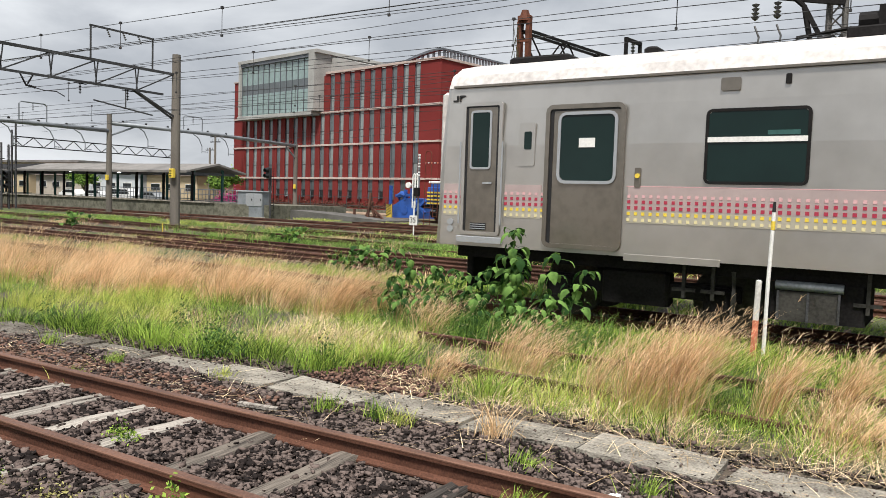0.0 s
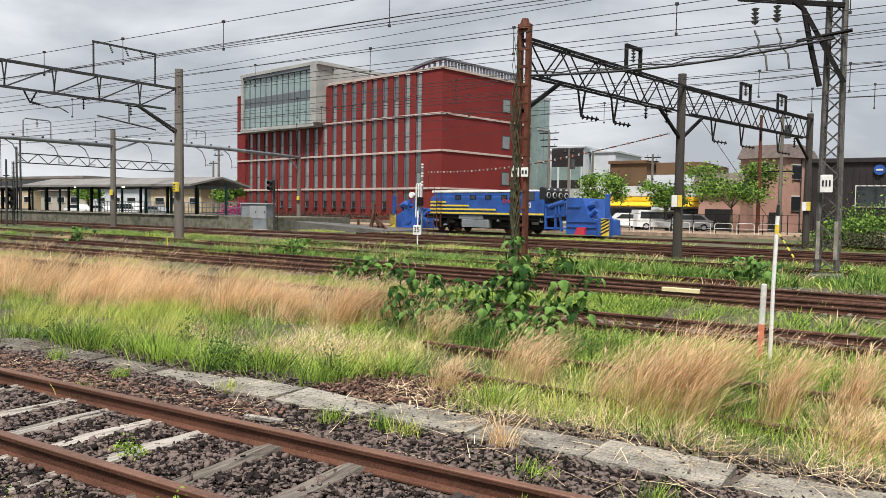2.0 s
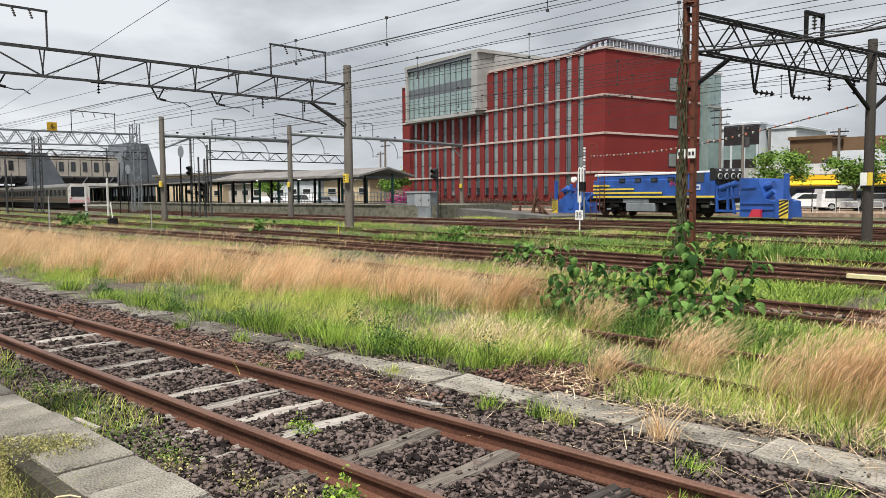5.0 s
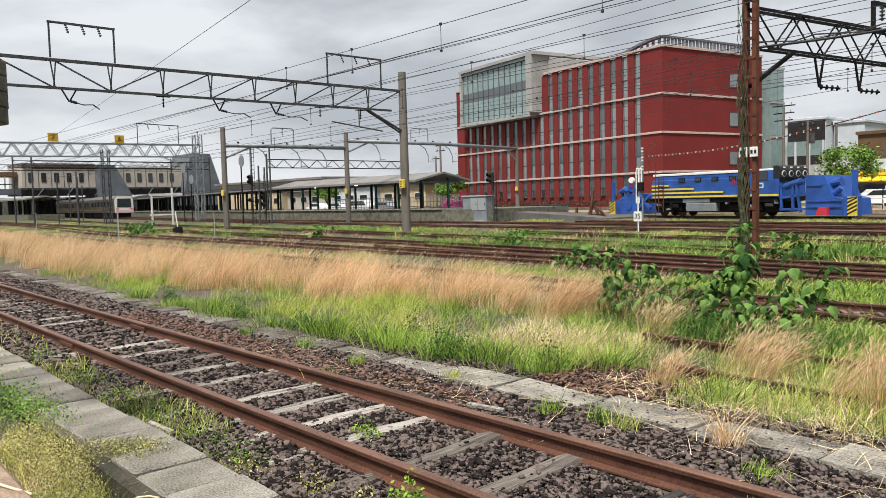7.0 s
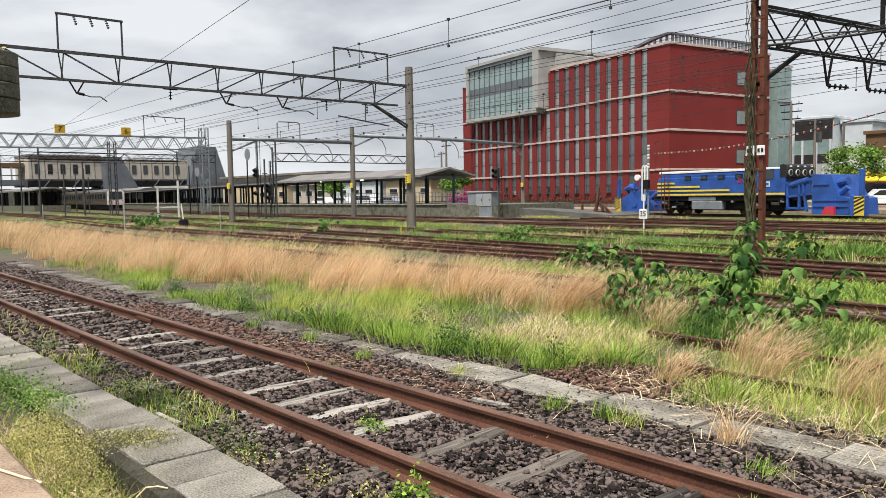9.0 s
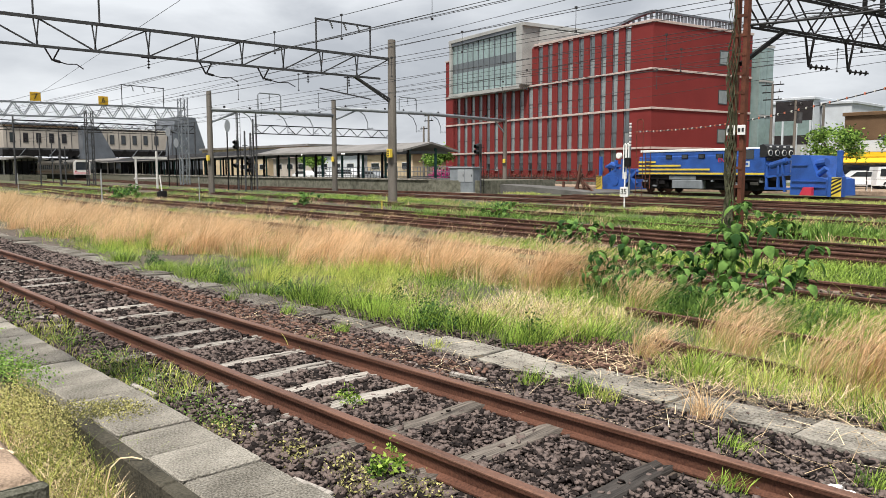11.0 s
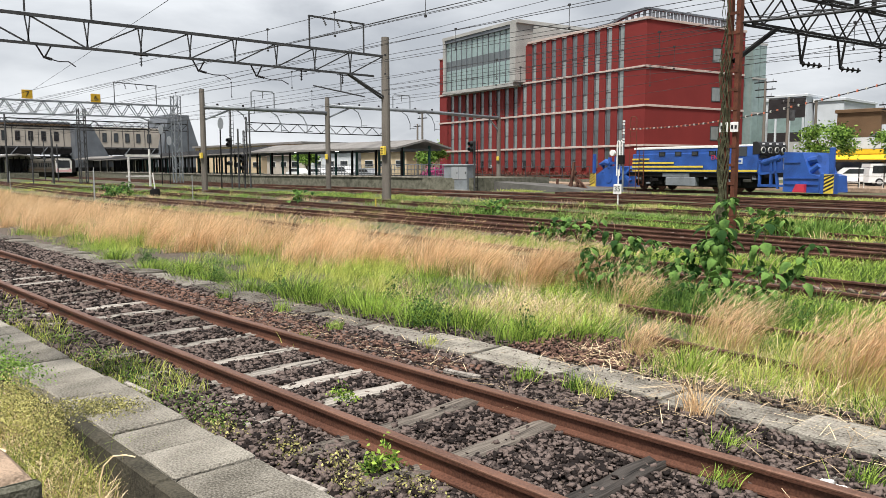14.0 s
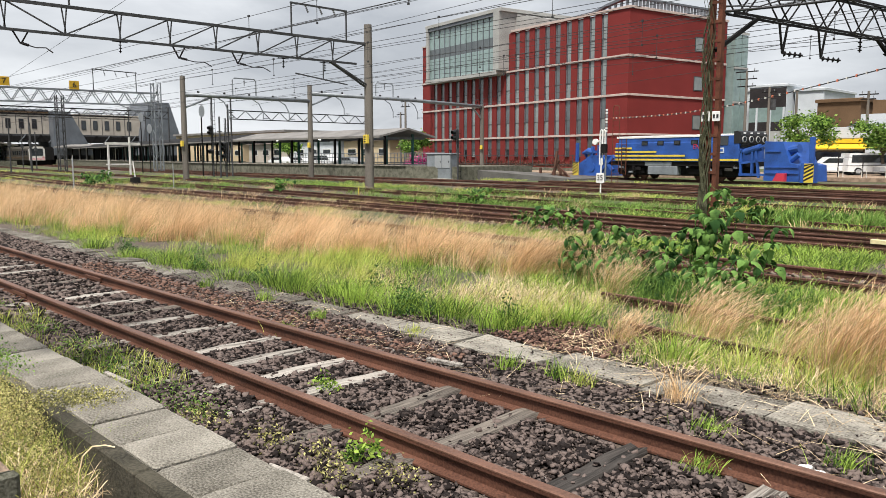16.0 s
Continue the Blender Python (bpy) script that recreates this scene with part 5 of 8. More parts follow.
dk = block("dark_shop", "dark corrugated building with pale windows and a blue round sign", -8.9, 6.0, 72.0, 6.2, 12, M_DARKW, ((-5.6, 2.5, -3.3, 4.3), (-0.6, 2.5, 0.9, 4.3), (2.4, 2.5, 4.0, 4.3)), M_DARKW)
for i in range(30):
    part("rib", Build().box(-8.8 + i * 0.5, 71.95, 0, -8.72 + i * 0.5, 71.999, 6.15), M_DARKW, dk)
part("round_sign", Build().tube([(-3.9, 71.8, 5.55), (-3.9, 71.95, 5.55)], 0.42, 18), M_BLUE, dk, "round blue sign with a pale mark")
part("sign_mark", Build().box(-4.15, 71.76, 5.48, -3.65, 71.8, 5.62), M_PALEW, dk)
br = block("brown_building", "brown clad building with an outside stair", -31.5, -27.3, 85.0, 7.3, 14, M_BROWNW, (), M_BROWNW)
for i in range(6):
    part("stair", Build().box(-29.4 + i * 0.35, 84.6, 4.0 + i * 0.22, -29.0 + i * 0.35, 85, 4.15 + i * 0.22), M_SLATE, br)
block("white_brown_building", "pale building with a dark brown upper storey", -27.3, -20.8, 85.2, 6.0, 14, M_PALEW, (), None)
block("brown_upper_storey", "dark brown roof storey on a pale building", -26.5, -21.3, 86.0, 7.4, 12, M_BROWNW, (), None, 6.0)
shop = thing("yellow_shop", "low pale shop front with a long yellow awning", "shop")
part("wall", Build().box(-30, 75, 0, -18.2, 84, 4.3), M_CLADGREY, shop)
part("parapet", Build().box(-30.2, 74.7, 3.4, -18.0, 75, 4.4), M_PALEW, shop)
part("awning", Build().prism([(75, 3.0), (73.6, 2.5), (73.6, 2.4), (75, 2.85)], "x", -29.5, -18.4), M_AWNING, shop, "yellow awning")
part("sign_board", Build().box(-29.5, 74.6, 2.95, -18.4, 74.72, 3.35), M_AWNING, shop, "yellow sign board")
part("shop_front", Build().box(-29.5, 74.9, 0.2, -18.4, 74.99, 2.2), M_GLASSDK, shop)
part("poster", Build().box(-23.0, 73.4, 1.6, -21.2, 73.5, 2.5), M_PALEW, shop, "pale blue poster board")
bw = block("black_white_building", "black and white modern building with wide windows", -50.2, -44.9, 110.0, 11.5, 12, M_PALEW, (), M_PALEW)
for z0, z1, m_ in ((8.6, 11.3, M_DARKW), (6.6, 8.6, M_GLASSPALE), (5.3, 6.6, M_DARKW), (1.5, 5.3, M_CLADGREY)):
    part("facade_band", Build().box(-50.1, 109.8, z0, -45.0, 109.99, z1), m_, bw)
for i in range(6):
    part("fin", Build().box(-50.0 + i * 0.95, 109.6, 1.0, -49.75 + i * 0.95, 109.79, 8.6 if i % 2 else 5.0), M_PALEW, bw)
block("pale_block", "tall pale blue-grey windowless building", -44.6, -40.7, 112.0, 10.8, 12, M_PALEW, (), M_PALEW)
block("pale_block", "pale grey building behind the stair tower", -56.5, -50.4, 112.0, 11.2, 12, M_PALEW, (), M_PALEW)


def utility_pole(x, y, z, arms=(), can=False, material=M_POLECONC):
    p = thing("utility_pole", "slender utility pole with cross-arms and insulators", "utility pole", group="utility poles")
    part("shaft", Build().tube([(x, y, -0.2), (x, y, z)], 0.17, 10, 0.11), material, p)
    for az, w in arms:
        a = part("cross_arm", Build().box(x - w / 2, y - 0.06, az - 0.05, x + w / 2, y + 0.06, az + 0.05), M_DARKST, p)
        for k in range(3):
            b = Build()
            insulator(b, (x - w / 2 + (k + 0.5) * w / 3, y, az + 0.05), (x - w / 2 + (k + 0.5) * w / 3, y, az + 0.3), 0.07, 2)
            part("insulator", b, M_INSUL, a)
    if can:
        part("transformer", Build().tube([(x + 0.4, y, z - 2.2), (x + 0.4, y, z - 1.2)], 0.26, 10), M_GREYST, p)
    return p


utility_pole(-34.6, 75, 10.1, ((10.0, 2.2), (9.3, 2.0), (8.6, 1.8)))
utility_pole(-32.3, 75, 8.4, ((7.9, 1.4),), True)
utility_pole(-29.7, 75, 7.95)
utility_pole(-23.5, 75, 7.5, ((7.2, 1.6), (6.8, 1.2)))
utility_pole(-12.0, 66, 9.7, (), False, M_RUSTPOLE)
utility_pole(-10.4, 66, 10.0, ((5.2, 2.2), (9.4, 1.0)), True)
utility_pole(-70.5, 62, 8.6, ((8.3, 1.6), (7.7, 1.6)))
utility_pole(-76.0, 66, 7.4, ((7.1, 1.4),))

# ---- car park: cars, fence, railings ----
def car(x, y, turn, paint, van=False):
    c = thing("parked_car", ("white" if paint is M_CARW else "silver") + (" van" if van else " car") + " parked behind the railings", "car", pose(x, y, 0.28, 0, 0, turn), "parked cars")
    L, H = 2.1, (1.75 if van else 1.45)
    if van:
        side = [(-L, 0.3), (L, 0.3), (L, 0.85), (L - 0.35, 1.0), (L - 0.95, H), (-L + 0.1, H), (-L, 1.0)]
        gl = [(-L + 0.25, 1.0), (L - 0.5, 1.0), (L - 1.0, H - 0.15), (-L + 0.3, H - 0.15)]
    else:
        side = [(-L, 0.35), (L, 0.35), (L, 0.75), (L - 0.9, 0.92), (L - 1.5, H), (-L + 1.0, H), (-L + 0.35, 0.95), (-L, 0.9)]
        gl = [(-L + 0.6, 0.97), (L - 1.05, 0.97), (L - 1.55, H - 0.1), (-L + 1.08, H - 0.1)]
    part("body", Build().prism(side, "y", -0.82, 0.82), paint, c)
    for s in (-1, 1):
        part("side_window", Build().prism(gl, "y", s * 0.825 - 0.006, s * 0.825 + 0.006), M_GLASSDK, c)
    for wx in (-1.3, 1.3):
        for s in (-1, 1):
            w = part("wheel", Build().tube([(wx, s * 0.68, 0.31), (wx, s * 0.84, 0.31)], 0.31, 16), M_TYRE, c)
            part("rim", Build().tube([(wx, s * 0.83, 0.31), (wx, s * 0.85, 0.31)], 0.19, 12), M_CARG, w)
    for s in (-0.6, 0.6):
        part("headlight", Build().box(L - 0.02, s - 0.16, 0.66, L + 0.03, s + 0.16, 0.8), M_OFFW, c)
    return c


car(-26.0, 67.5, 35, M_CARW)
car(-23.2, 66.6, 215, M_CARW)
car(-20.6, 67.4, 40, M_CARW, True)
car(-18.0, 67.0, 215, M_CARG)
for x, v_ in ((-87, True), (-81.5, False), (-92.5, False), (-98, False)):
    car(x, 62.0, 5, M_CARG if x == -81.5 else M_CARW, v_)
rail_group = "white railings"
for i in range(8):
    x = -21.6 + i * 1.55
    r_ = thing("white_railing", "white tubular hoop railing along the car park", "railing", group=rail_group)
    part("hoop", Build().tube([(x, 59.6, 0.2), (x, 59.6, 0.95), (x + 0.1, 59.6, 1.08), (x + 1.15, 59.6, 1.08), (x + 1.25, 59.6, 0.95), (x + 1.25, 59.6, 0.2)], 0.026, 6), M_OFFW, r_)
    part("mid_rail", Build().tube([(x, 59.6, 0.68), (x + 1.25, 59.6, 0.68)], 0.02, 6), M_OFFW, r_)
mf = thing("mesh_fence", "dark wire mesh fence behind the railings", "fence")
for i in range(14):
    part("post", Build().box(-21 + i * 1.7, 61.2, 0, -20.94 + i * 1.7, 61.26, 1.75), M_DARKST, mf)
for z in (0.5, 1.1, 1.7):
    part("rail", Build().box(-21, 61.21, z, 1.2, 61.25, z + 0.035), M_DARKST, mf)
tagged(part("car_park", Build().prism([(-60, 58.5), (20, 58.5), (20, 74), (-26, 74), (-60, 66)], "z", 0.0, 0.28), M_DIRT), "pale sandy car park edge behind the tracks", "car park", kind="structure")


# ---- blue snow plough ----
plough = thing("snow_plough_locomotive", "blue railway snow plough with yellow stripes and a red box", "snow plough", pose(-27.1, 50.0, HEAD, 0, 0, -10.6))
# local: x along the machine, from -10.1 to 10.1; y towards the camera is negative
def P(name, b, m_, label="", parent=plough):
    return part(name, b, m_, parent, label)


P("body", Build().box(-5.6, -1.3, 1.28, 3.2, 1.3, 2.62, 0.05).box(-5.4, -1.25, 2.6, 3.2, 1.25, 2.98, 0.12), M_BLUE, "blue engine hood")
P("hood_roof", Build().box(-5.5, -1.28, 2.93, 4.75, 1.28, 3.08, 0.03), M_WHITEP, "whitish roof edge")
for i in range(4):
    w = P("window", Build().box(-3.0 + i * 1.45, -1.325, 2.42, -2.45 + i * 1.45, -1.3, 2.72, 0.03), M_DARKST)
    part("pane", Build().box(-2.94 + i * 1.45, -1.335, 2.46, -2.51 + i * 1.45, -1.325, 2.68), M_GLASSDK, w)
cab = P("cab", Build().prism([(3.2, 1.28), (5.1, 1.28), (5.1, 2.5), (4.85, 2.97), (3.2, 2.97)], "y", -1.34, 1.34), M_BLUE, "blue driver's cab")
part("cab_window", Build().box(3.5, -1.36, 2.35, 4.3, -1.34, 2.95, 0.02), M_GLASSDK, cab)
part("cab_window", Build().box(4.95, -1.2, 2.2, 5.13, 1.2, 2.95), M_GLASSDK, cab)
part("sign", Build().box(3.55, -1.365, 1.85, 4.0, -1.34, 2.2), M_PALEW, cab, "pale square plate with a blue mark")
part("sign_mark", Build().box(3.63, -1.372, 1.95, 3.92, -1.366, 2.1), M_BLUE, cab)
part("visor", Build().prism([(4.72, 2.45), (5.2, 2.45), (5.26, 2.95), (5.16, 3.16), (4.95, 3.25), (4.72, 3.22)], "y", -1.36, 1.36), M_BLACK, cab, "black lamp visor")
for i in range(4):
    y = -1.05 + i * 0.7
    part("round_window", Build().tube([(5.2, y, 2.72), (5.29, y, 2.72)], 0.2, 16), M_OFFW, cab, "round spinning wiper window")
    part("round_pane", Build().tube([(5.29, y, 2.72), (5.3, y, 2.72)], 0.16, 16), M_GLASSDK, cab)
    part("lamp", Build().box(5.24, y - 0.08, 3.06, 5.31, y + 0.08, 3.15), M_WHITEP, cab)
# yellow stripes
for x0, x1, z in ((-5.55, -3.9, 2.22), (-5.55, -1.6, 1.95), (-5.55, 0.9, 1.68), (-5.55, 5.1, 1.4)):
    P("stripe", Build().box(x0, -1.37, z - 0.06, x1, -1.345, z + 0.06), M_YELLOW, "yellow stripe")
lettering("lettering", "ENR-", 0.42, M_RED, plough, pose(2.0, -1.33, 2.28, 90, 0, 0))
# underframe, bogies, tanks
P("underframe", Build().box(-6.2, -1.25, 0.98, 5.2, 1.25, 1.28), M_UNDER)
P("engine_sump", Build().box(-5.6, -0.85, 0.3, 5.0, 0.85, 0.98, 0.05), M_UNDER)
P("fuel_tank", Build().box(-2.4, -1.3, 0.38, 0.2, -0.2, 0.95, 0.05), M_GALV, "pale grey fuel tank")
P("equipment_box", Build().box(-2.7, -1.28, 0.98, -0.3, -1.0, 1.25, 0.03), M_GALV)
for bx in (-4.2, 2.4):
    P("bogie_frame", Build().box(bx - 1.3, -1.05, 0.45, bx + 1.3, -0.9, 0.8, 0.04).box(bx - 0.5, -1.1, 0.3, bx + 0.5, -0.85, 0.9, 0.03), M_UNDER)
    for wx in (-0.85, 0.85):
        for s in (-0.56, 0.56):
            P("wheel", Build().tube([(bx + wx, s - 0.06, 0.42), (bx + wx, s + 0.06, 0.42)], 0.42, 20), M_RUSTDK)
r = random.Random(11)
for i in range(22):
    x0, z0 = r.uniform(-6, 5), r.uniform(0.45, 0.95)
    P("equipment", Build().box(x0, -1.25, z0, x0 + r.uniform(0.15, 0.6), -1.0, z0 + r.uniform(0.1, 0.3), 0.02), (M_UNDER, M_UNDERG, M_GALV)[i % 3])
# plough head at each end
def head(s, x0, big):
    w = 1.45
    fx = lambda a: s * a
    xs = lambda a, c: (min(fx(a), fx(c)), max(fx(a), fx(c)))
    a, c = xs(x0 + 1.1, x0 + 4.6)
    ph = P("plough_head", Build().prism([(fx(x0 + 1.9), 0.15), (fx(x0 + 4.3), 0.12), (fx(x0 + 4.2), 1.1), (fx(x0 + 3.6), 1.25), (fx(x0 + 3.1), 2.5), (fx(x0 + 1.9), 2.55)], "y", -w, w), M_BLUE, "blue plough head")
    part("side_plate", Build().box(*(xs(x0 + 4.5, x0 + 5.35)[:1]), -w - 0.35, 0.1, xs(x0 + 4.5, x0 + 5.35)[1], -w + 0.1, 1.25, 0.02), M_BLUE, ph)
    part("wing_post", Build().box(xs(x0 + 4.95, x0 + 5.25)[0], -w - 0.3, 1.2, xs(x0 + 4.95, x0 + 5.25)[1], -w - 0.1, 2.75, 0.03), M_BLUE, ph)
    q0, q1 = xs(x0 + 4.75, x0 + 5.34)
    part("hazard_plate", Build().box(q0, -w - 0.37, 0.12, q1, -w - 0.352, 1.22), M_YELLOW, ph, "yellow and black hazard stripes")
    for k in range(5):
        z = 0.16 + k * 0.22
        v = [(q0, -w - 0.376, z), (q1, -w - 0.376, min(1.2, z + 0.3)), (q1, -w - 0.376, min(1.22, z + 0.41)), (q0, -w - 0.376, z + 0.11)]
        v += [(x, y + 0.004, zz) for x, y, zz in v]
        part("hazard_stripe", Build().add(v, [(0, 1, 2, 3), (7, 6, 5, 4), (0, 4, 5, 1), (1, 5, 6, 2), (2, 6, 7, 3), (3, 7, 4, 0)]), M_BLACK, ph)
    for z in (0.6, 0.95, 1.9):
        p0, p1 = xs(x0 + 2.0, x0 + 4.2 if z < 1.2 else x0 + 3.0)
        part("rib", Build().box(p0, -w - 0.06, z, p1, -w + 0.01, z + 0.06), M_BLUE, ph)
    # linkage between cab and head
    for k, (ax, az, bx_, bz) in enumerate(((0.1, 1.9, 1.9, 2.3), (0.1, 0.5, 1.9, 0.5), (0.2, 0.4, 0.2, 2.1), (1.0, 0.4, 1.0, 2.2), (0.1, 1.2, 1.9, 1.4), (1.5, 0.3, 1.2, 2.3))):
        part("linkage", Build().bar((fx(x0 + ax), -w + 0.1, az), (fx(x0 + bx_), -w + 0.1, bz), 0.14), M_BLUE, ph)
    part("cylinder", Build().tube([(fx(x0 + 0.4), -w + 0.2, 1.9), (fx(x0 + 1.5), -w + 0.2, 2.2)], 0.22, 12), M_BLUE, ph)
    part("cylinder", Build().tube([(fx(x0 + 3.4), -w + 0.3, 1.3), (fx(x0 + 4.0), -w + 0.3, 1.75)], 0.18, 10), M_BLUE, ph)
    part("chute", Build().tube([(fx(x0 + 2.8), -w + 0.5, 1.2), (fx(x0 + 3.3), -w + 0.5, 2.0), (fx(x0 + 3.9), -w + 0.5, 2.1)], 0.28, 10), M_BLUE, ph)
    if big:
        part("tool_box", Build().prism([(fx(x0 + 2.7), 0.14), (fx(x0 + 3.5), 0.14), (fx(x0 + 3.5), 0.62), (fx(x0 + 2.95), 0.62)], "y", -w - 0.3, -w - 0.08), M_RED, ph, "bright red box")
    return ph


head(1, 5.1, True)
# the far-end head is lower and more open
ph = P("plough_head", Build().prism([(-9.3, 0.15), (-7.0, 0.15), (-7.0, 1.7), (-8.0, 1.75), (-9.3, 1.1)], "y", -1.4, 1.4), M_BLUE, "blue plough head")
for k, (a, z0, c, z1) in enumerate(((-9.6, 0.2, -9.6, 2.7), (-7.9, 1.6, -7.9, 2.4), (-7.2, 1.6, -7.2, 2.5), (-9.0, 1.9, -6.8, 2.0), (-6.9, 0.6, -5.7, 1.6), (-6.9, 1.6, -5.7, 0.6))):
    part("linkage", Build().bar((a, -1.35, z0), (c, -1.35, z1), 0.2), M_BLUE, ph)
part("chute", Build().tube([(-8.6, -1.2, 1.3), (-8.8, -1.25, 1.9), (-8.4, -1.25, 2.05), (-7.9, -1.25, 1.9)], 0.26, 10), M_BLUE, ph)
part("cylinder", Build().tube([(-7.9, -1.45, 0.8), (-7.9, -1.2, 0.8)], 0.34, 14), M_BLUE, ph)
part("hazard_plate", Build().box(-9.95, -1.5, 0.15, -9.35, -1.42, 1.2), M_YELLOW, ph, "yellow and black hazard stripes")
for k in range(5):
    z = 0.18 + k * 0.22
    v = [(-9.95, -1.508, z), (-9.35, -1.508, min(1.18, z + 0.3)), (-9.35, -1.508, min(1.2, z + 0.41)), (-9.95, -1.508, z + 0.11)]
    v += [(x, y + 0.006, zz) for x, y, zz in v]
    part("hazard_stripe", Build().add(v, [(0, 1, 2, 3), (7, 6, 5, 4), (0, 4, 5, 1), (1, 5, 6, 2), (2, 6, 7, 3), (3, 7, 4, 0)]), M_BLACK, ph)
part("ladder", Build().bar((-4.75, -1.5, 0.3), (-4.75, -1.5, 2.9), 0.04).bar((-4.3, -1.5, 0.3), (-4.3, -1.5, 2.9), 0.04), M_RUSTPOLE, plough)
for k in range(8):
    part("rung", Build().bar((-4.75, -1.5, 0.4 + k * 0.3), (-4.3, -1.5, 0.4 + k * 0.3), 0.03), M_RUSTPOLE, plough)


# ---- trains ----
def slab_panel(b, x0, x1, z0, z1, y, t=0.012, r=0.06):
    """A rounded flat panel standing on the side wall at y, facing the camera."""
    o = []
    for cx, cz, a0 in ((x1 - r, z0 + r, -90), (x1 - r, z1 - r, 0), (x0 + r, z1 - r, 90), (x0 + r, z0 + r, 180)):
        o += [(cx + r * math.cos(radians(a0 + k * 30)), cz + r * math.sin(radians(a0 + k * 30))) for k in range(4)]
    return b.prism(o, "y", y - t, y)


def frame_ring(x0, x1, z0, z1, y, w=0.05, t=0.03, r=0.09):
    b = Build()
    n = 0
    rings = []
    for d, rr in ((0, r), (w, max(0.02, r - w))):
        o = []
        for cx, cz, a0 in ((x1 - d - rr, z0 + d + rr, -90), (x1 - d - rr, z1 - d - rr, 0), (x0 + d + rr, z1 - d - rr, 90), (x0 + d + rr, z0 + d + rr, 180)):
            o += [(cx + rr * math.cos(radians(a0 + k * 30)), cz + rr * math.sin(radians(a0 + k * 30))) for k in range(4)]
        rings.append(o)
    m = len(rings[0])
    v = [(x, y - t, z) for x, z in rings[0]] + [(x, y - t, z) for x, z in rings[1]] + [(x, y, z) for x, z in rings[0]] + [(x, y, z) for x, z in rings[1]]
    f = []
    for i in range(m):
        j = (i + 1) % m
        f += [(i, j, m + j, m + i), (2 * m + i, 2 * m + j, j, i), (m + i, m + j, 3 * m + j, 3 * m + i)]
    return b.add(v, f)


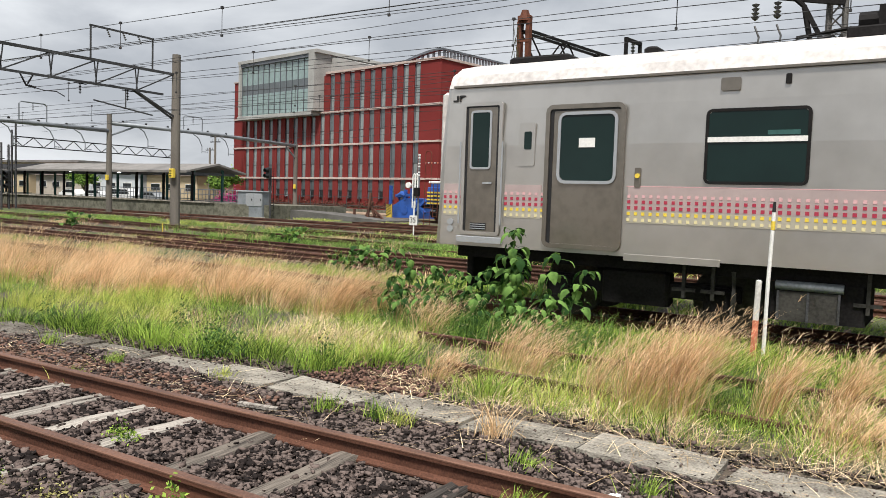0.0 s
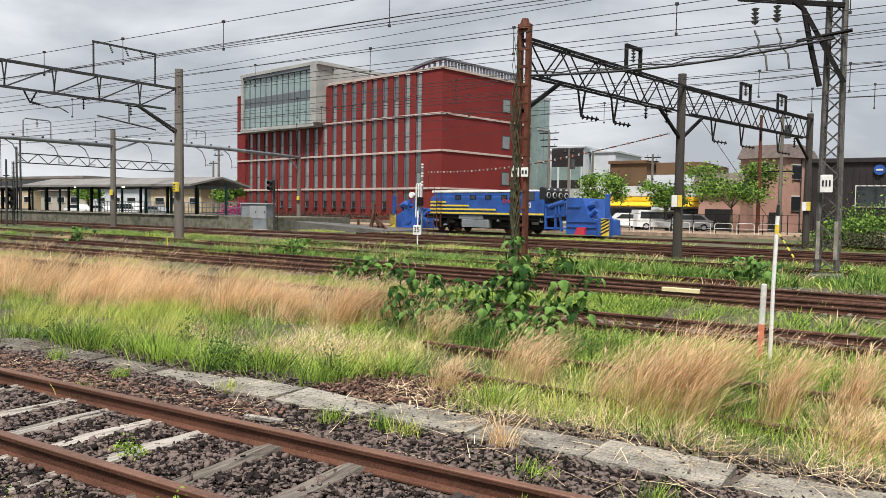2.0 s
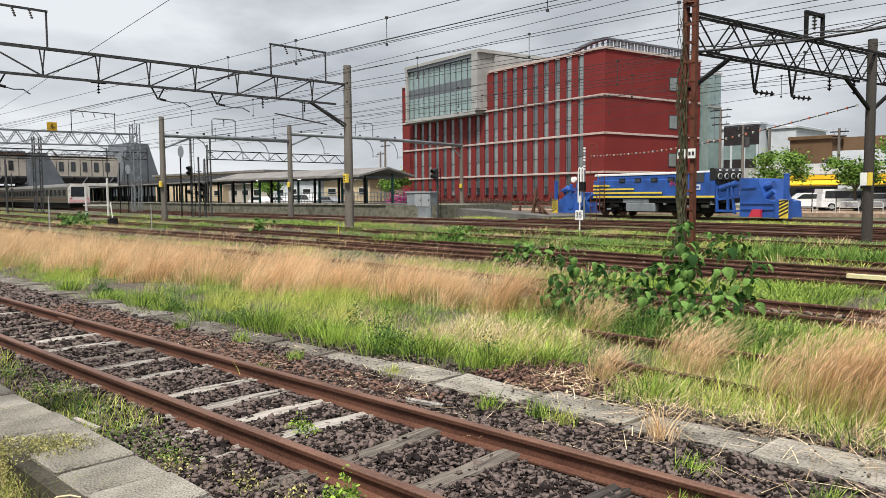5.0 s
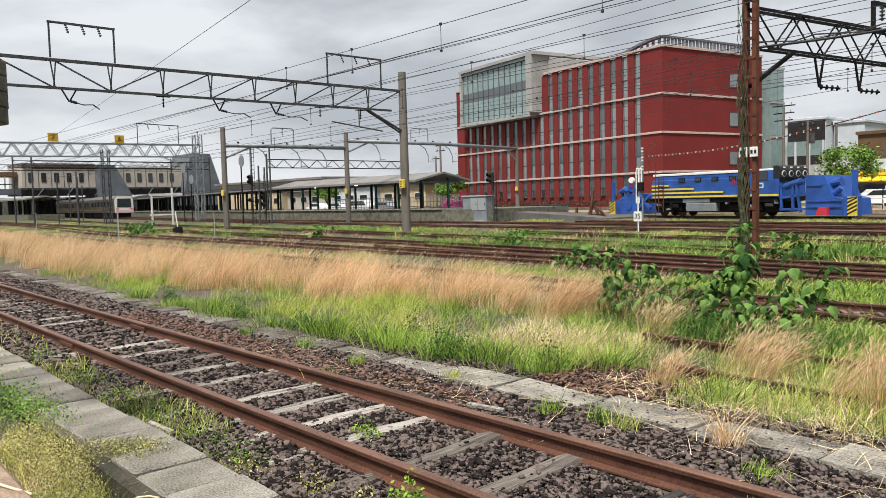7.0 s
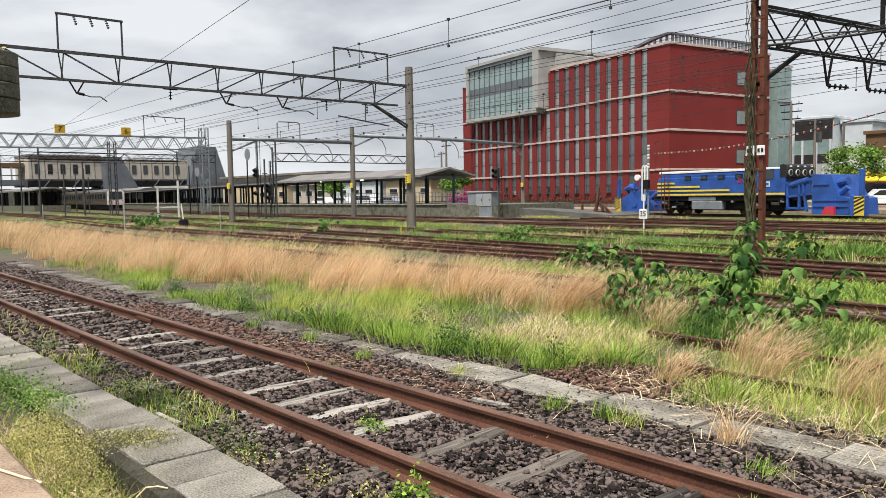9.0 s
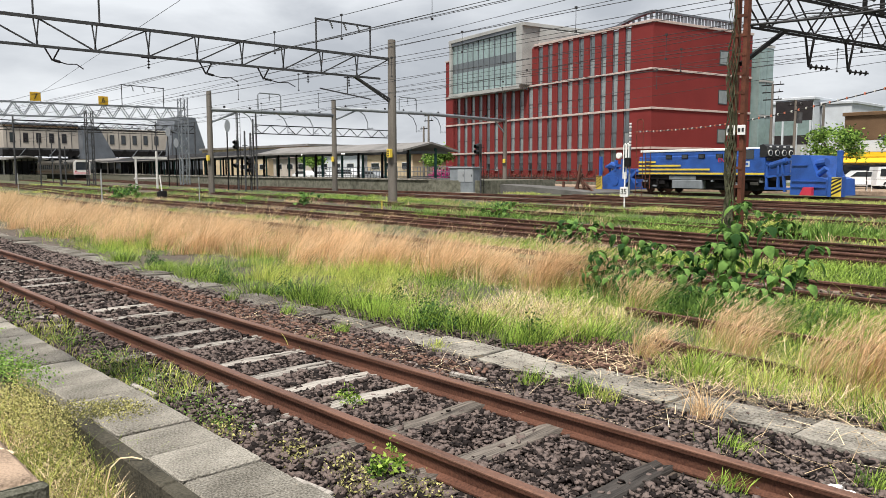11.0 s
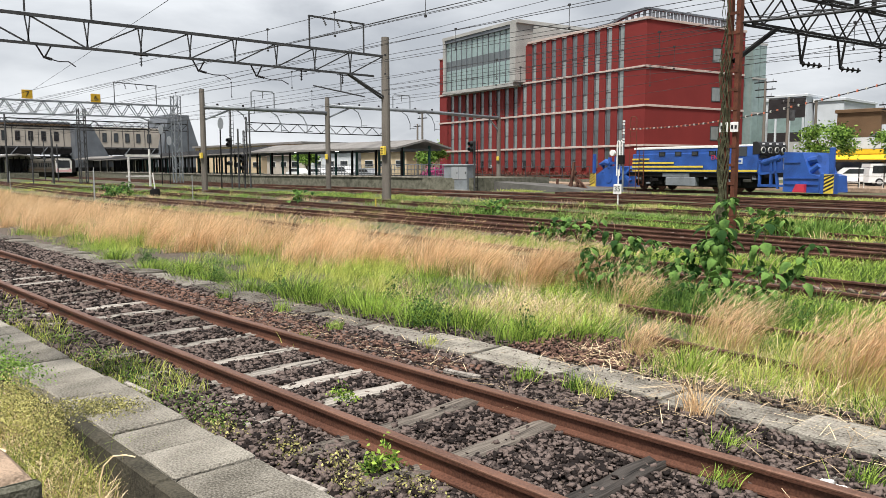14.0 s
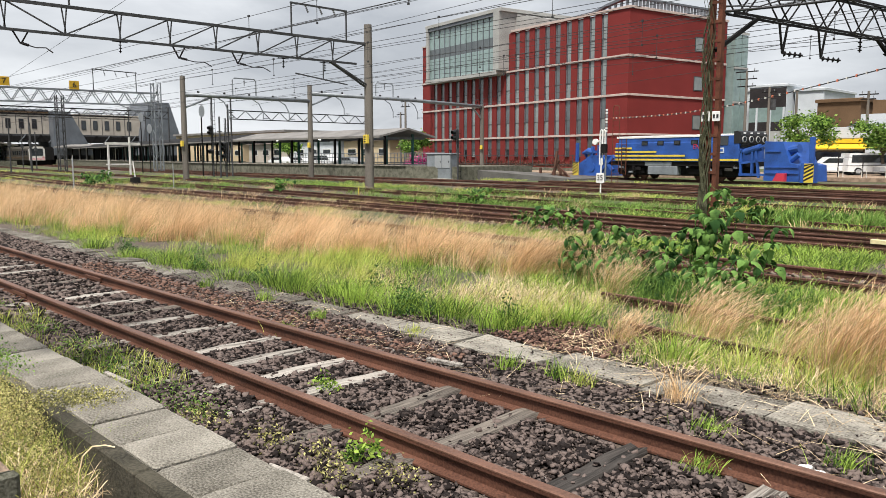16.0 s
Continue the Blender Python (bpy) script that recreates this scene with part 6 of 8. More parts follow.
def railcar():
    """Stainless diesel railcar, 19.7 m long; x from its trailing end, y across, z from the rail."""
    t = thing("railcar", "stainless steel diesel railcar with rows of pink, red and yellow squares", "train")
    L, W, z0, zs = 19.7, 1.4, 0.89, 3.12
    # cross-section of the shell, side and roof
    sec = [(-W, z0), (-W, 2.3), (-W + 0.03, 2.8), (-W + 0.06, zs)]
    rf = [(-W + 0.06, zs), (-W + 0.14, 3.3), (-W + 0.4, 3.46), (-0.6, 3.56), (0.6, 3.56), (W - 0.4, 3.46), (W - 0.14, 3.3), (W - 0.06, zs)]
    whole = sec + rf[1:-1] + [(W - 0.06, zs), (W - 0.03, 2.8), (W, 2.3), (W, z0)]
    b = Build()
    xs = (0.0, 0.1, L - 0.1, L)
    rings = []
    for x in xs:
        e = 0.0 if 0.05 < x < L - 0.05 else 0.1
        for y, z in whole:
            lean = (z - z0) / 2.7 * 0.12
            xx = x + lean if x < 1 else x - lean
            rings.append((xx, y * (1 - e * 0.7 / 1.4), z - (e * 0.4 if z > 3.2 else 0)))
    n = len(whole)
    f = [tuple(range(n)), tuple(reversed(range(3 * n, 4 * n)))]
    for i in range(3):
        f += [(i * n + j, i * n + (j + 1) % n, (i + 1) * n + (j + 1) % n, (i + 1) * n + j) for j in range(n)]
    b.add(rings, f)
    part("body", b, M_TRAIN, t, "brushed stainless body shell")
    b = Build()
    ro = [(y * 1.004, z + 0.006) for y, z in rf]
    v = [(x + 0.12 if x < 1 else x - 0.12, y, z) for x in (0.03, L - 0.03) for y, z in ro]
    m = len(ro)
    b.add(v, [tuple(range(m)), tuple(reversed(range(m, 2 * m)))] + [(i, i + 1, m + i + 1, m + i) for i in range(m - 1)])
    part("roof", b, M_ROOF, t, "pale dusty roof")
    for s in (-1, 1):
        part("gutter", Build().bar((0.25, s * (W - 0.035), zs + 0.02), (L - 0.25, s * (W - 0.035), zs + 0.02), 0.03, 0.03), M_TRAINDOOR, t)
    Y = -W - 0.005
    # dark end edge and gangway face
    part("end_edge", Build().bar((0.13, -W + 0.03, 0.92), (0.24, -W + 0.09, 3.1), 0.025, 0.05), M_BLACK, t)
    part("end_face", Build().box(-0.05, -1.25, 1.0, 0.1, 1.25, 3.1, 0.04), M_ROOF, t, "pale end face")
    part("gangway", Build().box(-0.16, -0.45, 0.95, 0.0, 0.45, 2.95, 0.03), M_DARKST, t)
    for fx in (lambda x: x, lambda x: L - x):
        a = lambda p, q: (min(fx(p), fx(q)), max(fx(p), fx(q)))
        for s, face in ((-1, Y), ):
            # crew door
            q0, q1 = a(0.46, 1.1)
            d = part("crew_door", slab_panel(Build(), q0 + 0.05, q1 - 0.05, 1.08, 2.86, face, 0.012, 0.03), M_TRAINDOOR, t, "grey crew door")
            part("door_frame", frame_ring(q0, q1, 1.05, 2.9, face, 0.05, 0.03, 0.05), M_TRAIN, d)
            part("door_window", slab_panel(Build(), q0 + 0.16, q1 - 0.2, 2.0, 2.76, face - 0.012, 0.008, 0.04), M_TRAINWIN, d, "tall dark door window")
            part("window_rim", frame_ring(q0 + 0.13, q1 - 0.17, 1.97, 2.79, face - 0.012, 0.03, 0.014, 0.05), M_CARG, d)
            part("handle", Build().bar((q0 + 0.36, face - 0.03, 1.78), (q0 + 0.5, face - 0.03, 1.78), 0.025), M_CARG, d)
            part("grille", Build().box(q0 + 0.17, face - 0.025, 1.12, q0 + 0.42, face - 0.01, 1.22), M_BLACK, d)
            for k in range(3):
                part("slat", Build().box(q0 + 0.17, face - 0.032, 1.135 + k * 0.03, q0 + 0.42, face - 0.025, 1.147 + k * 0.03), M_CARG, d)
            part("door_gap", Build().box(q0 + 0.05, face - 0.016, 1.1, q0 + 0.085, face - 0.004, 2.85).box(q1 - 0.085, face - 0.016, 1.1, q1 - 0.05, face - 0.004, 2.85).box(q0 + 0.085, face - 0.016, 2.83, q1 - 0.085, face - 0.004, 2.85), M_BLACK, d, "dark gap round the door")
            part("grab_rail", Build().tube([(q0 - 0.02, face - 0.04, 1.2), (q0 - 0.02, face - 0.04, 2.35)], 0.013, 6), M_CARG, d)
            part("grab_rail", Build().tube([(q1 + 0.02, face - 0.04, 1.2), (q1 + 0.02, face - 0.04, 2.35)], 0.013, 6), M_CARG, d)
            part("step", Build().box(q0 - 0.06, face - 0.03, 0.94, q1 + 0.05, face, 1.03, 0.01), M_CARG, t)
            # side lamp panel
            q0, q1 = a(1.36, 1.6)
            p_ = part("panel", slab_panel(Build(), q0, q1, 2.02, 2.6, face, 0.01, 0.03), M_TRAIN, t)
            part("panel_window", slab_panel(Build(), q0 + 0.08, q1 - 0.05, 2.24, 2.48, face - 0.01, 0.006, 0.02), M_TRAINWIN, p_)
            # passenger door
            q0, q1 = a(1.76, 2.86)
            d = part("passenger_door", slab_panel(Build(), q0 + 0.1, q1 - 0.04, 0.98, 2.76, face + 0.004, 0.01, 0.08), M_TRAINDOOR, t, "grey sliding door with a big window")
            part("door_frame", frame_ring(q0, q1, 0.94, 2.82, face, 0.06, 0.03, 0.1), M_TRAINDOOR, d)
            part("door_window", slab_panel(Build(), q0 + 0.22, q1 - 0.14, 1.83, 2.68, face - 0.008, 0.006, 0.09), M_TRAINWIN, d, "dark green-tinted window")
            part("window_rim", frame_ring(q0 + 0.18, q1 - 0.1, 1.79, 2.72, face - 0.008, 0.04, 0.02, 0.11), M_CARG, d)
            part("door_gap", Build().box(q0 + 0.06, face - 0.012, 0.98, q0 + 0.11, face - 0.003, 2.76).box(q0 + 0.11, face - 0.012, 2.735, q1 - 0.06, face - 0.003, 2.76), M_BLACK, d, "dark gap beside the sliding door")
            part("paper", Build().box(q0 + 0.48, face - 0.022, 2.26, q0 + 0.7, face - 0.0145, 2.38), M_WHITEP, d, "white sheet in the window")
            part("door_button", slab_panel(Build(), a(3.0, 3.08)[0], a(3.0, 3.08)[1], 1.76, 2.0, face, 0.012, 0.015), M_TRAINDOOR, t)
            part("button", Build().tube([(fx(3.04), face - 0.012, 1.9), (fx(3.04), face - 0.03, 1.9)], 0.03, 12), M_YELLOW, t, "round yellow door button")
            # small square vent and fitting high on the wall
            q0, q1 = a(3.98, 4.2)
            part("vent", slab_panel(Build(), q0, q1, 2.9, 3.05, face + 0.05, 0.03, 0.02), M_TRAINDOOR, t)
            part("fitting", Build().box(a(4.68, 4.74)[0], face + 0.02, 2.95, a(4.68, 4.74)[1], face + 0.06, 3.06, 0.01), M_DARKST, t)
            # oval plates at the corner
            for z in (1.22, 1.12):
                part("oval_plate", Build().tube([(fx(0.28), face - 0.008, z), (fx(0.28), face, z)], 0.05, 14), M_CARG, t)
    # side windows
    for x0 in (3.87, 6.05, 8.25, 10.45, 12.65, 14.8):
        x1 = x0 + 1.08
        w = part("side_window", slab_panel(Build(), x0, x1, 1.84, 2.66, Y, 0.008, 0.06), M_TRAINWIN, t, "dark green-tinted side window")
        part("window_rim", frame_ring(x0 - 0.03, x1 + 0.03, 1.81, 2.69, Y, 0.035, 0.014, 0.07), M_DARKST, w)
        part("window_bar", Build().box(x0, Y - 0.022, 2.3, x1, Y - 0.008, 2.36), M_WHITEP, w, "pale window bar")
        part("seat_back", Build().box(x0 + 0.66, Y - 0.0125, 2.38, x0 + 1.0, Y - 0.008, 2.43), M_TEAL, w)
    # rows of coloured squares between the fittings
    part("stripe_line", Build().box(2.9, Y - 0.003, 1.765, L - 2.9, Y, 1.775), M_PINK, t)
    b = Build()
    for a0, a1 in ((0.16, 0.44), (1.16, 1.72), (2.92, L - 2.92)):
        b.box(a0, Y - 0.0015, 1.467, a1, Y + 0.004, 1.765)
    part("tint_band", b, mat("pale_pink_film", (0.55, 0.44, 0.425), 0.4, 0.5, 0.06, 1, 6, 0), t, "pale pink film band")
    b = Build()
    for a0, a1 in ((0.16, 0.44), (1.16, 1.72), (2.92, L - 2.92)):
        b.box(a0, Y - 0.0015, 1.315, a1, Y + 0.004, 1.465)
    part("tint_band", b, mat("pale_yellow_film", (0.56, 0.52, 0.42), 0.4, 0.5, 0.06, 1, 6, 0), t, "pale yellow film band")
    # operator mark as two plain shapes
    part("mark", Build().box(0.3, Y + 0.035, 2.93, 0.325, Y + 0.045, 3.02).box(0.24, Y + 0.035, 2.93, 0.3, Y + 0.045, 2.955), M_BLACK, t)
    part("mark", Build().box(0.345, Y + 0.035, 2.93, 0.37, Y + 0.045, 3.02).box(0.37, Y + 0.035, 2.995, 0.44, Y + 0.045, 3.02), M_BLACK, t)
    part("skirt_plate", Build().box(2.9, Y - 0.004, 0.84, 4.08, Y + 0.02, 0.925, 0.004), M_TRAIN, t)
    # roof gear
    part("roof_box", Build().box(0.75, -0.7, 3.55, 1.7, 0.7, 3.64, 0.03), M_DARKST, t)
    part("exhaust", Build().box(2.6, -0.2, 3.55, 2.8, 0.2, 3.74, 0.03), M_DARKST, t)
    b = Build().box(5.2, -0.9, 3.5, 6.2, 0.9, 3.62, 0.02).tube([(5.3, -0.7, 3.7), (6.1, -0.7, 3.7)], 0.1, 10).box(5.5, -0.8, 3.6, 5.62, -0.6, 3.85).box(5.85, -0.8, 3.6, 5.95, -0.6, 3.82)
    part("roof_gear", b, M_DARKST, t, "dark rooftop radio gear")
    for x0 in (8.0, 11.5, 15.0):
        part("air_conditioner", Build().box(x0, -0.9, 3.53, x0 + 2.2, 0.9, 3.75, 0.06), M_ROOF, t)
    # underfloor
    part("underframe", Build().box(0.3, -1.2, 0.72, L - 0.3, 1.2, 0.9), M_UNDER, t)
    part("snow_guard", Build().box(0.3, -0.95, 0.25, 0.42, 0.95, 0.85, 0.02), M_UNDER, t, "dark end snow guard")
    for bx in (2.95, L - 2.95):
        part("bogie_frame", Build().box(bx - 1.3, -1.06, 0.42, bx + 1.3, -0.9, 0.62, 0.03).box(bx - 0.45, -1.12, 0.3, bx + 0.45, -0.86, 0.75, 0.04), M_UNDER, t)
        for wx in (-1.05, 1.05):
            for s in (-0.565, 0.565):
                part("wheel", Build().tube([(bx + wx, s - 0.065, 0.43), (bx + wx, s + 0.065, 0.43)], 0.43, 22), M_UNDERG, t)
            part("axle_box", Build().box(bx + wx - 0.16, -1.16, 0.3, bx + wx + 0.16, -0.92, 0.6, 0.04), M_UNDER, t)
    part("radiator", Build().box(4.7, -1.27, 0.28, 5.35, -1.22, 0.62, 0.01), M_UNDERG, t, "brown-grey underfloor radiator")
    for x in (4.7, 5.015, 5.33):
        part("radiator_bar", Build().box(x, -1.285, 0.28, x + 0.025, -1.27, 0.62), M_GREYST, t)
    part("air_tank", Build().tube([(4.68, -1.25, 0.68), (5.38, -1.25, 0.68)], 0.055, 12), M_GALV, t, "pale cylindrical air tank", True)
    part("hose", Build().tube([(4.2, -1.2, 0.78), (4.22, -1.24, 0.5), (4.2, -1.2, 0.25)], 0.03, 6), M_UNDERG, t)
    for x in (3.6, 3.95, 5.6):
        part("bracket", Build().box(x, -1.24, 0.42, x + 0.04, -1.18, 0.86).box(x - 0.12, -1.24, 0.5, x + 0.16, -1.2, 0.54), M_UNDERG, t)
    rr = random.Random(5)
    x = 4.6
    while x < L - 5:
        w_, h_ = rr.uniform(0.5, 1.3), rr.uniform(0.3, 0.52)
        part("equipment_box", Build().box(x, -1.22, 0.74 - h_, x + w_, -0.2, 0.74, 0.03), M_UNDERG if rr.random() < 0.5 else M_UNDER, t)
        x += w_ + rr.uniform(0.06, 0.3)
    return t


train = railcar()
for ob in train.children_recursive:
    ob.data.transform(Matrix.Scale(1.033, 4))
    if ob.name.split(".")[0] not in ("wheel", "axle_box", "bogie_frame"):
        ob.data.transform(Matrix.Translation((0, 0, 0.035)))
# rows of coloured squares between the doors, each piece on one shared mesh a row
for z, m_, h in ((1.645, M_PINK, 0.019), (1.577, M_CRIMSON, 0.02), (1.503, M_CRIMSON, 0.021), (1.43, M_YELLOW, 0.02), (1.352, M_LYELLOW, 0.019)):
    me = Build().box(0, -0.006, -h * 1.033, h * 2.066, -0.0005, h * 1.033).mesh("colour_square", m_)
    rest = Build()
    for a0, a1 in ((0.16, 0.44), (1.16, 1.72), (2.92, 16.78), (17.98, 18.54), (19.26, 19.54)):
        x = a0
        while x < a1:
            q = (x * 1.033, -1.405 * 1.033, z * 1.033 + 0.035)
            if x < 6.9:
                share("colour_square", me, train, pose(*q))
            else:
                rest.box(q[0], q[1] - 0.006, q[2] - h * 1.033, q[0] + h * 2.066, q[1] - 0.0005, q[2] + h * 1.033)
            x += 0.093
    part("colour_squares", rest, m_, train, "further row of small painted squares")["kind"] = "stuff"


def far_train():
    t = thing("departing_train", "grey commuter train with a pink and white end", "train")
    for c in range(3):
        x1 = -c * 20.0
        x0 = x1 - 19.6
        sec = [(-1.4, 0.9), (-1.4, 3.1), (-1.1, 3.5), (0, 3.62), (1.1, 3.5), (1.4, 3.1), (1.4, 0.9)]
        body = part("coach", Build().prism(sec, "x", x0, x1), M_TRAINDOOR, t, "grey stainless coach")
        part("belt", Build().box(x0, -1.42, 1.25, x1, -1.405, 1.4), M_BROWNW, body)
        part("under", Build().box(x0 + 0.3, -1.1, 0.2, x1 - 0.3, 1.1, 0.9), M_UNDER, body)
        for k in range(7):
            part("side_window", Build().box(x0 + 1.2 + k * 2.6, -1.415, 1.9, x0 + 2.8 + k * 2.6, -1.402, 2.7), M_GLASSDK, body)
    f = part("end_face", Build().prism([(-1.35, 0.85), (1.35, 0.85), (1.38, 2.9), (1.0, 3.45), (-1.0, 3.45), (-1.38, 2.9)], "x", 0.0, 0.25), M_OFFW, t, "white end with a pink lower panel")
    part("end_window", Build().prism([(-1.05, 1.75), (1.05, 1.75), (1.0, 3.1), (-1.0, 3.1)], "x", 0.25, 0.28), M_GLASSDK, f)
    part("pink_panel", Build().box(0.25, -1.3, 0.95, 0.275, 1.3, 1.35), M_PINK, f)
    for s in (-1, 1):
        part("tail_lamp", Build().box(0.27, s * 1.05 - 0.16, 1.42, 0.3, s * 1.05 + 0.16, 1.58), M_RED, f)
    return t


leaving = far_train()
# a dark train that stands in the station
st = thing("standing_train", "dark brown train standing at the platform", "train", pose(-166, 50.8, HEAD, 0, 0, -7))
part("coach", Build().prism([(-1.4, 0.9), (-1.4, 3.1), (-1.1, 3.5), (1.1, 3.5), (1.4, 3.1), (1.4, 0.9)], "x", -40, 0), M_DARKST, st)
part("belt", Build().box(-40, -1.43, 1.2, 0, -1.41, 1.7), M_RUSTDK, st)
part("under", Build().box(-39.5, -1.1, 0.0, -0.5, 1.1, 0.9), M_UNDER, st)
for k in range(12):
    part("side_window", Build().box(-38 + k * 3.1, -1.425, 1.95, -36 + k * 3.1, -1.412, 2.7), M_GLASSDK, st)


# ---- vegetation ----
WIND = np.array([0.84, 0.54])


def scatter(n, x0, x1, y0, y1, patch=None, seed=1.0):
    """Random points; patch thins them into drifts."""
    P = np.stack([RNG.uniform(x0, x1, n), RNG.uniform(y0, y1, n)], 1)
    if patch is not None:
        q = np.sin(P[:, 0] * 0.9 * patch + seed) + np.sin(P[:, 1] * 2.1 * patch + seed * 2 + np.sin(P[:, 0] * 0.5)) + np.sin((P[:, 0] + P[:, 1]) * 1.7 * patch + seed * 3)
        P = P[q + RNG.normal(0, 0.7, n) > -0.3]
    return P


def meadow(name, P, h, w, lean, material, label, spread=0.3, droop=0.5, z=0.0):
    n = len(P)
    base = np.concatenate([P, (rise(P[:, 0], P[:, 1]) + z)[:, None]], 1)
    tall = RNG.uniform(h[0], h[1], n)
    wave = 0.75 + 0.35 * np.sin(P[:, 0] * 1.3 + P[:, 1] * 2.2) + RNG.normal(0, 0.15, n)
    off = WIND[None] * (tall * lean * wave)[:, None] + RNG.normal(0, spread, (n, 2)) * tall[:, None]
    me = blades(name, base, tall, off, RNG.uniform(w[0], w[1], n), material, droop)
    return tagged(new(name, me), label, "grass", kind="stuff")


def plumes(name, base, tall, off, droop, per, length, material):
    """Feathery seed heads: short fine blades along the upper part of each stem."""
    k = np.repeat(np.arange(len(base)), per)
    n = len(k)
    u = RNG.uniform(0.62, 1.0, n)
    p = base[k].copy()
    p[:, :2] += off[k] * (u ** (1 + droop))[:, None]
    p[:, 2] += tall[k] * (u - 0.14 * droop * u * u)
    size = RNG.uniform(length[0], length[1], n)
    way = off[k] / np.maximum(tall[k], 0.05)[:, None]
    lean = (way * 0.9 + RNG.normal(0, 0.35, (n, 2))) * size[:, None]
    return blades(name, p, size * RNG.uniform(0.3, 0.9, n), lean, RNG.uniform(0.0035, 0.006, n), material, 0.4)


# tall dry grass in a long drift of tufts
def tufted(name, C, per, rad, h, w, lean, material, label, spread=0.1, droop=0.7, jitter=0.3, cat="grass", vary=(0.55, 1.08), heads=0):
    """Tufts round the centres C: each has its own height and lean; heads adds seed heads to every stem."""
    m = len(C)
    k = np.repeat(np.arange(m), per)
    n = len(k)
    q = RNG.normal(0, 1, (n, 2)) * rad
    P = C[k] + q
    hh = RNG.uniform(h[0], h[1], m)[k] * RNG.uniform(vary[0], vary[1], n)
    ll = np.clip(RNG.normal(lean, lean * jitter, m), 0.02, 1.2)[k]
    off = WIND[None] * (hh * ll)[:, None] + q * 0.5 + RNG.normal(0, spread, (n, 2)) * hh[:, None]
    base = np.concatenate([P, (rise(P[:, 0], P[:, 1]) - 0.01)[:, None]], 1)
    me = blades(name, base, hh, off, RNG.uniform(w[0], w[1], n), material, droop)
    if heads:
        top = new("grass_plume", plumes("grass_plume", base[::2], hh[::2], off[::2], droop, heads, (0.05, 0.12), M_SEED))
        tagged(top, "feathery pale seed heads of tall dry grass", cat, kind="stuff")
    return tagged(new(name, me), label, cat, kind="stuff")


def drift(n, x0, x1):
    x = RNG.uniform(x0, x1, n)
    lo = np.interp(x, [-60, -30, -23, -20, -14, -9.2, -7.6], [7.0, 6.4, 5.9, 6.4, 7.5, 8.4, 8.7]) + 0.25 * np.sin(x * 1.7) + 0.2 * np.sin(x * 4.1)
    hi = np.interp(x, [-60, -30, -20, -14, -9, -8], [12.5, 10.6, 10.3, 10.0, 9.6, 9.2])
    return np.stack([x, lo + (hi - lo) * RNG.beta(1.1, 1.3, n)], 1)


tufted("tall_dry_grass", drift(560, -30, -8.25), 74, 0.1, (0.45, 0.97), (0.003, 0.007), 0.5, M_TAN, "tall tan dry grass bent by the wind", 0.16, 0.9, 0.4, vary=(0.35, 1.15), heads=2)
tufted("tall_dry_grass", drift(300, -64, -30), 55, 0.2, (0.6, 0.95), (0.009, 0.016), 0.5, M_TAN, "tall tan dry grass bent by the wind")
tufted("dry_grass_base", drift(390, -30, -8.2), 24, 0.16, (0.2, 0.45), (0.004, 0.008), 0.2, M_STRAW, "straw-coloured dead grass stems", 0.3)
tufted("green_grass", drift(165, -30, -8.2), 40, 0.12, (0.2, 0.45), (0.005, 0.01), 0.25, M_GRASS, "green blades among dry grass", 0.2)
# short green strip past the trough lids
C = np.concatenate([scatter(520, -24, -5.1, 5.6, 8.5, 0.7), scatter(330, -3.65, 3, 5.8, 9.2, 0.8, 2.0), scatter(260, -9.0, -3.9, 6.8, 9.6, 0.7, 3.0)])
tufted("green_grass", C, 46, 0.1, (0.1, 0.32), (0.003, 0.008), 0.15, M_GRASS, "short fresh green grass along the disused track", 0.45, 0.6, 0.5, vary=(0.25, 1.2))
C = np.concatenate([scatter(190, -22, -5.0, 5.7, 8.4, 0.9, 4.0), scatter(300, -12, -5.0, 6.0, 8.8, 0.9, 4.0), scatter(330, -3.75, 3, 5.9, 9.4, 0.9, 5.0)])
tufted("yellow_green_grass", C, 40, 0.1, (0.14, 0.42), (0.003, 0.007), 0.3, M_GRASSY, "yellowish green grass with dry tips", 0.4, 0.7, 0.5, vary=(0.25, 1.2))
C = np.concatenate([scatter(200, -9, -4.9, 6.2, 8.3, 1.0, 6.0), scatter(230, -3.75, 2.5, 5.7, 7.4, 1.0, 7.0)])
tufted("straw_grass", C, 34, 0.13, (0.08, 0.28), (0.004, 0.007), 0.3, M_STRAW, "matted straw and dead grass", 0.6)
C = np.concatenate([scatter(200, -24, -5.1, 5.6, 8.4, 0.9, 12.0), scatter(240, -3.65, 3, 5.8, 9.2, 0.9, 13.0)])
tufted("dark_green_grass", C, 40, 0.12, (0.08, 0.22), (0.005, 0.01), 0.2, M_WEEDG, "darker green grass in the sward", 0.35)
# ragged front edge with darker tufts
C = np.array([(-6.6, 5.75), (-7.4, 5.7), (-8.6, 5.6), (-10.0, 5.5), (-11.5, 5.5), (-13.5, 5.45), (-5.25, 5.95), (-4.9, 6.5), (-15.5, 5.5), (-3.35, 6.1), (-6.0, 5.95), (-8.0, 5.85), (-9.2, 5.75), (-12.4, 5.6)])
tufted("green_tufts", C, 300, 0.16, (0.18, 0.38), (0.005, 0.011), 0.15, M_GRASS, "ragged green tufts at the edge of the lids", 0.35)
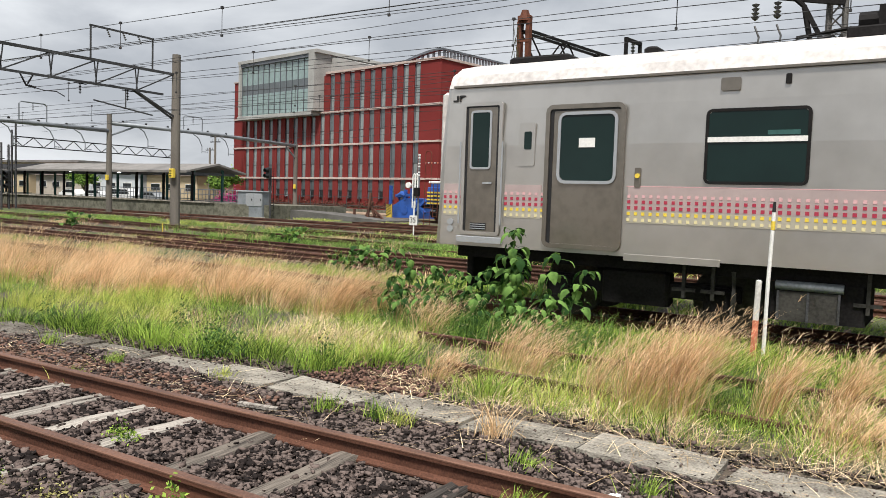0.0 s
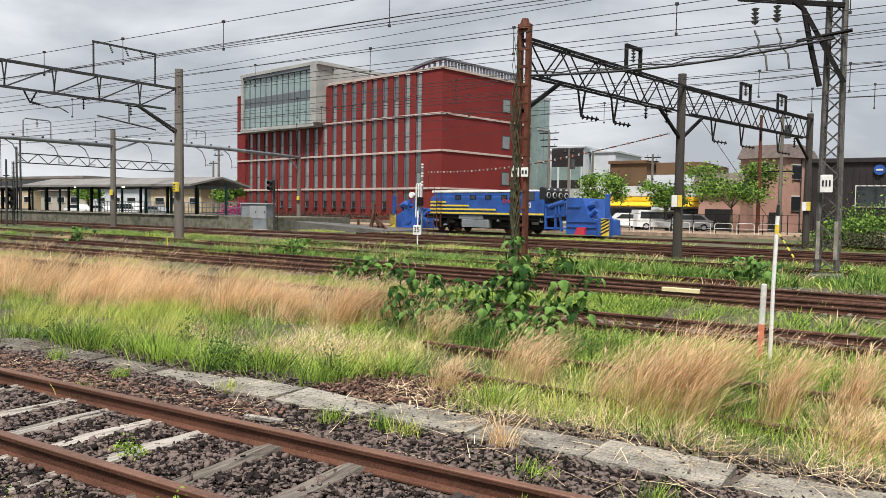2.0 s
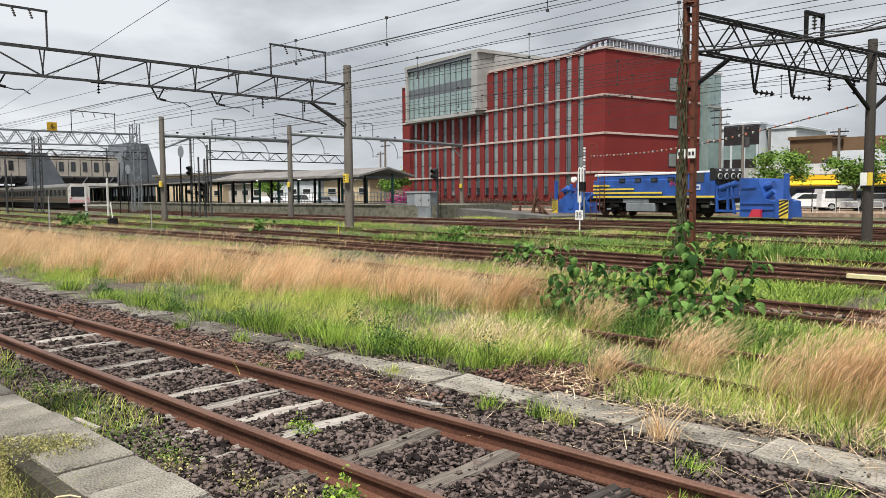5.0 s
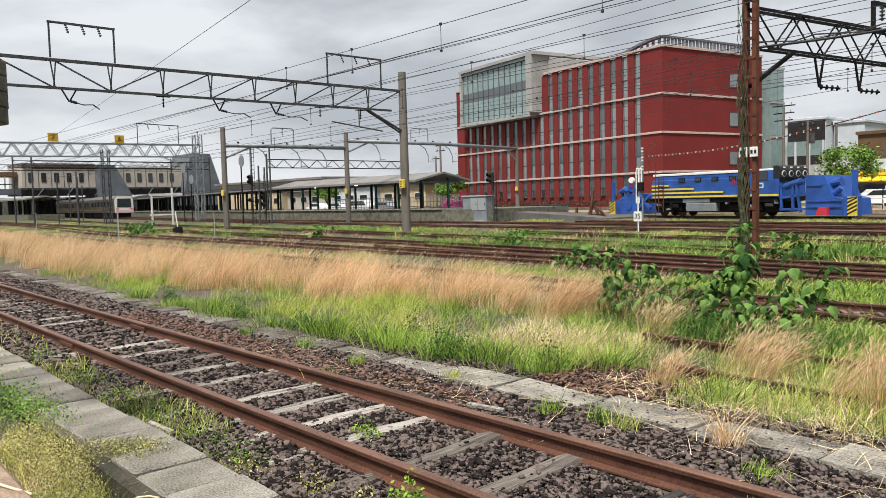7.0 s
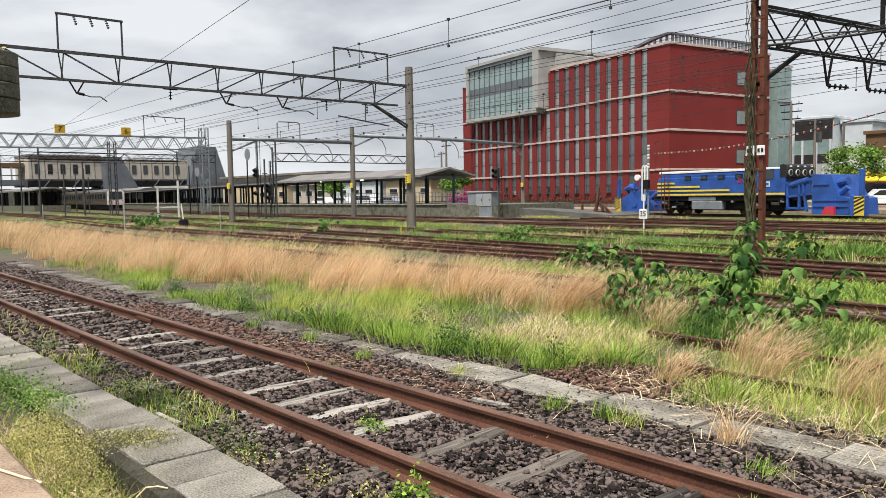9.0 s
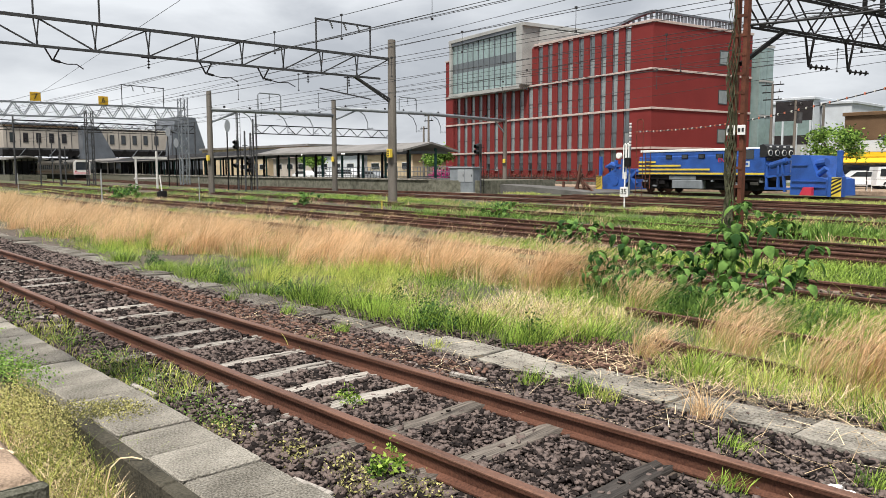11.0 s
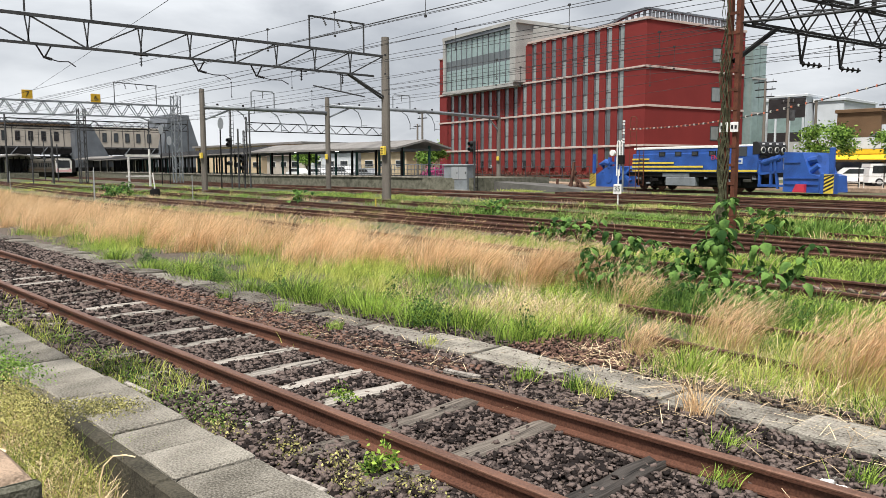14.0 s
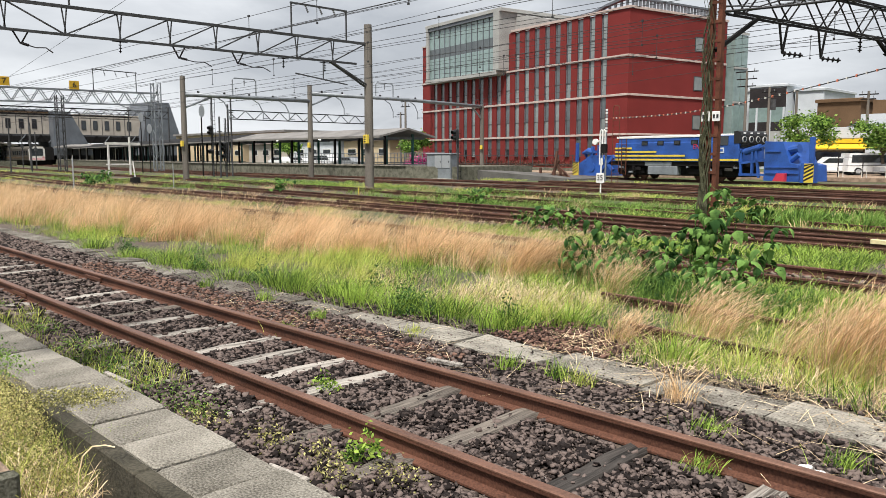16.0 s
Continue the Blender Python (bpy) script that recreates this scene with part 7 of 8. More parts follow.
# low grass round and between the yard tracks
C = np.concatenate([scatter(330, -14, 4, 12.1, 14.4, 0.6, 1.5), scatter(160, -34, -12, 12.9, 14.8, 0.6, 2.5), scatter(260, -8.5, 4, 9.0, 10.4), scatter(260, -7.5, 4, 8.0, 9.6), scatter(160, -9, -4, 12.0, 14.6)])
tufted("green_grass", C, 40, 0.16, (0.1, 0.24), (0.008, 0.015), 0.25, M_GRASS, "low green grass between yard tracks", 0.3)
C = np.concatenate([scatter(330, -24, 3, 19.6, 22.6, 0.4, 1.1), scatter(300, -16, 4, 23.0, 29.0, 0.35, 2.1), scatter(300, -45, -14, 21.0, 30.0, 0.35, 3.1), scatter(220, -75, -35, 19.0, 31.0, 0.3, 4.1)])
tufted("green_weeds", C, 34, 0.28, (0.14, 0.36), (0.014, 0.03), 0.2, M_WEEDG, "patches of green weeds in the yard", 0.3)
C = np.concatenate([scatter(260, -13, 4, 19.5, 28.0, 0.4, 5.5), scatter(220, -40, 0, 42.0, 46.0, 0.3, 6.5), scatter(330, -110, -45, 15.0, 32.0, 0.3, 7.5), scatter(220, -45, -12, 27, 31, 0.4, 8.5)])
tufted("yellow_green_weeds", C, 30, 0.3, (0.1, 0.28), (0.014, 0.03), 0.25, M_GRASSY, "yellowish green weeds between the main tracks", 0.3)
C = np.concatenate([scatter(150, -32, 2, 19.0, 30.0, 0.5, 9.5), scatter(120, -60, -20, 16.5, 25.0, 0.5, 10.5), scatter(90, -24, 0, 12.4, 14.0, 0.5, 11.5)])
tufted("dry_weeds", C, 26, 0.2, (0.15, 0.42), (0.01, 0.02), 0.35, M_TAN, "thin dry weeds among the rails", 0.25)
C = np.concatenate([scatter(240, -30, 4, 14.2, 19.4, 0.4, 21.0), scatter(150, -26, 3, 10.2, 12.4, 0.5, 22.0), scatter(150, -60, -26, 13.0, 22.0, 0.4, 23.0)])
tufted("track_weeds", C, 26, 0.2, (0.08, 0.24), (0.008, 0.016), 0.25, M_GRASSY, "thin yellow-green weeds among the yard rails", 0.4, 0.6, 0.4, vary=(0.3, 1.15))
C = scatter(120, -9, 6, 20.2, 21.9, 0.3, 0.3)
tufted("dark_green_weeds", C, 44, 0.22, (0.3, 0.62), (0.016, 0.035), 0.12, M_WEEDG, "tall green weeds beside the lattice mast", 0.25)
# fallen stems over the lids and ballast
P = np.concatenate([scatter(900, -4.5, 1.5, 5.3, 6.2), scatter(300, -9, 1.5, 4.2, 5.2)])
base = np.concatenate([P, np.full((len(P), 1), 0.05)], 1)
L = RNG.uniform(0.08, 0.5, len(P))
a = RNG.uniform(0, 6.28, len(P))
me = blades("fallen_stems", base, RNG.uniform(0.0, 0.04, len(P)), np.stack([np.cos(a), np.sin(a)], 1) * L[:, None], RNG.uniform(0.004, 0.008, len(P)), M_STRAW)
tagged(new("fallen_stems", me), "fallen pale stems lying on ballast and lids", "dry stems", kind="stuff")
# little tufts in the ballast
for cx, cy, hh, m_, nm in ((-4.15, 4.75, 0.18, M_GRASS, "green"), (-3.7, 4.82, 0.2, M_GRASS, "green"), (-3.45, 4.8, 0.16, M_GRASSY, "yellowish"), (-2.25, 4.55, 0.14, M_GRASS, "green"), (-1.45, 4.55, 0.16, M_GRASS, "green"), (-6.9, 4.75, 0.16, M_GRASS, "green"), (-8.2, 4.9, 0.18, M_GRASS, "green"), (-9.6, 4.85, 0.2, M_GRASS, "green"), (-5.6, 5.0, 0.14, M_GRASSY, "yellowish"), (-2.0, 3.95, 0.12, M_GRASS, "green"), (-6.6, 4.1, 0.15, M_GRASSY, "yellowish"), (-2.7, 4.98, 0.3, M_TAN, "dry tan")):
    P = np.stack([RNG.normal(cx, 0.06, 90), RNG.normal(cy, 0.05, 90), np.zeros(90)], 1)
    t_ = RNG.uniform(0.5, 1.1, 90) * hh
    me = blades("grass_tuft", P, t_, RNG.normal(0, 0.4, (90, 2)) * t_[:, None] + WIND * 0.03, RNG.uniform(0.004, 0.008, 90), m_)
    tagged(new("grass_tuft", me), nm + " grass tuft growing in the ballast", "grass tuft", "tufts in the ballast", "stuff")

# separate clumps of tall dry grass that rock in the wind
CLUMPS = []
for cx, cy, n, rad, hh, ln in ((-7.29, 8.55, 1100, 0.36, 0.85, 0.5), (-6.79, 8.87, 400, 0.26, 0.8, 0.5), (-6.03, 8.63, 260, 0.26, 0.7, 0.45), (-5.46, 8.24, 240, 0.24, 0.65, 0.45), (-3.82, 7.24, 240, 0.22, 0.62, 0.6), (-3.41, 6.89, 220, 0.22, 0.6, 0.6), (-4.0, 6.2, 200, 0.18, 0.42, 0.5),
                          (-2.14, 6.45, 560, 0.22, 0.9, 0.5), (-1.83, 6.51, 620, 0.22, 0.95, 0.46), (-2.58, 6.59, 200, 0.2, 0.7, 0.6), (-1.14, 6.78, 300, 0.14, 0.82, 0.4), (-0.67, 6.95, 300, 0.15, 0.85, 0.42), (-0.51, 6.27, 300, 0.28, 0.42, 0.4), (0.27, 6.60, 380, 0.22, 0.7, 0.45), (1.00, 6.62, 500, 0.3, 0.85, 0.5), (1.0, 6.8, 600, 0.3, 0.9, 0.5)):
    cl = thing("dry_grass_clump", "clump of tan dry grass leaning in the wind", "grass clump", pose(cx, cy, 0), "dry grass clumps")
    for nm, m_, share_, h2, l2, sp in (("stem_tuft", M_TAN, 0.8, 1.0, 1.0, 0.13), ("base_straw", M_STRAW, 0.5, 0.42, 0.5, 0.5), ("green_tuft", M_GRASSY, 0.35, 0.55, 0.6, 0.25)):
        k = int(n * share_)
        P = np.stack([RNG.normal(0, rad * 0.42, k), RNG.normal(0, rad * 0.36, k), np.zeros(k) - 0.02], 1)
        t_ = RNG.triangular(0.25, 0.8, 1.25, k) * hh * h2
        off = WIND[None] * (t_ * ln * l2 * RNG.normal(1.05, 0.35, k))[:, None] + P[:, :2] * 0.7 + RNG.normal(0, sp, (k, 2)) * t_[:, None]
        ob = new(nm, blades(nm, P, t_, off, RNG.uniform(0.0025, 0.006, k), m_, 1.0))
        ob.parent = cl
        if nm == "stem_tuft":
            ob = new("plume", plumes("plume", P, t_, off, 1.0, 4, (0.05, 0.11), M_SEED))
            ob.parent = cl
            ob["kind"] = "stuff"
    CLUMPS.append(cl)


# ---- broad-leaved bush before the yard track ----
def leaf_mesh(seed, size):
    """A broad leaf with a pointed tip and shallow lobes, folded along its rib and drooping."""
    r = random.Random(seed)
    b = Build()
    n = 9
    o = []
    for i in range(n):
        u = i / (n - 1)
        w = size * 0.4 * (math.sin(math.pi * min(1, u ** 0.62)) ** 0.75 + 0.02) * (1.12 if i in (2, 5) else 0.9) * r.uniform(0.9, 1.08)
        o.append((u * size, w, -0.5 * size * u * u + 0.1 * size * math.sin(u * 3)))
    v = [(x, 0, z) for x, w, z in o] + [(x - 0.1 * w, w, z - 0.28 * w) for x, w, z in o] + [(x - 0.1 * w, -w, z - 0.28 * w) for x, w, z in o]
    f = []
    for i in range(n - 1):
        f += [(i, i + 1, n + i + 1, n + i), (2 * n + i, 2 * n + i + 1, i + 1, i)]
    return b.add(v, f).mesh("leaf", M_LEAF)


LEAVES = [leaf_mesh(i, s) for i, s in enumerate((0.085, 0.11, 0.135, 0.165))]
bush = thing("broad_leaf_bush", "dark green bush with large drooping leaves among the grass", "bush", pose(-5.02, 8.85, 0))
sprigs = []
rb = random.Random(21)
# stem foot, height and number of leaf whorls
SPRIGS = [(-1.2, 0.0, 0.9, 4), (-0.95, 0.1, 0.8, 4), (-1.45, -0.1, 0.62, 3), (-0.55, -0.05, 0.78, 3), (-0.25, 0.15, 0.72, 3), (0.05, 0.0, 0.85, 3), (0.34, 0.1, 1.36, 5), (0.5, 0.0, 1.0, 4), (0.2, 0.2, 1.05, 3), (0.95, 0.0, 1.08, 3), (1.15, 0.1, 0.9, 3), (1.05, -0.2, 0.55, 2), (0.5, -0.3, 0.5, 3), (-0.7, -0.3, 0.5, 3), (0.0, -0.25, 0.5, 3), (-1.75, 0.2, 0.45, 2), (-1.1, -0.25, 0.5, 3), (0.75, -0.4, 0.45, 2)]
for bx, by, top, whorls in SPRIGS:
    sp = Build()
    pts = [Vector((0, 0, 0))]
    for k in range(6):
        pts.append(pts[-1] + Vector((rb.uniform(-0.03, 0.06), rb.uniform(-0.04, 0.04), top / 6)))
    sp.tube(pts, 0.011, 5, 0.004)
    leaves = []
    for j in range(whorls):
        u = 1.0 - j * 0.62 / whorls
        i = min(5, int(u * 6))
        p = pts[i].lerp(pts[i + 1], u * 6 - i)
        turn = rb.uniform(0, 360)
        for k in range(rb.randint(6, 8)):
            yaw = turn + k * 137.5
            out = rb.uniform(0.02, 0.06) if j == 0 and k < 3 else rb.uniform(0.05, 0.2)
            q = p + Vector((math.cos(radians(yaw)) * out, math.sin(radians(yaw)) * out, rb.uniform(-0.04, 0.07)))
            sp.tube([tuple(p), tuple(q)], 0.003, 4, 0.002)
            leaves.append((q, yaw, rb.uniform(10, 75)))
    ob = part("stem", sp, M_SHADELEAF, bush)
    ob.matrix_basis = pose(bx, by, 0)
    sprigs.append(ob)
    for q, yaw, tilt in leaves:
        share("leaf", LEAVES[rb.randrange(4)], ob, pose(q.x, q.y, q.z, rb.uniform(-20, 20), tilt, yaw))
for bx, by, s in ((-10.6, 14.0, 0.9), (-11.6, 14.2, 0.7), (-19.5, 20.5, 0.9), (-52.0, 19.5, 1.2), (-48.5, 17.2, 1.1), (-50.0, 18.0, 1.0), (-9.0, 20.0, 1.0), (-3.9, 20.2, 1.0), (-33.0, 20.8, 1.0)):
    w = thing("leafy_weed", "low leafy green weed beside the rails", "weed", pose(bx, by, 0), "leafy weeds")
    for j in range(4):
        sp = Build().tube([(0, 0, 0), (rb.uniform(-0.2, 0.2), rb.uniform(-0.2, 0.2), 0.55 * s)], 0.012, 5, 0.005)
        ob = part("stem", sp, M_GRASS, w)
        for k in range(16):
            ob2 = share("leaf", LEAVES[rb.randrange(4)], ob, pose(rb.gauss(0, 0.28 * s), rb.gauss(0, 0.25 * s), rb.uniform(0.1, 0.75) * s, rb.uniform(-35, 35), rb.uniform(-10, 45), rb.uniform(0, 360)) @ Matrix.Scale(1.5 * s, 4))


# ---- small-leaved weeds on the platform and by the siding ----
def leafy(name, centres, n, rad, h, size, material, label, category="weed", z=0.0):
    """Many small leaves on thin stems, in mounds round the centres."""
    C = np.array(centres)[RNG.integers(0, len(centres), n)]
    q = RNG.normal(0, 1, (n, 3))
    q[:, 2] = np.abs(q[:, 2]) * np.exp(-0.4 * (q[:, 0] ** 2 + q[:, 1] ** 2))
    p = np.stack([C[:, 0] + q[:, 0] * rad, C[:, 1] + q[:, 1] * rad * 0.6, z + C[:, 2] + np.abs(q[:, 2]) * h * 0.6], 1)
    u = RNG.normal(0, 1, (n, 3))
    u /= np.linalg.norm(u, axis=1)[:, None]
    w = np.cross(u, RNG.normal(0, 1, (n, 3)))
    w /= np.linalg.norm(w, axis=1)[:, None]
    s = RNG.uniform(0.6, 1.2, n)[:, None] * size
    v = np.stack([p - u * s, p + w * s * 0.5, p + u * s, p - w * s * 0.5], 1).reshape(-1, 3)
    me = raw_mesh(name, v, [np.arange(n * 4).reshape(-1, 4)], material)
    return tagged(new(name, me), label, category, kind="stuff")


leafy("dark_weeds", [(-6.55, 5.72, 0.0), (-6.4, 5.8, 0.05), (-6.7, 5.85, 0.02), (-9.6, 5.7, 0), (-11.4, 5.65, 0), (-5.3, 6.1, 0), (-14.6, 5.8, 0), (-7.9, 6.4, 0)], 3600, 0.15, 0.3, 0.02, M_SHADELEAF, "dark leafy weeds in the green grass strip")
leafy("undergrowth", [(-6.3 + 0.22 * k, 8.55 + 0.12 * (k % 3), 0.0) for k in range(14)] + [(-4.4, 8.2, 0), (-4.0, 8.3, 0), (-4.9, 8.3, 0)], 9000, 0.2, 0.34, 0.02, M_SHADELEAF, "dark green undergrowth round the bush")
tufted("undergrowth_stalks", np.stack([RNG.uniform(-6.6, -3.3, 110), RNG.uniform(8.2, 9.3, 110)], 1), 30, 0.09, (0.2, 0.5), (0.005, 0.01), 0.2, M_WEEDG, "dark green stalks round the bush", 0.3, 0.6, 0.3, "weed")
leafy("platform_weeds", [(-4.3, 1.22, 0.02), (-4.6, 1.22, 0.1), (-4.9, 1.3, 0.16), (-5.2, 1.3, 0.18), (-5.5, 1.25, 0.2), (-5.8, 1.3, 0.2), (-4.1, 1.2, -0.05)], 11000, 0.17, 0.17, 0.009, M_WEED, "yellow-green creeping weed spilling over the platform edge")
leafy("platform_weeds", [(-5.0, 1.62, 0.25), (-4.95, 1.75, 0.25), (-5.1, 1.5, 0.25)], 2200, 0.14, 0.05, 0.009, M_WEED, "yellowed weed lying on the slabs")
leafy("platform_weeds", [(-6.3, 1.4, 0.24), (-6.8, 1.3, 0.26), (-7.4, 1.2, 0.26), (-8.2, 1.2, 0.26), (-9.5, 1.2, 0.26)], 7000, 0.22, 0.26, 0.012, M_WEEDG, "green weeds along the platform slabs")
leafy("siding_weeds", [(-6.2, 2.35, 0.02), (-6.7, 2.4, 0.02), (-7.3, 2.4, 0.02), (-5.5, 2.35, 0.02), (-8.4, 2.4, 0.02), (-4.9, 2.35, 0), (-10.2, 2.4, 0)], 3600, 0.22, 0.12, 0.011, M_WEEDG, "low green weeds between platform and rail")
leafy("siding_weeds", [(-4.75, 2.3, 0.02), (-4.1, 2.45, 0.0), (-3.6, 2.5, 0), (-3.35, 2.4, 0), (-3.1, 2.65, 0)], 1500, 0.13, 0.12, 0.012, M_WEED, "yellowish low weeds in the ballast")
C = np.stack([RNG.uniform(-6.4, -4.05, 170), RNG.uniform(1.03, 1.45, 170)], 1)
tufted("dry_weed_stalks", C, 20, 0.07, (0.06, 0.3), (0.0025, 0.005), 0.1, M_STRAW, "pale dry stalks tangled in the creeping weed", 0.9, 0.6, 0.3, "weed")
C = np.stack([RNG.uniform(-5.3, -4.7, 16), RNG.uniform(1.4, 1.75, 16)], 1)
tufted("dry_weed_stalks", C, 24, 0.05, (0.04, 0.1), (0.0025, 0.005), 1.0, M_GRASSY, "yellow stalks lying over the slabs", 1.2, 0.6, 0.3, "weed")
C = np.stack([RNG.uniform(-6.2, -4.05, 60), RNG.uniform(1.05, 1.4, 60)], 1)
tufted("platform_weed_stalks", C, 22, 0.06, (0.14, 0.4), (0.003, 0.006), 0.15, M_GRASSY, "thin stalks among the creeping weed", 0.5, 0.6, 0.3, "weed")
P = np.concatenate([scatter(1500, -9.5, -5.6, 2.1, 2.7, 1.2), scatter(900, -9, -5.8, 0.95, 1.45, 1.0), scatter(700, -24, -9, 2.1, 2.75, 1.0)])
meadow("siding_grass", P, (0.05, 0.15), (0.004, 0.009), 0.15, M_GRASSY, "thin grass between platform and siding", 0.4, 0.5, 0.02)
P = np.stack([RNG.normal(-4.42, 0.05, 60), RNG.normal(3.15, 0.05, 60)], 1)
leafy("sleeper_weed", [(-4.7, 3.3, 0.05)], 260, 0.07, 0.1, 0.014, M_GRASS, "small fern-like weed between the rails")
leafy("rail_weed", [(-3.45, 2.62, 0.02), (-3.38, 2.68, 0.08)], 260, 0.05, 0.16, 0.02, M_GRASS, "small bright weed beside the rail")


# ---- trees and hedges ----
def tree(x, y, h, w, seed, label, mat_=None, n=3200, z0=0.28, name="street_tree", size=0.15):
    r = random.Random(seed)
    g = np.random.default_rng(seed)
    t = thing(name, label, "tree", pose(x, y, z0), "street trees")
    b = Build().tube([(0, 0, -0.2), (0.05, 0, h * 0.2), (r.uniform(-0.15, 0.15), 0, h * 0.42)], 0.15, 9, 0.1)
    tips = []
    for k in range(9):
        a = k * 2.4 + r.uniform(-0.4, 0.4)
        rad = w * r.uniform(0.22, 0.46)
        tip = Vector((math.cos(a) * rad, math.sin(a) * rad, h * r.uniform(0.55, 0.92)))
        b.tube([(0, 0, h * 0.36), (tip.x * 0.45, tip.y * 0.45, h * 0.36 + (tip.z - h * 0.36) * 0.65), tuple(tip)], 0.07, 6, 0.02)
        tips.append(tip)
        for j in range(2):
            q = tip + Vector((r.uniform(-1, 1), r.uniform(-1, 1), r.uniform(-0.4, 0.4))) * w * 0.13
            b.tube([tuple(tip.lerp(q, -0.6)), tuple(q)], 0.025, 5, 0.01)
            tips.append(q)
    part("trunk", b, M_BARK, t)
    T = np.array([tuple(q) for q in tips])
    c = T[g.integers(0, len(T), n)]
    q = g.normal(0, 1, (n, 3)) * np.array([w * 0.1, w * 0.1, h * 0.06])
    p = c + q
    u = g.normal(0, 1, (n, 3))
    u[:, 2] *= 0.5
    u /= np.linalg.norm(u, axis=1)[:, None]
    v_ = np.cross(u, g.normal(0, 1, (n, 3)))
    v_ /= np.linalg.norm(v_, axis=1)[:, None]
    s = g.uniform(0.6, 1.2, n)[:, None] * size
    v = np.stack([p - u * s, p + v_ * s * 0.55, p + u * s, p - v_ * s * 0.55], 1).reshape(-1, 3)
    ob = new("crown", raw_mesh("crown", v, [np.arange(n * 4).reshape(-1, 4)], mat_ or M_TREE))
    ob.parent = t
    return t


tree(-25.6, 66.5, 5.0, 4.2, 3, "young green street tree behind the snow plough")
tree(-19.7, 67.0, 4.4, 3.6, 4, "small spreading green street tree by the shop")
tree(-14.4, 67.5, 5.6, 6.2, 5, "broad green street tree before the salmon house", n=5200)
tree(-62.5, 56.0, 4.0, 3.0, 8, "small green tree beyond the platform")
tree(-99.0, 64.0, 4.0, 4.0, 9, "small green tree beyond the platform")
leafy("hedge", [(-4.2, 46, 0.6), (-3.4, 45.5, 0.9), (-2.6, 45, 1.0), (-1.6, 45, 1.1), (-0.6, 45, 1.2), (-4.6, 45.5, 0.2), (-3.0, 44.5, 0.2), (0.8, 45, 1.0)], 9000, 0.7, 1.3, 0.09, M_TREE, "overgrown green hedge beside the main line", "hedge")
leafy("dry_scrub", [(-4.6, 43.6, 0.1), (-3.4, 43.2, 0.3), (-2.2, 43.0, 0.3), (-1.0, 43.0, 0.3)], 3500, 0.6, 0.8, 0.07, M_VINE, "dry brown scrub under the hedge", "scrub")
leafy("azalea_bush", [(-57.0, 51.8, 0.9), (-56.0, 51.8, 1.0), (-58.0, 51.8, 0.9)], 2600, 0.5, 0.9, 0.1, M_FLOWER, "magenta flowering bush beyond the platform", "bush")
hedge_c = [(-42.3 - 0.983 * s + 0.2, 66 + 0.182 * s - 1.2, 0.7) for s in range(1, 37)]
leafy("low_hedge", hedge_c, 7000, 0.4, 0.8, 0.09, mat("dark_red_hedge", (0.1, 0.05, 0.035), 0.8, 0, 0.4, 2, 8, 0, (0.03, 0.028, 0.018), island=0.6), "dark reddish hedge along the red wall", "hedge")


# ---- lineside things ----
def marker(x, y, z, top_mat, label, w=0.022, lower=None):
    m_ = thing("marker_post", label, "post", pose(x, y, 0))
    part("shaft", Build().tube([(0, 0, -0.3), (0.01, 0, z * 0.5), (0.03, 0, z - 0.12)], w, 8), M_WHITEP, m_)
    part("tip", Build().tube([(0.03, 0, z - 0.12), (0.032, 0, z)], w * 1.02, 8, w * 0.7), top_mat, m_)
    return m_


mk = marker(-1.62, 9.4, 1.85, M_BLACK, "slim white marker post with a yellow collar")
part("collar", Build().tube([(0.027, 0, 1.53), (0.029, 0, 1.63)], 0.024, 8), M_YELLOW, mk, "yellow collar")
mk = thing("marker_post", "short red and white wooden marker post", "post", pose(-1.72, 9.34, 0.0, 0, 1.5, 0))
part("shaft", Build().box(-0.03, -0.03, -0.2, 0.03, 0.03, 0.5, 0.005), M_ORANGE, mk, "faded red lower half")
part("upper", Build().box(-0.03, -0.03, 0.5, 0.03, 0.03, 0.96, 0.012), M_OFFW, mk, "white upper half")

sg = thing("speed_sign", "white post with a white plate numbered 35", "sign", pose(-21.6, 31.5, 0))
part("post", Build().tube([(0, 0.05, -0.1), (0, 0.05, 1.68)], 0.035, 8), M_WHITEP, sg)
pl = part("plate", Build().box(-0.22, -0.02, 0.5, 0.22, 0.02, 0.98, 0.03), M_WHITEP, sg)
lettering("number", "35", 0.36, M_BLACK, pl, pose(0, -0.028, 0.74, 90, 0, 0))

cb = thing("relay_cabinet", "pale grey lineside relay cabinet on a concrete base", "cabinet", pose(-42.8, 41.3, 0, 0, 0, 8))
part("body", Build().box(-1.15, -0.4, 0.1, 1.15, 0.6, 1.95, 0.03), M_GALV, cb)
part("roof", Build().box(-1.22, -0.48, 1.95, 1.22, 0.68, 2.03, 0.02), M_CARG, cb)
for x0, x1 in ((-0.35, 0.3), (0.35, 1.1)):
    d = part("door", Build().box(x0, -0.43, 0.9, x1, -0.4, 1.85, 0.008), M_CARG, cb, "pale cabinet door")
    part("handle", Build().box(x1 - 0.12, -0.45, 1.3, x1 - 0.07, -0.43, 1.45), M_DARKST, d)
part("base", Build().box(-1.25, -0.5, -0.2, 1.25, 0.7, 0.1, 0.02), M_CONC, cb)


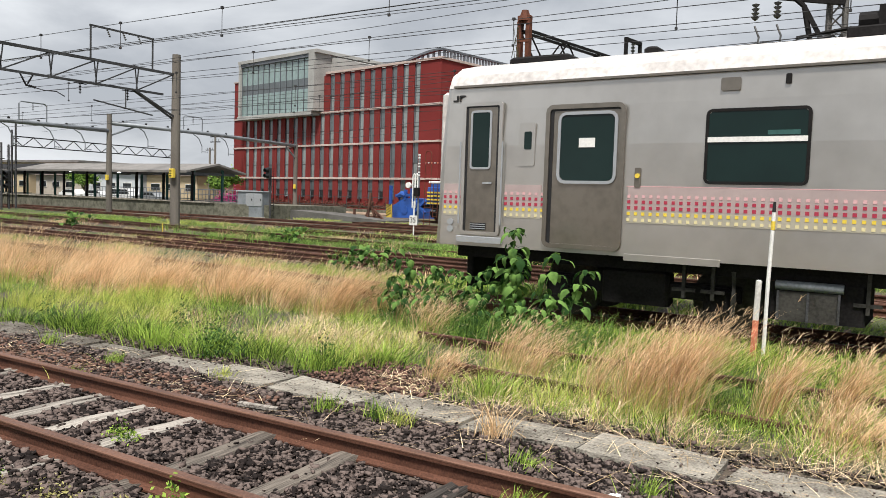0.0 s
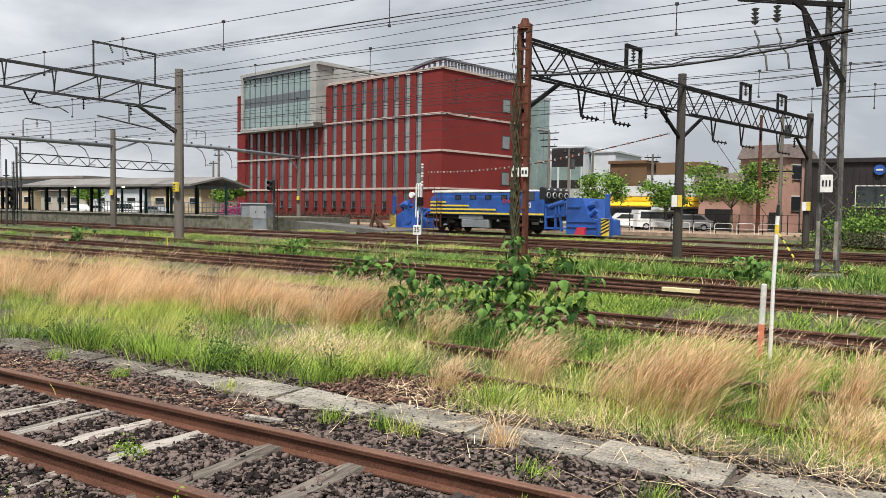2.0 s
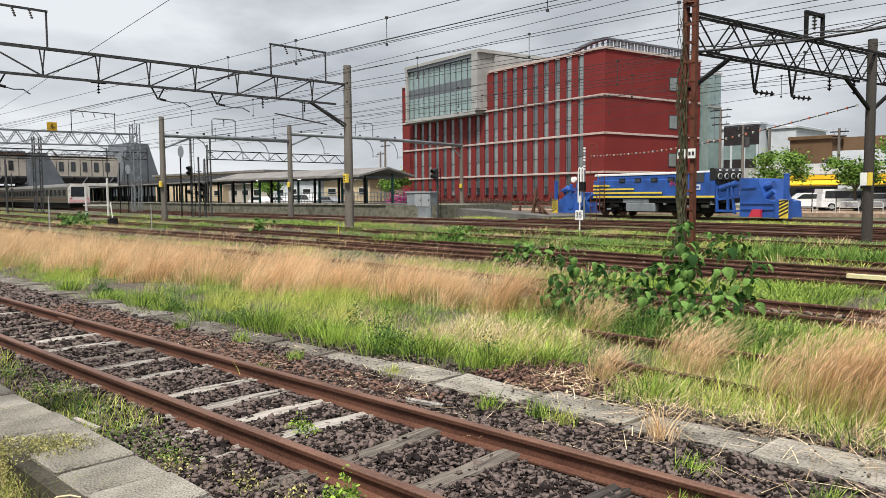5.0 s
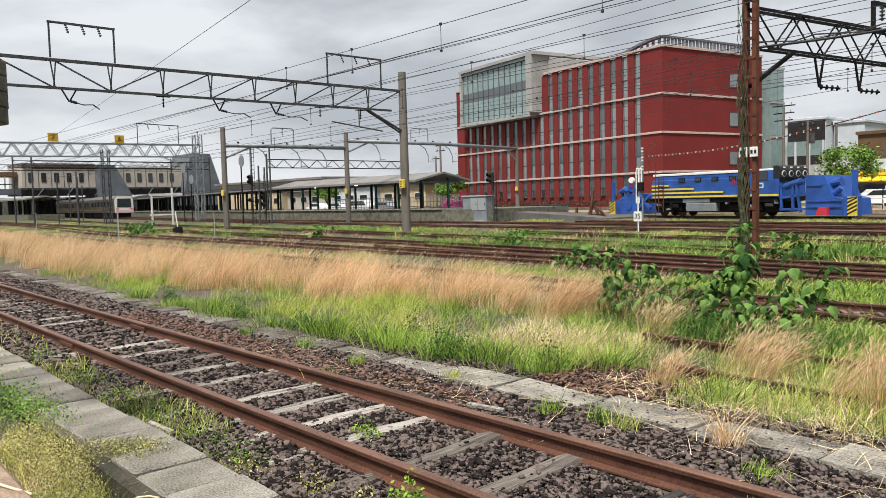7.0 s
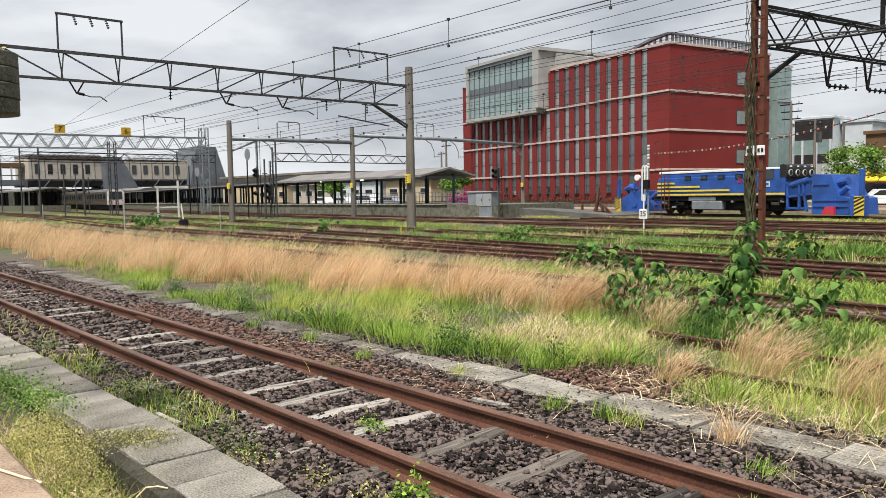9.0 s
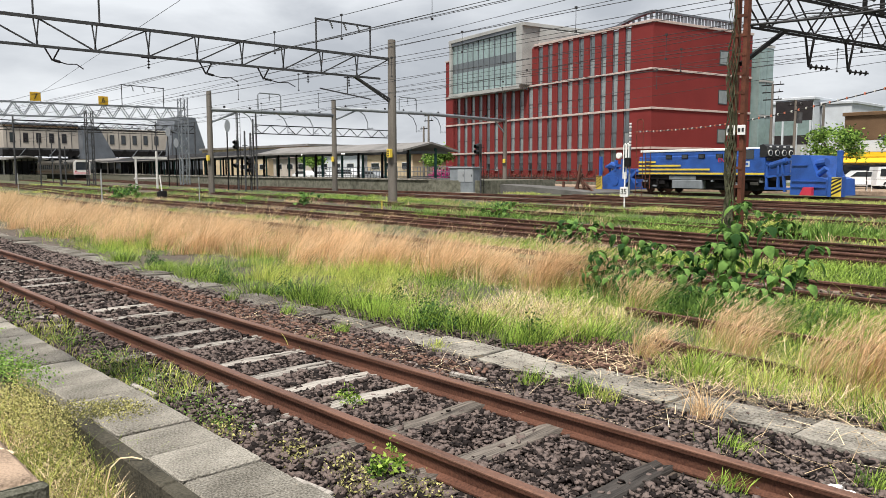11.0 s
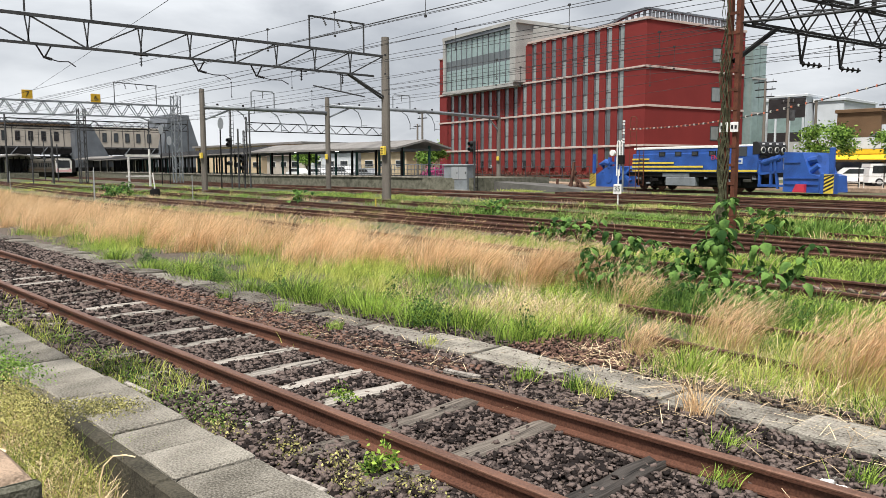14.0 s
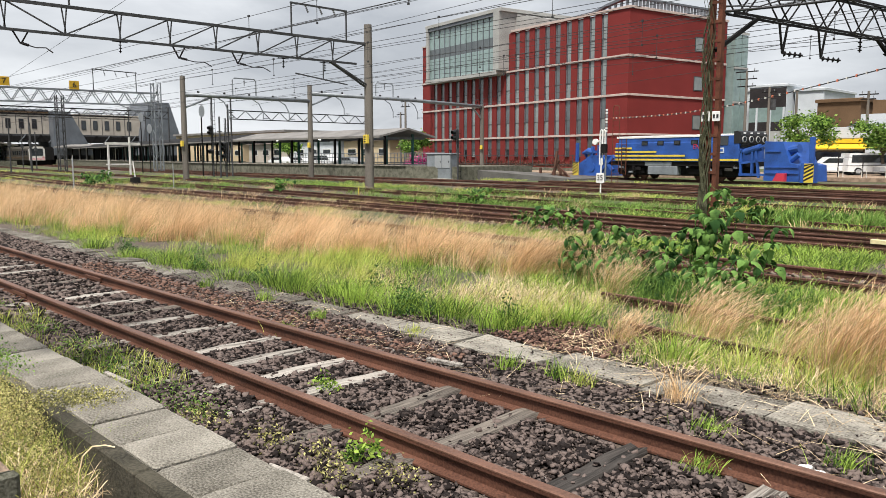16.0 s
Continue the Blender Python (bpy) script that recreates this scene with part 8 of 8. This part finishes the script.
def signal(x, y, z, heads, label, turn=0, lit=None):
    s = thing("signal", label, "signal", pose(x, y, 0, 0, 0, turn))
    part("post", Build().tube([(0, 0, -0.2), (0, 0, z)], 0.065, 8), M_GREYST, s)
    for hz, n in heads:
        h = part("head", Build().box(-0.22, -0.32, hz - n * 0.2, 0.22, -0.12, hz + n * 0.2, 0.06), M_BLACK, s, "black signal head with hoods")
        for k in range(n):
            zz = hz - n * 0.2 + 0.2 + k * 0.4
            part("hood", Build().tube([(0, -0.3, zz), (0, -0.62, zz - 0.02)], 0.15, 12, 0.14, False), M_BLACK, h)
            part("lens", Build().tube([(0, -0.31, zz), (0, -0.335, zz)], 0.12, 12), lit if lit is not None and k == 0 else M_GLASSDK, h)
    for k in range(int(z / 0.35)):
        part("rung", Build().bar((-0.2, 0.12, 0.3 + k * 0.35), (0.2, 0.12, 0.3 + k * 0.35), 0.03), M_DARKST, s)
    part("ladder_rail", Build().bar((-0.2, 0.12, 0.1), (-0.2, 0.12, z), 0.03), M_DARKST, s)
    part("ladder_rail", Build().bar((0.2, 0.12, 0.1), (0.2, 0.12, z), 0.03), M_DARKST, s)
    return s


signal(-40.75, 41.0, 3.75, ((3.35, 2),), "dark lineside signal with two lamps")
signal(-62.0, 32.4, 6.9, ((4.0, 2), (2.2, 1)), "tall dark signal mast with stacked heads", 30)
signal(-60.8, 33.0, 5.0, ((2.6, 2), (1.8, 1)), "dark signal mast with small heads", 30)
for x, y, z in ((-62.0, 34.2, 6.8), (-58.5, 31.2, 5.0)):
    p_ = thing("steel_post", "dark steel post beside the signals", "post")
    part("shaft", Build().tube([(x, y, -0.2), (x, y, z)], 0.075, 8), M_GREYST, p_)
    part("bracket", Build().bar((x - 0.4, y, z - 1.2), (x + 0.4, y, z - 1.2), 0.06), M_DARKST, p_)
for x, y, z in ((-62.3, 31.6, 5.6), (-84.0, 35.5, 6.0), (-84.0, 36.4, 4.8)):
    o = thing("signal_disc", "pale oval signal backboard on a thin mast", "signal")
    b = Build()
    b.prism([(y + 0.26 * math.cos(k * math.pi / 8), z + 0.52 * math.sin(k * math.pi / 8)) for k in range(16)], "x", x, x + 0.06)
    part("backboard", b, M_CARG, o)
    part("post", Build().tube([(x - 0.06, y, -0.2), (x - 0.06, y, z + 0.5)], 0.06, 8), M_DARKST, o)

# white signal with pipes and ladder before the plough
s = thing("white_signal", "white-fitted signal post with a tall ladder beside the plough", "signal", pose(-29.9, 44.2, 0))
part("post", Build().tube([(0, 0, -0.2), (0, 0, 4.9)], 0.06, 8), M_GALV, s)
for k in range(9):
    part("collar", Build().tube([(0, 0, 3.2 + k * 0.2), (0, 0, 3.3 + k * 0.2)], 0.085, 8), M_WHITEP if k % 3 else M_GALV, s)
for x0 in (-0.42, -0.2):
    part("pipe", Build().tube([(x0, -0.1, 1.2), (x0, -0.1, 3.3), (x0 + 0.04, -0.1, 3.5), (x0 + 0.12, -0.1, 3.55), (x0 + 0.18, -0.1, 3.45), (x0 + 0.18, -0.1, 2.6)], 0.045, 8), M_WHITEP, s, "white bent pipe")
part("head", Build().tube([(-0.7, -0.12, 2.75), (-0.7, -0.3, 2.75)], 0.2, 14), M_WHITEP, s)
part("box", Build().box(-0.25, -0.3, 2.0, 0.15, 0.0, 2.6, 0.03), M_DARKST, s)
for x0 in (0.5, 1.0):
    part("ladder_rail", Build().bar((x0, 0, 0), (x0, 0, 4.9), 0.03), M_RUSTPOLE, s)
for k in range(15):
    part("rung", Build().bar((0.5, 0, 0.3 + k * 0.32), (1.0, 0, 0.3 + k * 0.32), 0.022), M_RUSTPOLE, s)
part("guard", Build().tube([(0.5, 0, 4.9), (0.6, 0, 5.1), (0.9, 0, 5.1), (1.0, 0, 4.9)], 0.03, 6), M_RUSTPOLE, s)

# wooden buffer stop and timber scraps at the end of the ramp
bs = thing("buffer_stop", "broken dark timber buffer stop", "buffer stop", pose(-36.6, 47.6, 0))
for a_, c_ in (((-0.6, 0, 0), (0.2, 0, 1.5)), ((0.6, 0, 0), (-0.1, 0, 1.5)), ((0.0, -0.4, 0), (0.0, 0.0, 2.2)), ((1.4, 0, 0), (0.3, 0, 0.9)), ((-1.6, 0, 0.3), (1.0, 0, 0.35)), ((-1.6, 0, 0), (-1.6, 0, 0.9))):
    part("timber", Build().bar(a_, c_, 0.16), M_RUSTDK, bs)
sw = thing("switch_stand", "dark tilted switch stand beside the rails", "switch stand", pose(-49.0, 20.2, 0, 0, -8, 0))
part("base", Build().box(-0.25, -0.25, -0.1, 0.25, 0.25, 0.45, 0.05), M_UNDER, sw)
part("weight", Build().tube([(-0.35, 0, 0.35), (-0.35, 0.2, 0.35)], 0.22, 12), M_UNDER, sw)
part("lever", Build().tube([(0, 0, 0.4), (-0.1, 0, 1.5)], 0.04, 6), M_OFFW, sw)
fr = thing("sign_stand", "white painted crossbar sign stand by the tracks", "sign stand")
part("post", Build().box(-70.05, 26.45, -0.2, -69.9, 26.6, 3.0, 0.01), M_OFFW, fr)
part("post", Build().box(-70.05, 28.35, -0.2, -69.9, 28.5, 3.5, 0.01), M_OFFW, fr)
part("crossbar", Build().box(-70.02, 26.3, 2.8, -69.93, 29.4, 3.0, 0.01), M_OFFW, fr)
part("crossbar", Build().box(-70.02, 26.3, 1.0, -69.93, 28.6, 1.12, 0.01), M_OFFW, fr)
for x, y, z in ((-44.7, 15.0, 1.85), (-45.4, 15.2, 1.7), (-60, 14.5, 1.6), (-41, 19, 1.4), (-26.0, 20.2, 0.5)):
    p_ = thing("thin_stake", "thin pale stake standing in the grass", "stake", group="thin stakes")
    part("shaft", Build().tube([(x, y, -0.2), (x, y, z)], 0.022, 6), M_CARG if z > 1 else M_YELLOW, p_)
bm_ = thing("short_beam", "short yellow and white painted beam on the track", "beam", pose(-4.35, 15.7, 0.16, 0, 0, -4))
part("timber", Build().box(-0.38, -0.05, 0, 0.38, 0.05, 0.08, 0.01), M_LYELLOW, bm_)
# dark steel masts and light portals in front of the station
for x, y0, y1, z in ((-100, 24, 46, 7.6), (-118, 26, 48, 8.6), (-140, 28, 60, 9.2), (-75, 41, 60, 6.6)):
    q = thing("thin_portal", "dark thin steel catenary portal before the station", "catenary portal", group="station portals")
    for y in (y0, y1):
        part("post", Build().tube([(x, y, -0.2), (x, y, z + 0.6)], 0.1, 8), M_GREYST, q)
    n = int((y1 - y0) / 2)
    part("top_chord", Build().bar((x, y0, z), (x, y1, z), 0.1), M_DARKST, q)
    part("bottom_chord", Build().bar((x, y0, z - 0.9), (x, y1, z - 0.9), 0.1), M_DARKST, q)
    for k in range(n):
        u0, u1 = y0 + (y1 - y0) * k / n, y0 + (y1 - y0) * (k + 1) / n
        part("brace", Build().bar((x, u0, z), (x, (u0 + u1) / 2, z - 0.9), 0.06), M_DARKST, q)
        part("brace", Build().bar((x, (u0 + u1) / 2, z - 0.9), (x, u1, z), 0.06), M_DARKST, q)
for x, y, z in ((-95, 27.5, 5.5), (-104, 30, 6.5), (-112, 33.0, 5.0), (-90, 24, 5.6), (-125, 35, 6)):
    p_ = thing("thin_mast", "thin dark mast among the station tracks", "mast", group="thin masts")
    part("shaft", Build().tube([(x, y, -0.2), (x, y, z)], 0.075, 8), M_GREYST, p_)
    part("lamp_box", Build().box(x - 0.14, y - 0.16, z * 0.5, x + 0.14, y + 0.16, z * 0.5 + 0.45, 0.03), M_GREYST, p_)

# tension weights hanging beside a mast at the platform
wt = thing("tension_weights", "stack of mossy concrete tension weights hung from a mast bracket", "weights")
WX, WY = -6.19, 1.08
for k in range(4):
    z = 2.405 + k * 0.108
    b = Build()
    rr_ = 0.27 if k else 0.265
    b.tube([(WX, WY, z), (WX, WY, z + 0.012), (WX, WY, z + 0.09), (WX, WY, z + 0.1)], rr_, 26)
    part("weight", b, M_CONCDK, wt, "round concrete weight", True)
part("rod", Build().tube([(WX, WY, 2.37), (WX, WY, 6.3)], 0.015, 6), M_RUSTDK, wt)
part("bracket", Build().bar((WX, WY, 6.3), (WX - 0.9, WY - 0.9, 6.3), 0.08), M_RUSTPOLE, wt)
part("mast", Build().tube([(WX - 0.9, WY - 0.9, -0.2), (WX - 0.9, WY - 0.9, 7.2)], 0.16, 10), M_POLECONC, wt)
leafy("weight_moss", [(WX, WY, 2.85)], 420, 0.12, 0.08, 0.02, M_WEED, "moss and weed on top of the weights")
# loose bits on the ballast
sc = Build().tube([(-4.0, 1.47, 0.262), (-4.03, 1.43, 0.275), (-4.07, 1.38, 0.27), (-4.1, 1.34, 0.22), (-4.12, 1.32, 0.12), (-4.12, 1.31, -0.1)], 0.004, 5)
tagged(part("loose_wire", sc, M_STRAW), "pale bent wire hooked over the kerb", "wire")
sc = Build().tube([(-5.2, 0.75, 0.31), (-4.9, 0.8, 0.315), (-4.6, 0.9, 0.31), (-4.5, 0.98, 0.28)], 0.008, 5)
tagged(part("loose_wire", sc, M_STRAW), "brown wire lying on the earth", "wire")
for x, y, l_, a_ in ((-4.55, 4.42, 0.34, 20), (-3.5, 2.2, 0.3, 12), (-6.0, 2.25, 0.35, 8)):
    s_ = new("wood_scrap", Build().box(-l_ / 2, -0.02, 0, l_ / 2, 0.02, 0.03, 0.005).mesh("wood_scrap", M_SLEEPER))
    s_.matrix_basis = pose(x, y, 0.04, 4, 3, a_)
    tagged(s_, "pale splinter of wood on the ballast", "wood scrap", "wood scraps")
b = Build()
r = random.Random(3)
for k in range(6):
    x, y = -1.52 + r.uniform(-0.07, 0.07), 4.32 + r.uniform(-0.04, 0.04)
    b.box(x - 0.018, y - 0.014, 0.03, x + 0.018, y + 0.014, 0.05 + r.uniform(0, 0.015), 0.005)
tagged(part("white_rubble", b, M_WHITEP), "small heap of whitish broken rubble", "rubble")


# ---- what moves ----
def motions():
    # the railcar runs off along its track
    rows = []
    for t in [i * 0.1 for i in range(15)] + [1.5 + i * 0.5 for i in range(30)]:
        x = -6.39 + 6.37 * t
        rows.append((t, pose(x, line_y(TRACK_A, x), HEAD, 0, 0, math.degrees(math.atan2(line_y(TRACK_A, x + 15) - line_y(TRACK_A, x), 15)))))
    walk(train, rows)
    # the far train draws away into the station
    rows = []
    for t, x in ((0, -72), (2.5, -91), (5, -110), (6.5, -121), (8, -130), (10, -140), (12, -148), (14, -154), (16, -159)):
        rows.append((t, pose(x, line_y(LEAVE, x), HEAD, 0, 0, -6.9)))
    walk(leaving, rows)
    # dry clumps and the bush's stems rock in the wind
    for i, ob in enumerate(CLUMPS):
        rows = []
        for k in range(41):
            t = k * 0.4
            s = 3.5 * math.sin(t * 2.1 + i * 1.3) + 2.0 * math.sin(t * 3.7 + i * 0.7)
            rows.append((t, pose(*ob.location, -0.5 * s, s, 0)))
        walk(ob, rows)
    for i, ob in enumerate(sprigs):
        rows = []
        for k in range(41):
            t = k * 0.4
            s = 4.5 * math.sin(t * 2.4 + i * 1.1) + 2.5 * math.sin(t * 4.1 + i * 0.8)
            rows.append((t, pose(*ob.location, -0.4 * s, s, 0)))
        walk(ob, rows)


motions()
